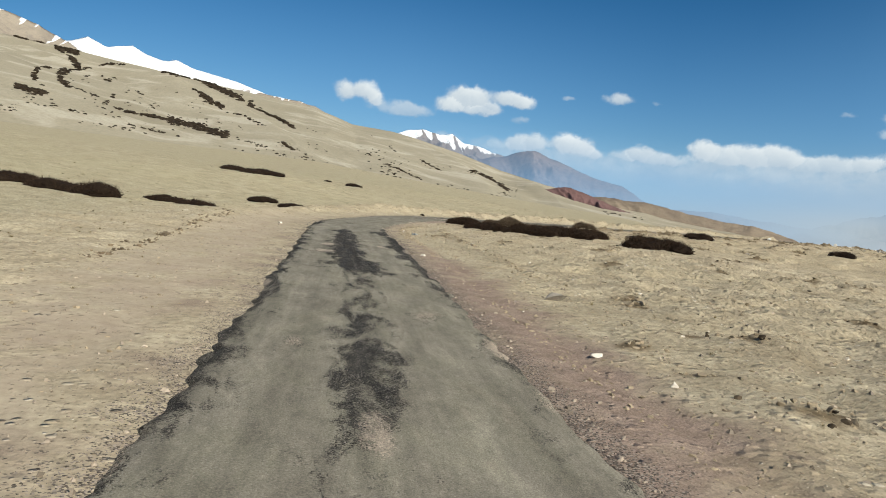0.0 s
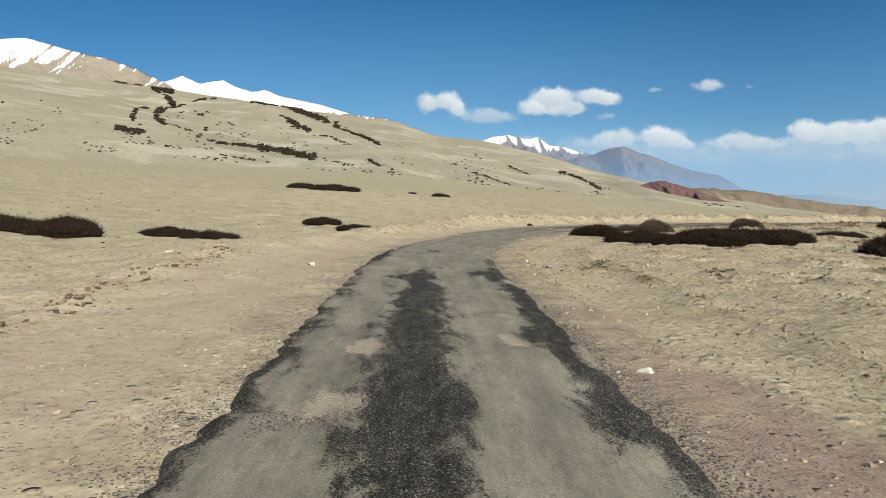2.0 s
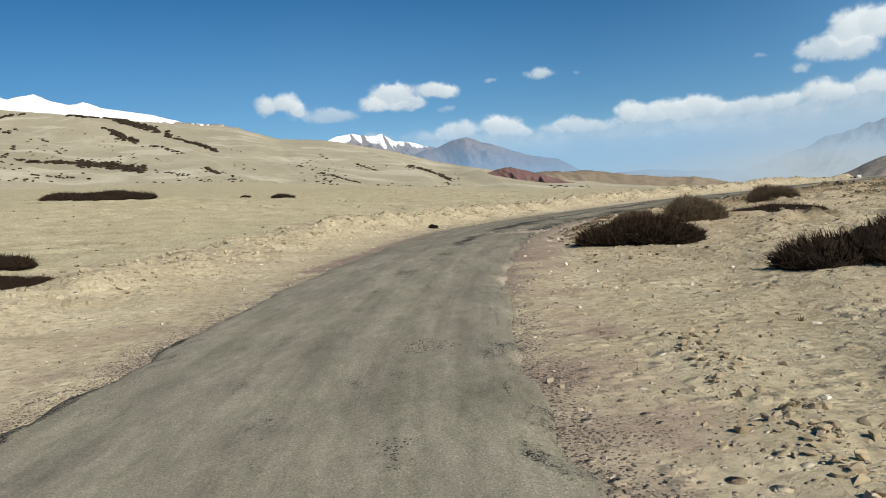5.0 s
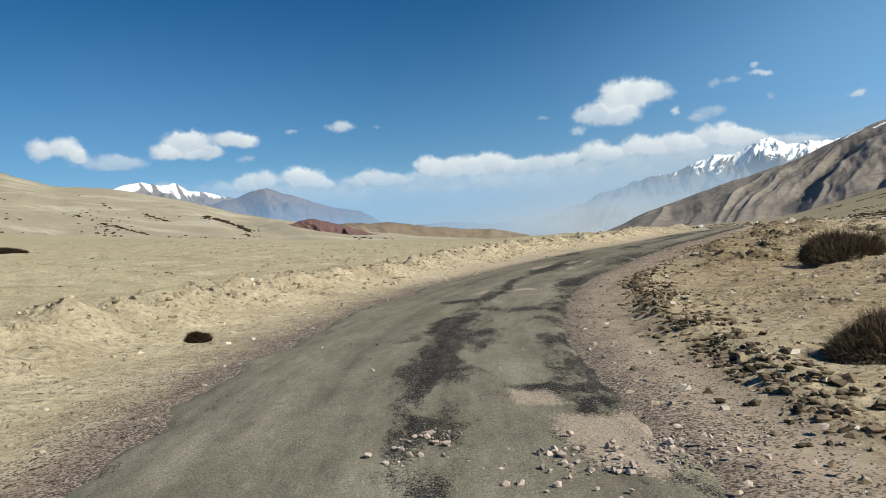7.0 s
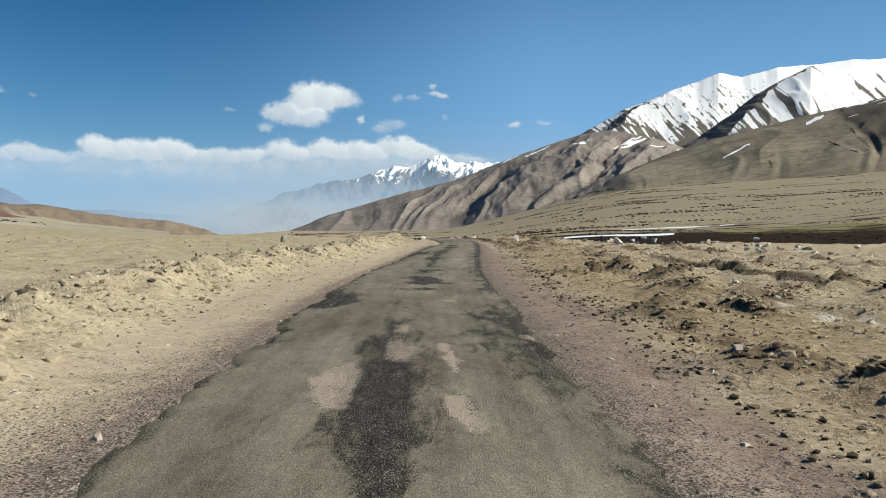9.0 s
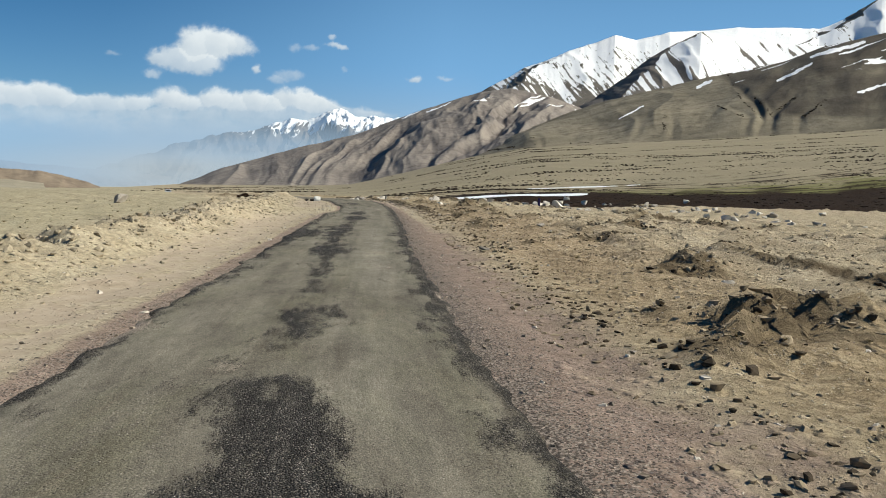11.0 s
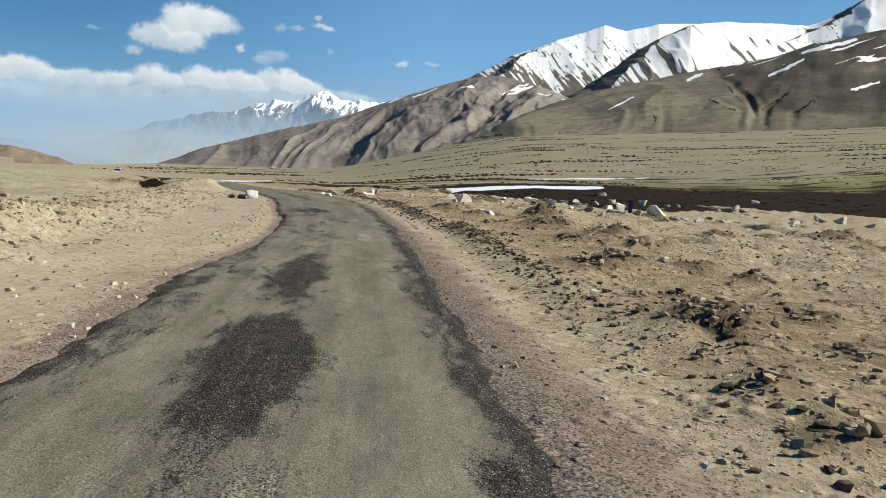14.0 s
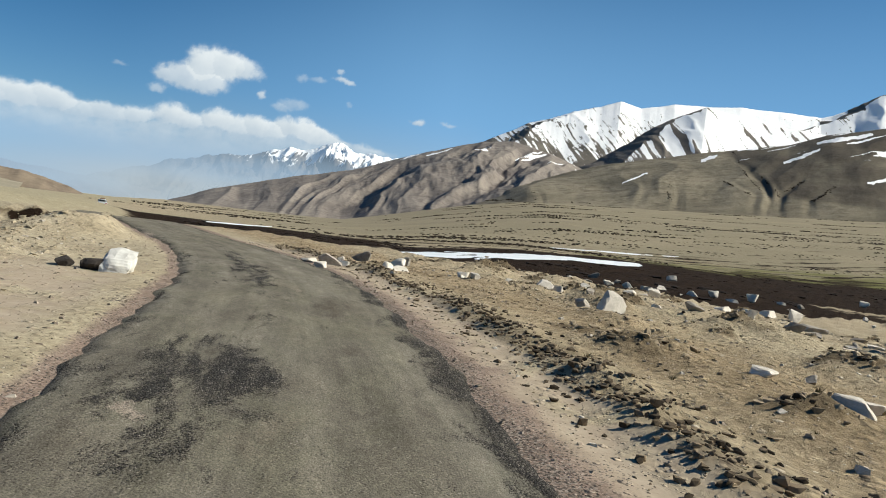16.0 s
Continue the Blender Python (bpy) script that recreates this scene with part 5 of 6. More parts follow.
def ice_strip(nodes, half, seed):
    q, qs = spline(nodes, 1.0)
    t = np.gradient(q, axis=0)
    t /= np.linalg.norm(t, axis=1)[:, None]
    k = np.linspace(-1, 1, 13)
    w = half * np.sin(np.linspace(0.12, math.pi - 0.05, len(q))) ** 0.6 * (1 + 0.4 * fbm(qs / 9, qs * 0, 3, seed))
    u = k[None] * w[:, None] + 1.2 * fbm(qs / 12, qs * 0, 2, seed + 1)[:, None]
    x, y = q[:, 0, None] - t[:, 1, None] * u, q[:, 1, None] + t[:, 0, None] * u
    z = height(x, y, False) + 0.12 - 0.25 * k[None] ** 6 + 0.05 * fbm(x / 3, y / 3, 3, seed + 2)
    ob = grid_mesh("ice", np.stack([x, y, z], -1).reshape(-1, 3), len(q), len(k), SNOW)
    return tagged(ob, "white strip of melting ice along the river", "ice", kind="structure")


ice_strip(ICE, 9.0, 401)
ice_strip([(100.6, 150.6), (103.0, 151.4), (106.0, 152.6), (109.5, 153.6)], 0.9, 405)
ice_strip([(250, 170), (275, 160), (300, 146)], 3.0, 409)
ice_strip([(131, 192), (139, 195), (147, 198)], 1.6, 411)
ice_strip([(160, 205), (176, 212), (192, 217)], 2.2, 413)

# ---- loose things: materials ----
def plain(name, stops, scale, rough=0.9, bump_s=0.5, bump_d=0.02, vary=0.3, island=True):
    m, n, l, b = material(name)
    b.inputs["Specular IOR Level"].default_value = 0.1
    col = ramp(n, l, noise_tex(n, l, coords(n, l), scale, 5, 0.65), stops)
    if vary:
        g = n.new("ShaderNodeNewGeometry")
        o = n.new("ShaderNodeObjectInfo")
        rnd = g.outputs["Random Per Island"] if island else o.outputs["Random"]
        col = mixc(n, l, 1.0, col, ramp(n, l, rnd, [(0.0, 1 - vary), (1.0, 1 + vary * 0.6)]), "MULTIPLY")
    l.new(col, b.inputs["Base Color"])
    b.inputs["Roughness"].default_value = rough
    if bump_s:
        bump(n, l, b, noise_tex(n, l, coords(n, l), scale * 2.5, 6, 0.7), bump_s, bump_d)
    return m


ROCK = plain("grey_stone", [(0.3, (0.24, 0.21, 0.18)), (0.55, (0.36, 0.32, 0.27)), (0.8, (0.46, 0.42, 0.36))], 6, vary=0.3, island=False)
PALE = plain("pale_granite", [(0.3, (0.50, 0.45, 0.385)), (0.6, (0.68, 0.62, 0.54))], 5, vary=0.12, island=False)
PEBBLE = plain("pebbles", [(0.3, (0.23, 0.185, 0.14)), (0.7, (0.40, 0.33, 0.26))], 3, vary=0.5)
PALE_PEBBLE = plain("pale_pebbles", [(0.3, (0.42, 0.37, 0.31)), (0.7, (0.60, 0.54, 0.46))], 4, vary=0.25)
CLOD = plain("earth_clods", [(0.3, (0.22, 0.172, 0.115)), (0.7, (0.38, 0.305, 0.208))], 4, vary=0.3)
RIDGE = plain("ridge_earth", [(0.3, (0.10, 0.074, 0.05)), (0.7, (0.245, 0.19, 0.128))], 4, vary=0.5)
BANK = plain("bank_clods", [(0.3, (0.27, 0.225, 0.155)), (0.7, (0.44, 0.375, 0.27))], 5, vary=0.25)
PEAT = plain("wet_peat", [(0.3, (0.012, 0.008, 0.0055)), (0.7, (0.03, 0.020, 0.014))], 2, vary=0.5)
TURF = plain("peaty_turf", [(0.3, (0.035, 0.026, 0.018)), (0.7, (0.09, 0.068, 0.045))], 5, vary=0.4)
TWIG = plain("dark_twigs", [(0.3, (0.020, 0.012, 0.008)), (0.7, (0.052, 0.033, 0.021))], 8, vary=0.4, bump_s=0)
BROWN_TWIG = plain("brown_twigs", [(0.3, (0.075, 0.053, 0.036)), (0.7, (0.17, 0.125, 0.083))], 8, vary=0.5, bump_s=0)
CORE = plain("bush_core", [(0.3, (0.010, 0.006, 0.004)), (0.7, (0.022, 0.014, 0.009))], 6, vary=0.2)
GRASS = plain("dry_grass", [(0.3, (0.16, 0.125, 0.07)), (0.7, (0.28, 0.225, 0.13))], 8, vary=0.4, bump_s=0)
SCRUB = plain("hill_scrub", [(0.3, (0.020, 0.014, 0.009)), (0.7, (0.044, 0.032, 0.021))], 0.3, vary=0.4, bump_s=0)


def part(name, bm, mat, parent=None, label=""):
    me = bpy.data.meshes.new(name)
    bm.to_mesh(me)
    bm.free()
    me.materials.append(mat)
    ob = new(name, me)
    ob.parent = parent
    return tagged(ob, label)


def stone_shape(seed, detail=2, flat=0.65, sharp=0.35):
    """Vertices and faces of a broken stone of about one metre."""
    rng = np.random.default_rng(seed)
    bm = bmesh.new()
    bmesh.ops.create_icosphere(bm, subdivisions=detail, radius=0.5)
    v = np.array([q.co[:] for q in bm.verts])
    for _ in range(15 if detail > 1 else 7):
        d = rng.normal(size=3)
        d /= np.linalg.norm(d)
        cut = rng.uniform(0.15, 0.33)
        over = np.maximum(0, v @ d - cut)
        v = v - over[:, None] * d[None] * (0.62 + sharp)
    v *= 1 + 0.09 * rng.normal(size=(len(v), 1)) * (0.25 if detail > 2 else 1)
    v *= np.array([1, rng.uniform(0.7, 1.0), flat * rng.uniform(0.8, 1.15)])
    v[:, 2] -= v[:, 2].min() + 0.10
    f = np.array([[q.index for q in p.verts] for p in bm.faces])
    bm.free()
    return v, f


def stone_mesh(name, seed, mat, detail=3, flat=0.7):
    v, f = stone_shape(seed, detail, flat)
    me = bpy.data.meshes.new(name)
    me.from_pydata(v.tolist(), [], f.tolist())
    me.materials.append(mat)
    return me


def scatter(name, shapes, x, y, size, mat, label, category, sink=0.0, tall=None, yaw=None, z=None, rng=None, smooth=False):
    """Many small things in one sheet of geometry."""
    rng = rng or np.random.default_rng(5)
    n = len(x)
    if z is None:
        z = height(x, y)
    kind = rng.integers(0, len(shapes), n)
    yaw = rng.uniform(0, 2 * math.pi, n) if yaw is None else yaw
    tall = np.ones(n) if tall is None else tall
    vs, fs, base = [], [], 0
    for k, (v, f) in enumerate(shapes):
        i = np.where(kind == k)[0]
        if not len(i):
            continue
        c, s = np.cos(yaw[i])[:, None], np.sin(yaw[i])[:, None]
        px = (v[None, :, 0] * c - v[None, :, 1] * s) * size[i, None] + x[i, None]
        py = (v[None, :, 0] * s + v[None, :, 1] * c) * size[i, None] + y[i, None]
        pz = v[None, :, 2] * size[i, None] * tall[i, None] + z[i, None] - sink * size[i, None]
        vs.append(np.stack([px, py, pz], -1).reshape(-1, 3))
        fs.append((f[None] + (np.arange(len(i)) * len(v))[:, None, None]).reshape(-1, f.shape[1]) + base)
        base += len(i) * len(v)
    v, f = np.vstack(vs), np.vstack(fs)
    me = bpy.data.meshes.new(name)
    me.vertices.add(len(v))
    me.vertices.foreach_set("co", v.astype(np.float32).ravel())
    me.loops.add(f.size)
    me.loops.foreach_set("vertex_index", f.ravel().astype(np.int32))
    me.polygons.add(len(f))
    me.polygons.foreach_set("loop_start", np.arange(0, f.size, f.shape[1], dtype=np.int32))
    me.polygons.foreach_set("use_smooth", np.full(len(f), smooth))
    me.update(calc_edges=True)
    me.materials.append(mat)
    return tagged(new(name, me), label, category, kind="stuff")


def along_road(s, u):
    cx, cy = np.interp(s, LINE_S, LINE[:, 0]), np.interp(s, LINE_S, LINE[:, 1])
    tx, ty = np.interp(s, LINE_S, TAN[:, 0]), np.interp(s, LINE_S, TAN[:, 1])
    return cx - ty * u, cy + tx * u


# ---- scrub on the slopes ----
SCRUBS = [stone_shape(500 + k, 1, 0.75, 0.1) for k in range(5)]
# rows of scrub on the tan hill: thickness, then nodes of (bearing, rise) from the roadside
SCRUB_LINES = [
    (3, [(-20.55, 7.54), (-19.26, 7.42), (-19.67, 7.07), (-19.11, 6.53)]),
    (1, [(-16.24, 7.13), (-17.35, 6.98), (-18.03, 6.7), (-19.03, 6.39), (-19.93, 6.15)]),
    (3, [(-19.93, 6.15), (-20.42, 5.82), (-20.35, 5.46), (-19.95, 5.21)]),
    (1, [(-19.79, 5.19), (-18.73, 4.92), (-18.07, 4.73)]),
    (2, [(-21.05, 6.25), (-21.61, 6.09), (-22.0, 5.71), (-22.09, 5.23)]),
    (3, [(-23.18, 4.67), (-22.11, 4.55), (-21.41, 4.5)]),
    (2, [(-22.95, 7.92), (-21.88, 7.88), (-21.25, 7.79)]),
    (2, [(-17.6, 4.31), (-17.14, 4.78), (-16.93, 4.98)]),
    (2, [(-16.89, 4.08), (-15.86, 3.9), (-14.81, 3.87), (-12.84, 3.67)]),
    (5, [(-13.2, 3.74), (-11.92, 3.55), (-10.81, 3.45), (-9.69, 3.18), (-8.93, 3.17)]),
    (0, [(-8.93, 3.21), (-7.97, 2.93), (-7.2, 2.75), (-6.02, 2.64)]),
    (1, [(-16.39, 3.17), (-15.53, 2.97), (-14.47, 2.81), (-13.4, 2.69), (-12.58, 2.61)]),
    (2, [(-13.6, 7.07), (-12.61, 6.94), (-11.88, 6.88)]),
    (1, [(-11.98, 6.5), (-11.52, 6.23), (-10.79, 5.78)]),
    (3, [(-10.88, 5.78), (-10.04, 5.33), (-9.39, 5.06)]),
    (4, [(-11.33, 7.01), (-10.4, 6.67), (-9.47, 6.33), (-8.33, 5.95), (-7.08, 5.4)]),
    (2, [(-6.89, 5.25), (-6.01, 4.98), (-5.03, 4.67), (-3.94, 4.18)]),
    (0, [(-8.91, 4.88), (-7.96, 4.62), (-7.18, 4.45), (-6.21, 4.24)]),
    (2, [(-4.74, 3.01), (-3.94, 2.56)]),
    (1, [(-3.14, 2.12), (-2.33, 1.97)]),
    (0, [(-18.96, 6.0), (-18.29, 6.12), (-18.55, 5.57)]),
    (0, [(-17.79, 5.98), (-17.2, 5.96), (-16.65, 6.14)]),
    (0, [(-16.45, 5.23), (-15.14, 5.29), (-15.32, 4.81)]),
    (0, [(-14.61, 5.13), (-13.99, 4.97), (-14.45, 4.47), (-13.59, 4.64)]),
    (0, [(-21.78, 5.1), (-21.08, 4.97)]),
    (0, [(-21.03, 3.8), (-19.5, 3.51), (-18.76, 3.45)]),
    (0, [(1.88, 4.25), (3.03, 3.88), (3.93, 3.26)]),
    (1, [(1.88, 2.84), (3.42, 2.22), (5.24, 1.6), (6.8, 1.1)]),
    (1, [(6.26, 2.64), (7.57, 2.14)]),
    (2, [(10.16, 2.29), (11.72, 1.79), (13.28, 1.03)]),
    (1, [(11.99, 1.02), (13.28, 0.69)]),
    (0, [(20.41, 0.06), (22.14, -0.05), (23.84, -0.16)]),
]


def hill_scrub():
    rng = np.random.default_rng(71)
    eye = (0.56, 27.67, 1.34)
    pts, size = [], []
    for thick, nodes in SCRUB_LINES:
        q, qs = spline(nodes, (0.16, 0.07, 0.06, 0.05, 0.05, 0.05)[thick])
        gaps = vnoise(qs / 0.5, qs * 0, int(abs(nodes[0][0]) * 10))
        for (a, e), gap in zip(q, gaps):
            if gap < (-0.3, -0.5, -0.6, -0.9, -0.75, -1.1)[thick]:
                continue
            for _ in range((1, 1, 2, 4, 4, 5)[thick]):
                if rng.random() < 0.15:
                    continue
                pts.append(on_slope(tan_hill, a + rng.normal(0, 0.05), e + rng.normal(0, (0.07, 0.025, 0.045, 0.1, 0.1, 0.12)[thick]), eye))
                size.append(rng.uniform(0.0042, 0.0095) * (0.8 if thick < 2 else 1.0) * math.hypot(pts[-1][0], pts[-1][1]))
    for _ in range(1100):
        a, e = rng.uniform(-34, 14), rng.uniform(0, 1)
        top, low = np.interp(a, [-34, -12, 14], [6.5, 6, 1.5]), np.interp(a, [-34, -12, 14], [3.4, 2.4, 0.3])
        if vnoise(np.array([a / 2.2]), np.array([e * 5]), 91)[0] > 0.1:
            pts.append(on_slope(tan_hill, a, low + (top - low) * e ** 1.3, eye))
            size.append(rng.uniform(1.2, 4.6))
    p = np.array(pts)
    scatter("hillside_scrub", SCRUBS, p[:, 0], p[:, 1], np.array(size), SCRUB, "dark scrub in lines on the tan hillside", "scrub", 0.1, np.full(len(p), 0.7), z=p[:, 2], rng=rng)


def fan_scrub():
    rng = np.random.default_rng(72)
    xs, ys, size = [], [], []
    for _ in range(520):
        a, d = radians(rng.uniform(40, 104)), 225 * (1300 / 225) ** (rng.random() ** 1.25)
        if vnoise(np.array([a * 9]), np.array([d / 60]), 92)[0] < -0.15:
            continue
        n = int(2 + 44 * rng.random() ** 2.4)
        for k in range(n):
            off = (k - n / 2) * 1.7 + rng.normal(0, 0.5)
            away = 0.3 * off + rng.normal(0, 0.6)
            xs.append(CX + (d + away) * math.sin(a) + off * math.cos(a))
            ys.append(CY + (d + away) * math.cos(a) - off * math.sin(a))
            size.append(rng.uniform(0.6, 1.7) * (1 + d / 900))
    xs, ys = np.array(xs), np.array(ys)
    scatter("fan_scrub", SCRUBS, xs, ys, np.array(size), SCRUB, "short dark rows of scrub on the alluvial fan", "scrub", 0.1, np.full(len(xs), 0.6), z=height(xs, ys, False), rng=rng)


def marsh_scrub():
    rng = np.random.default_rng(73)
    q, qs = spline(RIVER, 1.0)
    t = np.gradient(q, axis=0)
    t /= np.linalg.norm(t, axis=1)[:, None]
    i = rng.integers(60, 372, 5600)
    half = np.interp(qs[i], [0, 285, 335, 356, 380, 480, 900], [52, 50, 42, 16, 3, 2, 1])
    off = rng.uniform(-3.6, 1.0, len(i)) * half
    keep = (off > -half) | (np.sin(off / 5.5) * -1 > 0.35)
    i, off = i[keep], off[keep]
    x, y = q[i, 0] - t[i, 1] * off, q[i, 1] + t[i, 0] * off
    u = road_place(x, y)[1]
    xr, yr = along_road(rng.uniform(174, 275, 1500), -rng.uniform(9, 50, 1500))
    x, y, u = np.concatenate([x, xr]), np.concatenate([y, yr]), np.concatenate([u, np.full(1500, -9.0)])
    ok = np.abs(u) > 7
    x, y = x[ok], y[ok]
    ice_d = np.min(np.hypot(x[:, None] - np.array(ICE)[None, :, 0], y[:, None] - np.array(ICE)[None, :, 1]), 1)
    ok = ice_d > 13
    x, y = x[ok], y[ok]
    scatter("marsh_scrub", SCRUBS, x, y, rng.uniform(0.5, 1.9, len(x)), PEAT, "dark peaty tussocks covering the river flat", "scrub", 0.1, rng.uniform(0.25, 0.5, len(x)), z=height(x, y, False), rng=rng)


hill_scrub()
gp, g_size, g_rng = gully_scrub()
scatter("gully_scrub", SCRUBS, gp[:, 0], gp[:, 1], g_size, SCRUB, "dark scrub in the gullies of the hill", "scrub", 0.1, np.full(len(gp), 0.6), z=gp[:, 2], rng=g_rng)
fan_scrub()
marsh_scrub()

# ---- bushes ----
def bush(x, y, width, tall, seed, depth=0.75, twigs=1500, label="low dense dark brown thorny bush on bare ground", yaw=0.0, thin=1.0):
    rng = np.random.default_rng(seed)
    z = height(x, y)
    root = tagged(new("thorn_bush"), label, "bush", "thorn bushes")
    root.location, root.rotation_euler = (x, y, z), (0, 0, radians(yaw))
    lumps = [(rng.uniform(-0.33, 0.33) * width, rng.uniform(-0.3, 0.3) * width * depth, rng.uniform(0.5, 0.8)) for _ in range(5)]
    lumps.append((0, 0, 0.85))
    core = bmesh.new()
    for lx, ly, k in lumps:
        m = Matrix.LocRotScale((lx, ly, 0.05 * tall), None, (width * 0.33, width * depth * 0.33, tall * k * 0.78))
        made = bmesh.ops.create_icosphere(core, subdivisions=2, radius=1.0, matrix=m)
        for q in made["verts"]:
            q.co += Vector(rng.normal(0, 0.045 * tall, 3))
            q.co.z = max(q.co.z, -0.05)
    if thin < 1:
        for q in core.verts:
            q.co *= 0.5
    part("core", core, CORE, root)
    n = twigs
    which = rng.integers(0, len(lumps), n)
    L = np.array(lumps)[which]
    th, cz = rng.uniform(0, 2 * math.pi, n), rng.uniform(0.0, 1, n)
    rr = np.sqrt(1 - cz ** 2)
    d = np.stack([rr * np.cos(th), rr * np.sin(th), cz], 1)
    a = np.stack([L[:, 0] + d[:, 0] * width * 0.31, L[:, 1] + d[:, 1] * width * depth * 0.31, d[:, 2] * tall * L[:, 2] * 0.72], 1)
    d2 = d + rng.normal(0, 0.75 if thin < 1 else 0.55, (n, 3)) + [0, 0, 0.55]
    d2 /= np.linalg.norm(d2, axis=1)[:, None]
    ln = rng.uniform(0.12, 0.34, n)[:, None] * tall * (0.85 if thin < 1 else 1.15)
    b = a + d2 * ln
    side = np.cross(d2, rng.normal(size=(n, 3)))
    side /= np.linalg.norm(side, axis=1)[:, None] + 1e-9
    w = rng.uniform(0.008, 0.02, n)[:, None] * tall * thin
    v = np.stack([a - side * w, a + side * w, b + side * w * 0.3], 1).reshape(-1, 3)
    v[:, 2] = np.maximum(v[:, 2], -0.04)
    me = bpy.data.meshes.new("crown")
    me.vertices.add(len(v))
    me.vertices.foreach_set("co", v.astype(np.float32).ravel())
    me.loops.add(len(v))
    me.loops.foreach_set("vertex_index", np.arange(len(v), dtype=np.int32))
    me.polygons.add(n)
    me.polygons.foreach_set("loop_start", np.arange(0, 3 * n, 3, dtype=np.int32))
    me.update(calc_edges=True)
    me.materials.append(BROWN_TWIG if thin < 1 else TWIG)
    ob = new("crown", me)
    ob.parent = root
    return root


BUSHES = [(-18.0, 43.2, 2.4, 0.75, 60), (-15.1, 40.9, 3.0, 0.75, 61), (-12.2, 39.8, 2.6, 0.9, 62), (-9.4, 41.6, 1.9, 0.47, 63), (-7.6, 41.0, 1.7, 0.5, 64), (-5.4, 54.5, 1.7, 0.52, 65),
          (-3.0, 48.0, 1.5, 0.36, 66), (-12.8, 89.5, 3.0, 0.8, 67), (-9.2, 88.0, 4.4, 0.9, 68), (1.7, 121.0, 2.9, 0.75, 69), (-2.2, 126, 1.1, 0.4, 70),
          (8.6, 48.3, 2.2, 0.66, 71), (8.9, 42.7, 2.5, 0.66, 72), (10.9, 42.4, 2.8, 0.72, 73), (13.6, 45.2, 3.2, 0.85, 74), (15.9, 45.7, 2.8, 0.85, 75), (17.4, 40.6, 2.4, 0.95, 76), (19.2, 40.8, 2.6, 1.0, 77),
          (16.5, 55.2, 3.2, 0.5, 78), (24.1, 56.2, 2.6, 0.55, 79), (46.7, 62.0, 2.2, 0.7, 81),
          (11.5, 54.7, 1.1, 0.55, 82), (12.6, 53.6, 1.9, 1.05, 83), (20.9, 61.5, 2.2, 1.0, 84), (34.3, 65.6, 2.6, 0.9, 85), (7.0, 61.8, 0.32, 0.18, 86)]
for k, (bx, by, bw, bh, bs) in enumerate(BUSHES):
    near_by = k in (11, 12, 13, 14, 15, 21, 22, 23)
    bush(bx, by, bw, bh, bs, twigs=(16000 if k in (21, 22, 23) else 11000) if near_by else 4200, thin=0.36 if k in (21, 22, 23) else 1.0,
         label="small round dark tuft of thorn at the road's edge" if bw < 0.5 else ("leafless dark thorny bush beside the road" if k in (21, 22, 23) else "low dense dark brown thorny bush on bare ground"))

# ---- rocks ----
ROCKS = [stone_mesh("rock", 700 + k, ROCK) for k in range(6)]
PALES = [stone_mesh("rock", 720 + k, PALE) for k in range(5)]


def rock(me, x, y, size, yaw, label, tall=1.0, sink=0.0, group="", tilt=0.0):
    ob = new("rock", me)
    ob.matrix_world = Matrix.LocRotScale((x, y, height(x, y) - sink), Euler((radians(tilt), 0, radians(yaw))), (size, size, size * tall))
    return tagged(ob, label, "rock", group)


WHITE_ROCK = plain("whitewashed_stone", [(0.3, (0.55, 0.52, 0.47)), (0.6, (0.72, 0.70, 0.65))], 4, vary=0)
blk = bmesh.new()
bmesh.ops.create_cube(blk, size=1.0)
bmesh.ops.subdivide_edges(blk, edges=blk.edges[:], cuts=5, use_grid_fill=True)
for q in blk.verts:
    c = q.co.copy()
    c = c.lerp(c.normalized() * 0.62, 0.5)
    c += c.normalized() * (0.10 * noise.noise(c * 2.3 + Vector((4, 1, 7))) + 0.03 * noise.noise(c * 9))
    q.co = Vector((c.x * 0.56 + 0.12 * c.z, c.y * 0.46 - 0.05 * c.z + 0.06 * c.x, (c.z + 0.44) * (0.31 + 0.12 * c.x)))
white = part("boulder", blk, WHITE_ROCK)
white.matrix_world = pose(68.4, 109.1, height(68.4, 109.1) - 0.02, 2, -4, 35)
tagged(white, "squarish whitewashed boulder at the inside of the bend", "boulder")
# dark stones; the near-black also puts their shaded side into the colour
DARK_ROCK = plain("shaded_dark_stone", [(0.3, (0.030, 0.026, 0.023)), (0.6, (0.065, 0.055, 0.048))], 6, vary=0)
DARKS = [stone_mesh("rock", 760 + k, DARK_ROCK) for k in range(2)]
rock(DARKS[0], 68.15, 109.32, 0.72, 40, "dark slab of rock leaning on the pale boulder", 0.95)
rock(DARKS[1], 67.8, 109.58, 0.5, 80, "small dark stone beside the pale boulder", 0.8)
rock(ROCKS[0], 55.0, 113.4, 1.35, 10, "rounded grey boulder alone on the plain", 1.15)
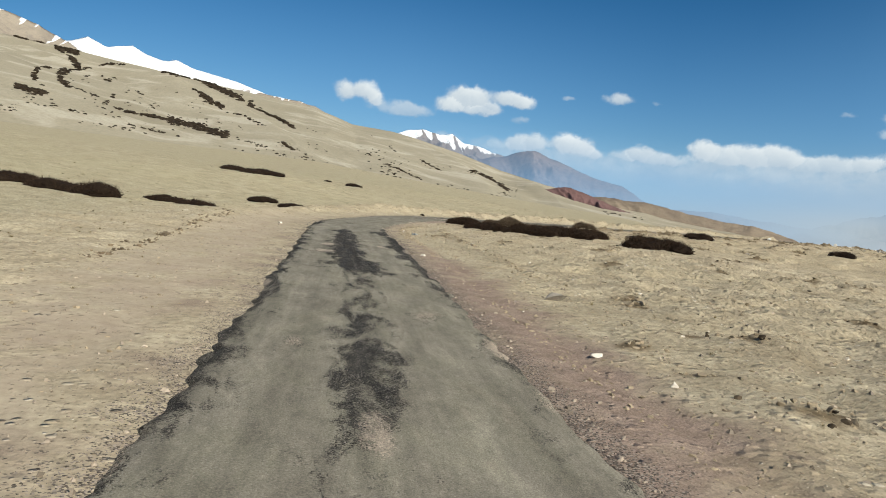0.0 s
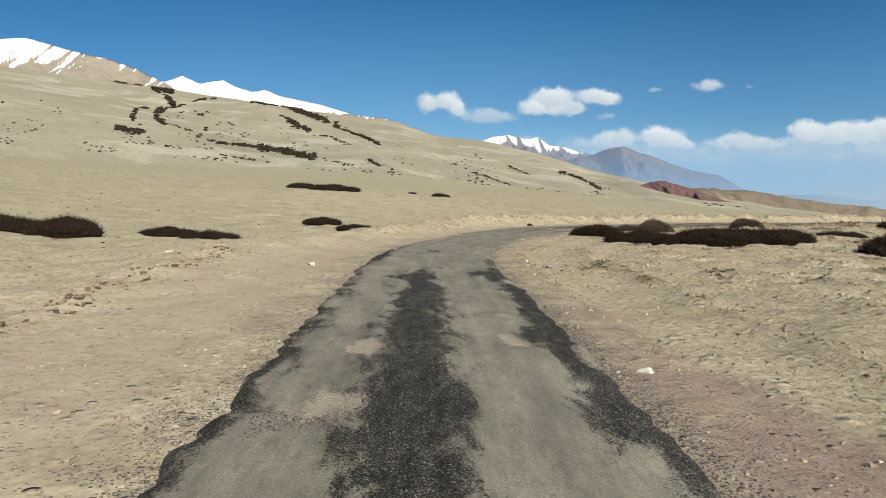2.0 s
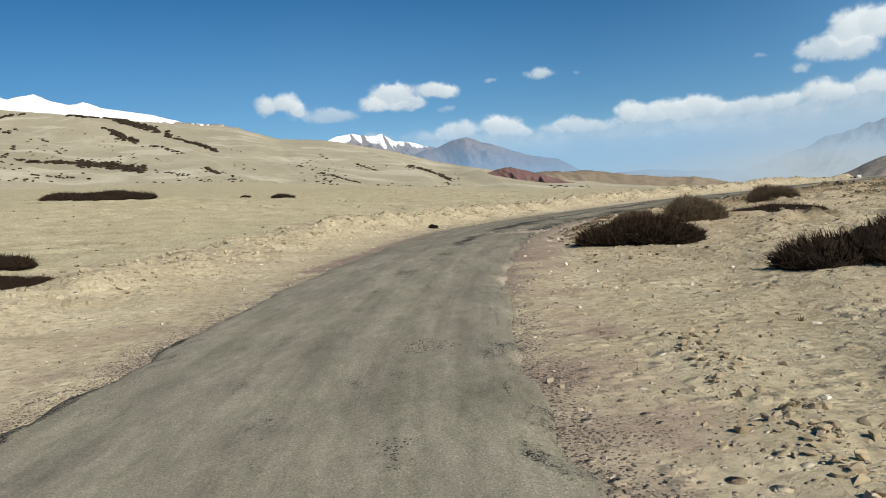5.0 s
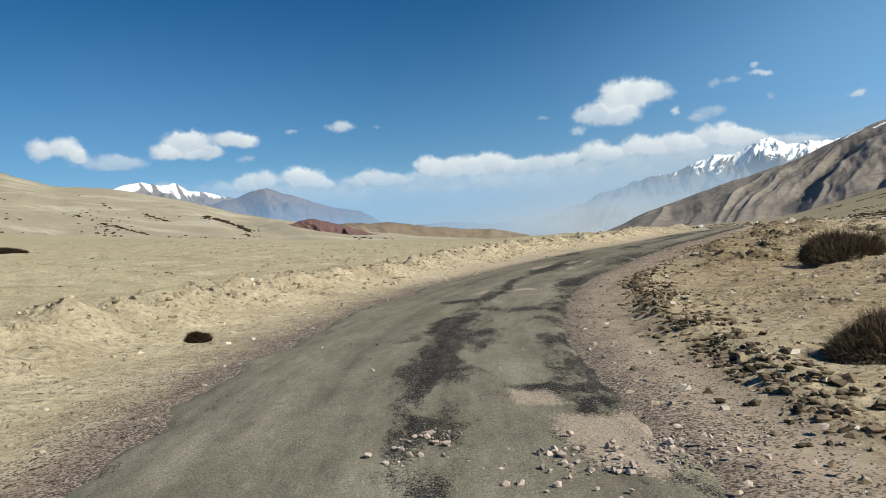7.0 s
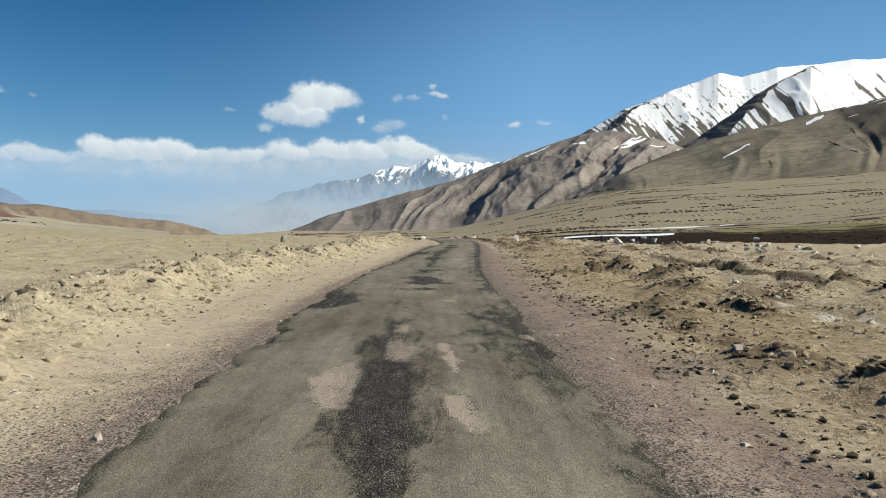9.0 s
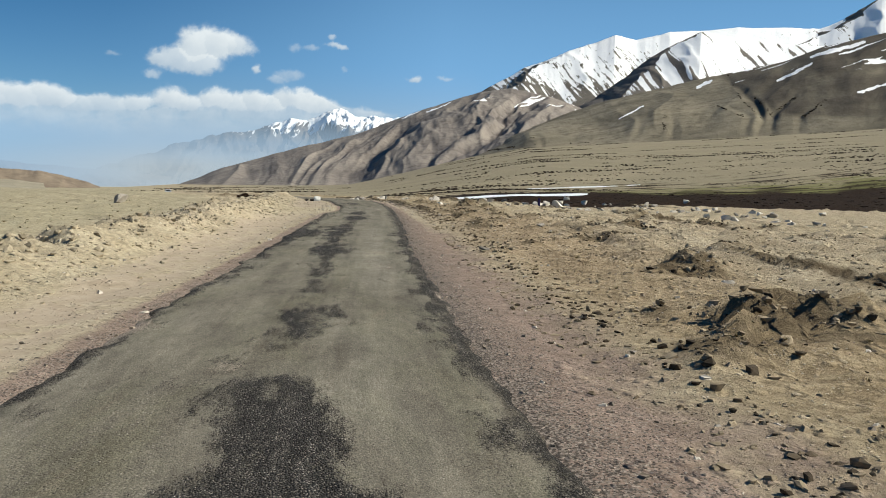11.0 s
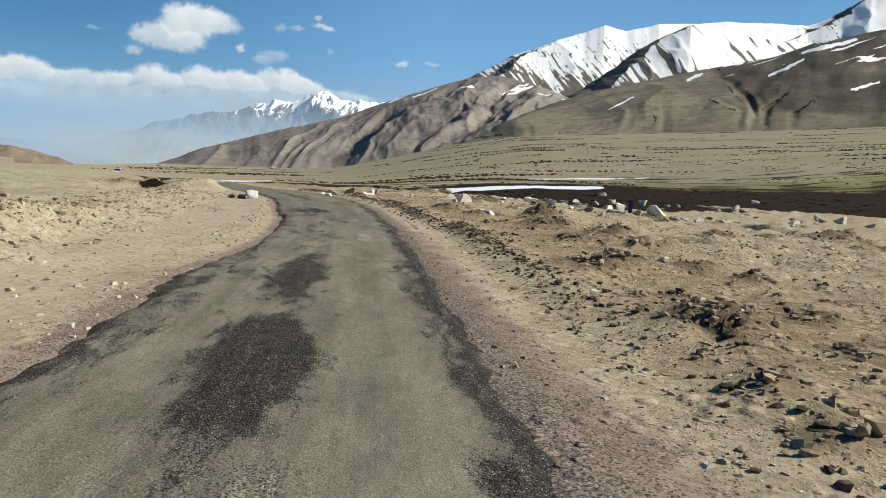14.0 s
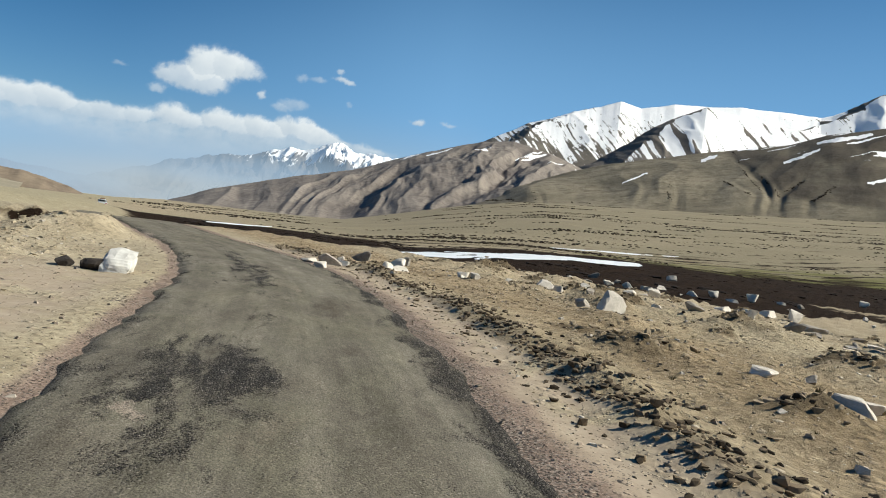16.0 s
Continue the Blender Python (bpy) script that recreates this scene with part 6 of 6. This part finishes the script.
NAMED = [(4.20, 13.53, 0.62, 0, 0.75), (3.3, 8.6, 0.27, 1, 1.0), (2.5, 20.6, 0.3, 1, 0.7), (-6.77, 34.38, 0.42, 1, 0.9), (-2.33, 31.35, 0.3, 1, 0.9), (12.17, 71.02, 0.5, 1, 0.4), (3.2, 28.4, 0.1, 1, 1.2), (85.6, 96.9, 1.55, 1, 1.0), (88.6, 99.7, 1.7, 0, 0.6), (115.0, 104.6, 1.5, 1, 1.0), (134.0, 114.0, 1.7, 1, 1.0), (141.0, 97.4, 1.6, 1, 1.0), (75.7, 103.3, 1.0, 1, 1.3), (68.9, 98.9, 0.62, 1, 1.0), (69.35, 98.75, 0.42, 1, 0.9), (92.6, 100.7, 1.3, 1, 1.2), (90.7, 103.1, 1.2, 1, 1.2), (112.6, 96.2, 1.5, 1, 1.1), (93.5, 101.7, 1.0, 1, 1.1), (88.4, 105.2, 1.0, 1, 1.0), (84.2, 106.6, 1.1, 1, 1.0), (90.7, 83.9, 1.6, 1, 1.2), (82.2, 82.0, 1.2, 1, 1.0), (91.4, 79.2, 1.3, 1, 1.1),
         (75.9, 97.0, 0.5, 1, 1.1), (76.5, 104.1, 0.6, 0, 1.1), (70.2, 99.8, 0.5, 1, 0.8), (70.8, 99.3, 0.34, 0, 0.8), (85.8, 101.7, 0.75, 1, 0.9), (41.4, 81.8, 0.36, 0, 0.7), (55.2, 91.0, 0.22, 1, 1.2), (10.8, 55.1, 0.24, 1, 0.8),
         (54.5, 91.5, 0.13, 1, 1.0), (6.9, 58.2, 0.09, 1, 1.0), (8.05, 56.4, 0.09, 1, 1.0), (78.5, 104.6, 0.6, 0, 0.9), (79.6, 103.2, 0.5, 1, 0.9), (-2.6, 17.0, 0.12, 0, 0.8), (27.6, 79.0, 0.2, 1, 0.7), (66.9, 110.6, 0.36, 0, 0.6), (62.0, 104.8, 0.2, 1, 0.6)]
for k, (rx, ry, rs, pale, rt_) in enumerate(NAMED):
    rock((PALES if pale else ROCKS)[k % 5], rx, ry, rs, 47 * k, "pale weathered stone lying on the dry ground" if pale else "grey-brown stone lying on the dry ground", rt_, 0.02, "loose stones")
rng = np.random.default_rng(77)
for k in range(110):
    t = rng.random()
    bx, by = np.interp(t, [0, 0.35, 0.6, 0.8, 1], [60, 96, 112, 112, 98]), np.interp(t, [0, 0.35, 0.6, 0.8, 1], [62, 82, 94, 112, 128])
    bx, by = bx + rng.normal(0, 3.0), by + rng.normal(0, 3.0)
    s_, u_ = road_place(bx, by)
    if u_[0] > -5:
        continue
    pale = rng.random() < 0.6
    rock((PALES if pale else ROCKS)[rng.integers(0, 5)], bx, by, 1.5 * rng.uniform(0.3, 0.95) ** 1.2, rng.uniform(0, 360),
         "pale rock at the edge of the river flat" if pale else "grey rock at the edge of the river flat", rng.uniform(0.6, 1.1), 0.03, "rocks along the river flat")
for k in range(60):
    t = rng.random()
    bx, by = np.interp(t, [0, 0.3, 0.55, 0.8, 1], [76, 82, 85, 93, 104]) + rng.normal(0, 1.6), np.interp(t, [0, 0.3, 0.55, 0.8, 1], [113, 106, 98, 92, 86]) + rng.normal(0, 1.6)
    pale = rng.random() < 0.6
    rock((PALES if pale else ROCKS)[rng.integers(0, 5)], bx, by, rng.uniform(0.35, 1.1), rng.uniform(0, 360),
         "pale rock at the edge of the river flat" if pale else "grey rock at the edge of the river flat", rng.uniform(0.6, 1.1), 0.03, "rocks along the river flat")
for k in range(70):
    s_ = rng.uniform(72, 165)
    u_ = -rng.uniform(4.2, 22) if rng.random() < 0.75 else rng.uniform(3.0, 7.5)
    rx, ry = along_road(s_, u_)
    rock(ROCKS[rng.integers(0, 6)] if rng.random() < 0.6 else PALES[rng.integers(0, 5)], float(rx), float(ry), rng.uniform(0.16, 0.5) * (1.0 if u_ < 0 else 0.5), rng.uniform(0, 360),
         "rough stone half sunk in the roadside dirt", rng.uniform(0.5, 0.9), 0.03, "roadside stones")

# ---- gravel, clods and tufts ----
LOW = [stone_shape(800 + k, 1, 0.8) for k in range(9)]


def chip_shape(seed):
    """A small angular crumb: an uneven block with a narrower top."""
    r = np.random.default_rng(seed)
    v = np.array([(a, b, c) for c in (0, 1) for a, b in ((-1, -1), (1, -1), (1, 1), (-1, 1))], float)
    v[4:, :2] *= r.uniform(0.35, 0.8, (4, 1))
    v[:, :2] += r.normal(0, 0.28, (8, 2))
    v[4:, 2] += r.normal(0, 0.3, 4)
    v *= np.array([0.42, r.uniform(0.24, 0.4), r.uniform(0.22, 0.42)])
    q = [(0, 1, 5, 4), (1, 2, 6, 5), (2, 3, 7, 6), (3, 0, 4, 7), (4, 5, 6, 7)]
    return v - [0, 0, 0.08], np.array([t for a, b, c, d in q for t in ((a, b, c), (a, c, d))])


CHIPS = [chip_shape(850 + k) for k in range(14)]
rng = np.random.default_rng(78)


def shoulder_spots(n, s0, s1, near, far, side, power=1.6):
    s = rng.uniform(s0, s1, n)
    u = near + (far - near) * rng.random(n) ** power
    u = u * side
    x, y = along_road(s, u)
    return x, y, s, u


def join(*sets):
    return [np.concatenate(k) for k in zip(*sets)]


x, y, s_, u_ = join(shoulder_spots(13000, 12, 170, 1.7, 8, -1), shoulder_spots(7000, 12, 170, 1.7, 6, 1), shoulder_spots(4500, 50, 165, 5, 22, -1, 1.0), shoulder_spots(2600, 12, 60, 6, 20, -1, 1.0))
scatter("gravel", CHIPS, x, y, 0.016 + 0.055 * rng.random(len(x)) ** 3.0, PEBBLE, "loose gravel and pebbles on the road's shoulders", "gravel", 0.05, rng=rng)
# crumbling clods: along the right ridge, on the left bank, on the hummocks
s1 = rng.uniform(58, 168, 19000)
s1 = s1[rng.random(len(s1)) < ridge_strength(s1)]
e1 = ridge_line(s1) + 0.22 * fbm(s1 / 2.5, s1 * 0, 3, 23) + rng.normal(-0.12, 0.22, len(s1)) * rng.choice([0.7, 1.0, 1.8], len(s1))
x1, y1 = along_road(s1, e1)
sw = np.concatenate([rng.uniform(41, 55.5, 900), rng.uniform(31, 54, 700), rng.uniform(139, 170, 500)])
uw = np.concatenate([-np.interp(sw[:900], [42, 47, 52, 55], [2.35, 2.45, 2.7, 3.0]), np.full(700, -4.35), np.full(500, -2.32)]) + rng.normal(0, 0.14, 2100) * np.concatenate([np.ones(1600), np.full(500, 0.4)])
s2 = rng.uniform(60, 172, 3600)
u2 = 5.0 + rng.normal(0, 0.95, len(s2))
x2, y2 = along_road(s2, u2)
s3, u3 = rng.uniform(58, 168, 52000), -2.8 - 15 * rng.random(52000) ** 1.5
x3, y3 = along_road(s3, u3)
keep = fbm(x3 / 1.7, y3 / 1.3, 3, 31) + 0.22 * rng.normal(size=len(x3)) > 0.05
x3, y3 = x3[keep], y3[keep]
xe, ye = join(along_road(rng.uniform(14, 60, 12000), -2.3 - 15 * rng.random(12000) ** 1.5), along_road(rng.uniform(14, 62, 2600), rng.uniform(2.3, 10, 2600)))
xc, yc = np.concatenate([x3, xe]), np.concatenate([y3, ye])
scatter("earth_clods", CHIPS, xc, yc, np.concatenate([0.02 + 0.065 * rng.random(len(x3)) ** 2.6, 0.018 + 0.055 * rng.random(len(xe)) ** 2.6]),
        CLOD, "crumbling clods of dry earth", "clods", 0.06, rng.uniform(0.6, 1.1, len(xc)), rng=rng)
sb = np.concatenate([rng.uniform(58, 140, 5200), rng.uniform(140, 166, 1500)])
big = fbm(x3 / 1.6, y3 / 1.1, 3, 57) > 0.16
xk, yk = x3[big][:5200], y3[big][:5200]
scatter("sunken_clods", LOW, xk, yk, 0.05 + 0.14 * rng.random(len(xk)) ** 2.4, CLOD, "lumps of tan earth half sunk in the flat", "clods", 0.22, rng.uniform(0.5, 0.95, len(xk)), rng=rng)
scatter("small_bank_clods", LOW, x2, y2, 0.03 + 0.16 * rng.random(len(x2)) ** 3.0, BANK, "small crumbs of pale earth on the bank", "clods", 0.14, rng.uniform(0.6, 1.1, len(x2)), rng=rng)
xb, yb = along_road(sb, np.interp(sb, [58, 80, 100, 125, 150, 165], [5.2, 5.0, 5.6, 5.2, 5.6, 5.2]) + rng.normal(-0.15, 0.75, len(sb)))
scatter("bank_clods", LOW, xb, yb, 0.05 + 0.24 * rng.random(len(sb)) ** 2.6, BANK, "pale blocky clods packed in the roadside bank", "clods", 0.26, rng.uniform(0.7, 1.2, len(sb)), rng=rng)
hx, hy, hs = [], [], []
for cx_, cy_, rad_, tall_ in CLUMPS:
    n_ = int(32 * (rad_ / 0.5) ** 1.6) + 6
    hx.append(cx_ + rng.normal(0, rad_ * 0.55, n_)), hy.append(cy_ + rng.normal(0, rad_ * 0.42, n_)), hs.append((0.04 + 0.2 * rng.random(n_) ** 2.6) * min(1, 0.55 + rad_ * 0.6))
hx, hy, hs = np.concatenate(hx), np.concatenate(hy), np.concatenate(hs)
half = rng.random(len(hx)) < 0.76
scatter("heaped_clods", LOW, hx[half], hy[half], hs[half], CLOD, "heaped clods of broken earth", "clods", 0.12, rng.uniform(0.6, 1.1, half.sum()), rng=rng)
scatter("heaped_turf", LOW, hx[~half], hy[~half], hs[~half], TURF, "heaped dark lumps of turf", "turf", 0.12, rng.uniform(0.6, 1.0, (~half).sum()), rng=rng)
xw, yw = along_road(sw, uw)
scatter("windrow_clods", LOW, xw, yw, (0.02 + 0.11 * rng.random(2100) ** 2.6) * np.concatenate([np.ones(1600), np.full(500, 0.55)]), CLOD, "small dry clods in thin rows beside the asphalt", "clods", 0.1, rng.uniform(0.6, 1.0, 2100), rng=rng)
scatter("ridge_clods", LOW, x1, y1, 0.025 + 0.13 * rng.random(len(x1)) ** 3.0, RIDGE, "dark crumbling clods graded off the road", "clods", 0.12, rng.uniform(0.6, 1.1, len(x1)), rng=rng)
k1 = rng.random(len(x1)) < 0.3
k3 = rng.random(len(x3)) < 0.06
xt, yt = np.concatenate([x1[k1], x3[k3]]), np.concatenate([y1[k1], y3[k3]])
scatter("dark_turf", LOW, xt + rng.normal(0, 0.05, len(xt)), yt + rng.normal(0, 0.05, len(xt)), 0.03 + 0.1 * rng.random(len(xt)) ** 1.5, TURF, "dark lumps of uprooted peaty turf", "turf", 0.05, rng.uniform(0.5, 0.9, len(xt)), rng=rng)


def tuft_shape(seed, blades=16):
    r = np.random.default_rng(seed)
    v, f = [], []
    for k in range(blades):
        a, lean, ln = r.uniform(0, 2 * math.pi), r.uniform(0.2, 1.0), r.uniform(0.5, 1.0)
        p = np.array([math.cos(a), math.sin(a), 0]) * r.uniform(0, 0.25)
        tip = p + np.array([math.cos(a) * lean, math.sin(a) * lean, 1.0]) * ln * 0.6
        w = np.array([-math.sin(a), math.cos(a), 0]) * 0.05
        v += [p - w, p + w, tip]
        f.append([3 * k, 3 * k + 1, 3 * k + 2])
    return np.array(v), np.array(f)


TUFTS = [tuft_shape(900 + k) for k in range(5)]
xg, yg, _, _ = join(shoulder_spots(1500, 14, 175, 3.6, 20, -1, 1.0), shoulder_spots(500, 14, 170, 4, 10, 1, 1.0))
scatter("dry_grass", TUFTS, xg, yg, rng.uniform(0.06, 0.17, len(xg)), GRASS, "sparse tufts of dry grass", "grass", 0.0, rng.uniform(0.5, 0.9, len(xg)), rng=rng)
xg, yg, _, _ = shoulder_spots(500, 14, 175, 5, 24, -1, 1.0)
scatter("dark_tufts", TUFTS, xg, yg, rng.uniform(0.06, 0.15, len(xg)), TWIG, "small dark dead tufts of scrub", "grass", 0.0, rng.uniform(0.4, 0.7, len(xg)), rng=rng)
xg, yg, _, _ = shoulder_spots(1500, 50, 150, 8, 60, 1, 1.2)
scatter("plain_tufts", TUFTS, xg, yg, rng.uniform(0.08, 0.3, len(xg)), GRASS, "faint low tufts dotted over the plain", "grass", 0.0, rng.uniform(0.4, 0.7, len(xg)), rng=rng)
# pale pebbles on the flat
xp, yp, _, _ = join(shoulder_spots(5200, 58, 175, 2.2, 24, -1, 1.4), shoulder_spots(500, 14, 58, 2.2, 20, -1, 1.2), shoulder_spots(900, 60, 175, 2.0, 7, 1, 1.0), shoulder_spots(350, 128, 146, 1.5, 2.4, 1, 1.0), shoulder_spots(420, 140, 166, 3.4, 8, 1, 1.0))
scatter("pale_pebbles", CHIPS, xp, yp, 0.015 + 0.10 * rng.random(len(xp)) ** 4.5, PALE_PEBBLE, "scattered pale pebbles on the dry flat", "gravel", 0.05, rng.uniform(0.7, 1.1, len(xp)), rng=rng)
# broken line of clods along the low step on the left
yl = rng.uniform(14, 33, 340)
xl = -4.45 + 0.25 * fbm(yl / 3, yl * 0, 2, 95) + rng.normal(0, 0.13, len(yl))
scatter("clod_line", LOW, xl, yl, 0.04 + 0.14 * rng.random(len(yl)) ** 2, RIDGE, "broken line of dark clods on the plain", "clods", 0.1, rng.uniform(0.6, 1.0, len(yl)), rng=rng)
# broken road stones lying on the asphalt
xs, ys = join(along_road(70 + rng.normal(0, 0.22, 45), -0.3 + rng.normal(0, 0.13, 45)), along_road(69.5 + rng.normal(0, 0.22, 150), -1.5 + rng.normal(0, 0.4, 150)), along_road(rng.uniform(66, 84, 50), rng.uniform(-1.8, 2.2, 50)))
ss_, uu_ = road_place(xs, ys)
scatter("road_stones", LOW, xs, ys, 0.015 + 0.055 * rng.random(len(xs)) ** 1.5, plain("pinkish_stone", [(0.3, (0.34, 0.26, 0.22)), (0.7, (0.52, 0.44, 0.39))], 5, vary=0.35),
        "pinkish broken stones strewn on the asphalt", "stones", 0.03, z=road_z(ss_) + 0.055, rng=rng)


# ---- marker post and parked car ----
BLUE = plain("faded_blue_paint", [(0.3, (0.022, 0.020, 0.07)), (0.7, (0.05, 0.045, 0.13))], 12, 0.6, vary=0)
post = bmesh.new()
bmesh.ops.create_cube(post, size=1.0, matrix=Matrix.Translation((0, 0, 0.38)) @ Matrix.Diagonal((0.24, 0.2, 0.86, 1)))
bmesh.ops.bevel(post, geom=post.edges[:], offset=0.03, segments=2, affect="EDGES")
marker = part("marker_post", post, BLUE, None)
marker.matrix_world = pose(83.7, 97.8, height(83.7, 97.8), 0, 3, 20)
tagged(marker, "short dark blue painted marker post among rocks", "post")


def car(x, y, yaw):
    paint, n, l, b = material("silver_paint")
    b.inputs["Base Color"].default_value, b.inputs["Roughness"].default_value, b.inputs["Metallic"].default_value = (0.62, 0.63, 0.64, 1), 0.35, 0.2
    glass, n, l, b = material("dark_glass")
    b.inputs["Base Color"].default_value, b.inputs["Roughness"].default_value = (0.02, 0.025, 0.03, 1), 0.08
    rubber = plain("tyre_rubber", [(0.3, (0.015, 0.015, 0.015)), (0.7, (0.03, 0.03, 0.03))], 20, 0.85, vary=0)
    red, n, l, b = material("red_lens")
    b.inputs["Base Color"].default_value, b.inputs["Roughness"].default_value = (0.35, 0.02, 0.02, 1), 0.2
    cloth = plain("luggage_cloth", [(0.3, (0.16, 0.10, 0.07)), (0.7, (0.26, 0.18, 0.12))], 6, vary=0)
    root = tagged(new("car"), "silver estate car with brown luggage on its roof", "car")
    root.location, root.rotation_euler = (x, y, height(x, y)), (0, 0, radians(yaw))

    def block(name, cx, cy, cz, sx, sy, sz, mat, bev, taper=(1, 1), parent=root, label=""):
        bm = bmesh.new()
        bmesh.ops.create_cube(bm, size=1.0)
        for q in bm.verts:
            k = taper if q.co.z > 0 else (1, 1)
            q.co = Vector((cx + q.co.x * sx * k[0], cy + q.co.y * sy * k[1], cz + q.co.z * sz))
        bmesh.ops.bevel(bm, geom=bm.edges[:], offset=bev, segments=3, affect="EDGES")
        return part(name, bm, mat, parent, label)

    block("body", 0, 0, 0.68, 1.72, 4.3, 0.72, paint, 0.12)
    block("cabin", 0, -0.35, 1.3, 1.6, 2.7, 0.62, paint, 0.1, (0.86, 0.8))
    block("rear_window", 0, -1.60, 1.32, 1.25, 0.10, 0.40, glass, 0.03, (0.9, 1))
    block("windscreen", 0, 0.84, 1.30, 1.30, 0.16, 0.42, glass, 0.03, (0.9, 1))
    for sx in (-1, 1):
        block("side_window", sx * 0.76, -0.35, 1.34, 0.06, 2.0, 0.36, glass, 0.02, (1, 0.85))
        block("tail_light", sx * 0.74, -2.14, 0.82, 0.2, 0.06, 0.26, red, 0.02, label="red tail light")
        for wy in (-1.3, 1.35):
            bm = bmesh.new()
            bmesh.ops.create_cone(bm, cap_ends=True, segments=24, radius1=0.33, radius2=0.33, depth=0.22, matrix=Matrix.Translation((sx * 0.78, wy, 0.32)) @ Matrix.Rotation(radians(90), 4, "Y"))
            wheel = part("wheel", bm, rubber, root)
            bm = bmesh.new()
            bmesh.ops.create_cone(bm, cap_ends=True, segments=18, radius1=0.2, radius2=0.18, depth=0.24, matrix=Matrix.Translation((sx * 0.785, wy, 0.32)) @ Matrix.Rotation(radians(90), 4, "Y"))
            part("rim", bm, paint, wheel)
    block("bumper", 0, -2.17, 0.5, 1.66, 0.14, 0.2, rubber, 0.05)
    block("luggage", 0, -0.4, 1.74, 1.1, 1.6, 0.26, cloth, 0.1, (0.85, 0.9), label="brown bundle of luggage")


car(158.6, 233.6, -38)


# ---- litter on the verge ----
def lathe(rings, segments=20):
    """A bmesh turned round the x axis from (x, radius) rings, closed at both ends."""
    bm = bmesh.new()
    loops = [[bm.verts.new((px, r * math.cos(2 * math.pi * k / segments), r * math.sin(2 * math.pi * k / segments))) for k in range(segments)] for px, r in rings]
    for a, b in zip(loops, loops[1:]):
        for k in range(segments):
            bm.faces.new((a[k], a[(k + 1) % segments], b[(k + 1) % segments], b[k])).smooth = True
    bm.faces.new(loops[0][::-1])
    bm.faces.new(loops[-1])
    return bm


def bottle(x, y, yaw):
    clear, n, l, b = material("clear_plastic")
    b.inputs["Base Color"].default_value, b.inputs["Roughness"].default_value, b.inputs["Transmission Weight"].default_value = (0.62, 0.60, 0.56, 1), 0.35, 0.85
    blue, n, l, b = material("blue_wrapper")
    b.inputs["Base Color"].default_value, b.inputs["Roughness"].default_value = (0.13, 0.145, 0.17, 1), 0.5
    white_cap, n, l, b = material("pale_cap")
    b.inputs["Base Color"].default_value, b.inputs["Roughness"].default_value = (0.75, 0.78, 0.8, 1), 0.4
    root = tagged(new("plastic_bottle"), "empty clear plastic water bottle with a blue-grey wrapper lying on dirt", "bottle")
    root.matrix_world = pose(x, y, height(x, y) + 0.04, 0, 4, yaw)
    part("body", lathe([(-0.125, 0.018), (-0.12, 0.032), (-0.10, 0.036), (-0.07, 0.035), (-0.06, 0.033), (-0.05, 0.036), (0.0, 0.036), (0.035, 0.036), (0.06, 0.033), (0.085, 0.022), (0.10, 0.013), (0.112, 0.013)]), clear, root, "clear ribbed plastic")
    part("wrapper", lathe([(-0.035, 0.0362), (-0.034, 0.0372), (0.026, 0.0372), (0.027, 0.0362)]), blue, root, "blue-grey paper wrapper")
    part("cap", lathe([(0.108, 0.0145), (0.109, 0.0155), (0.124, 0.0155), (0.125, 0.014)]), white_cap, root, "pale screw cap")


bottle(3.36, 31.72, -22)
rock(PALES[2], 2.99, 32.72, 0.24, 25, "squarish pinkish stone on a low ridge of earth", 0.85, 0.01, "loose stones")
rock(PALES[4], 3.75, 30.6, 0.13, 70, "small white stone on the tan verge", 1.1, 0.0, "loose stones")
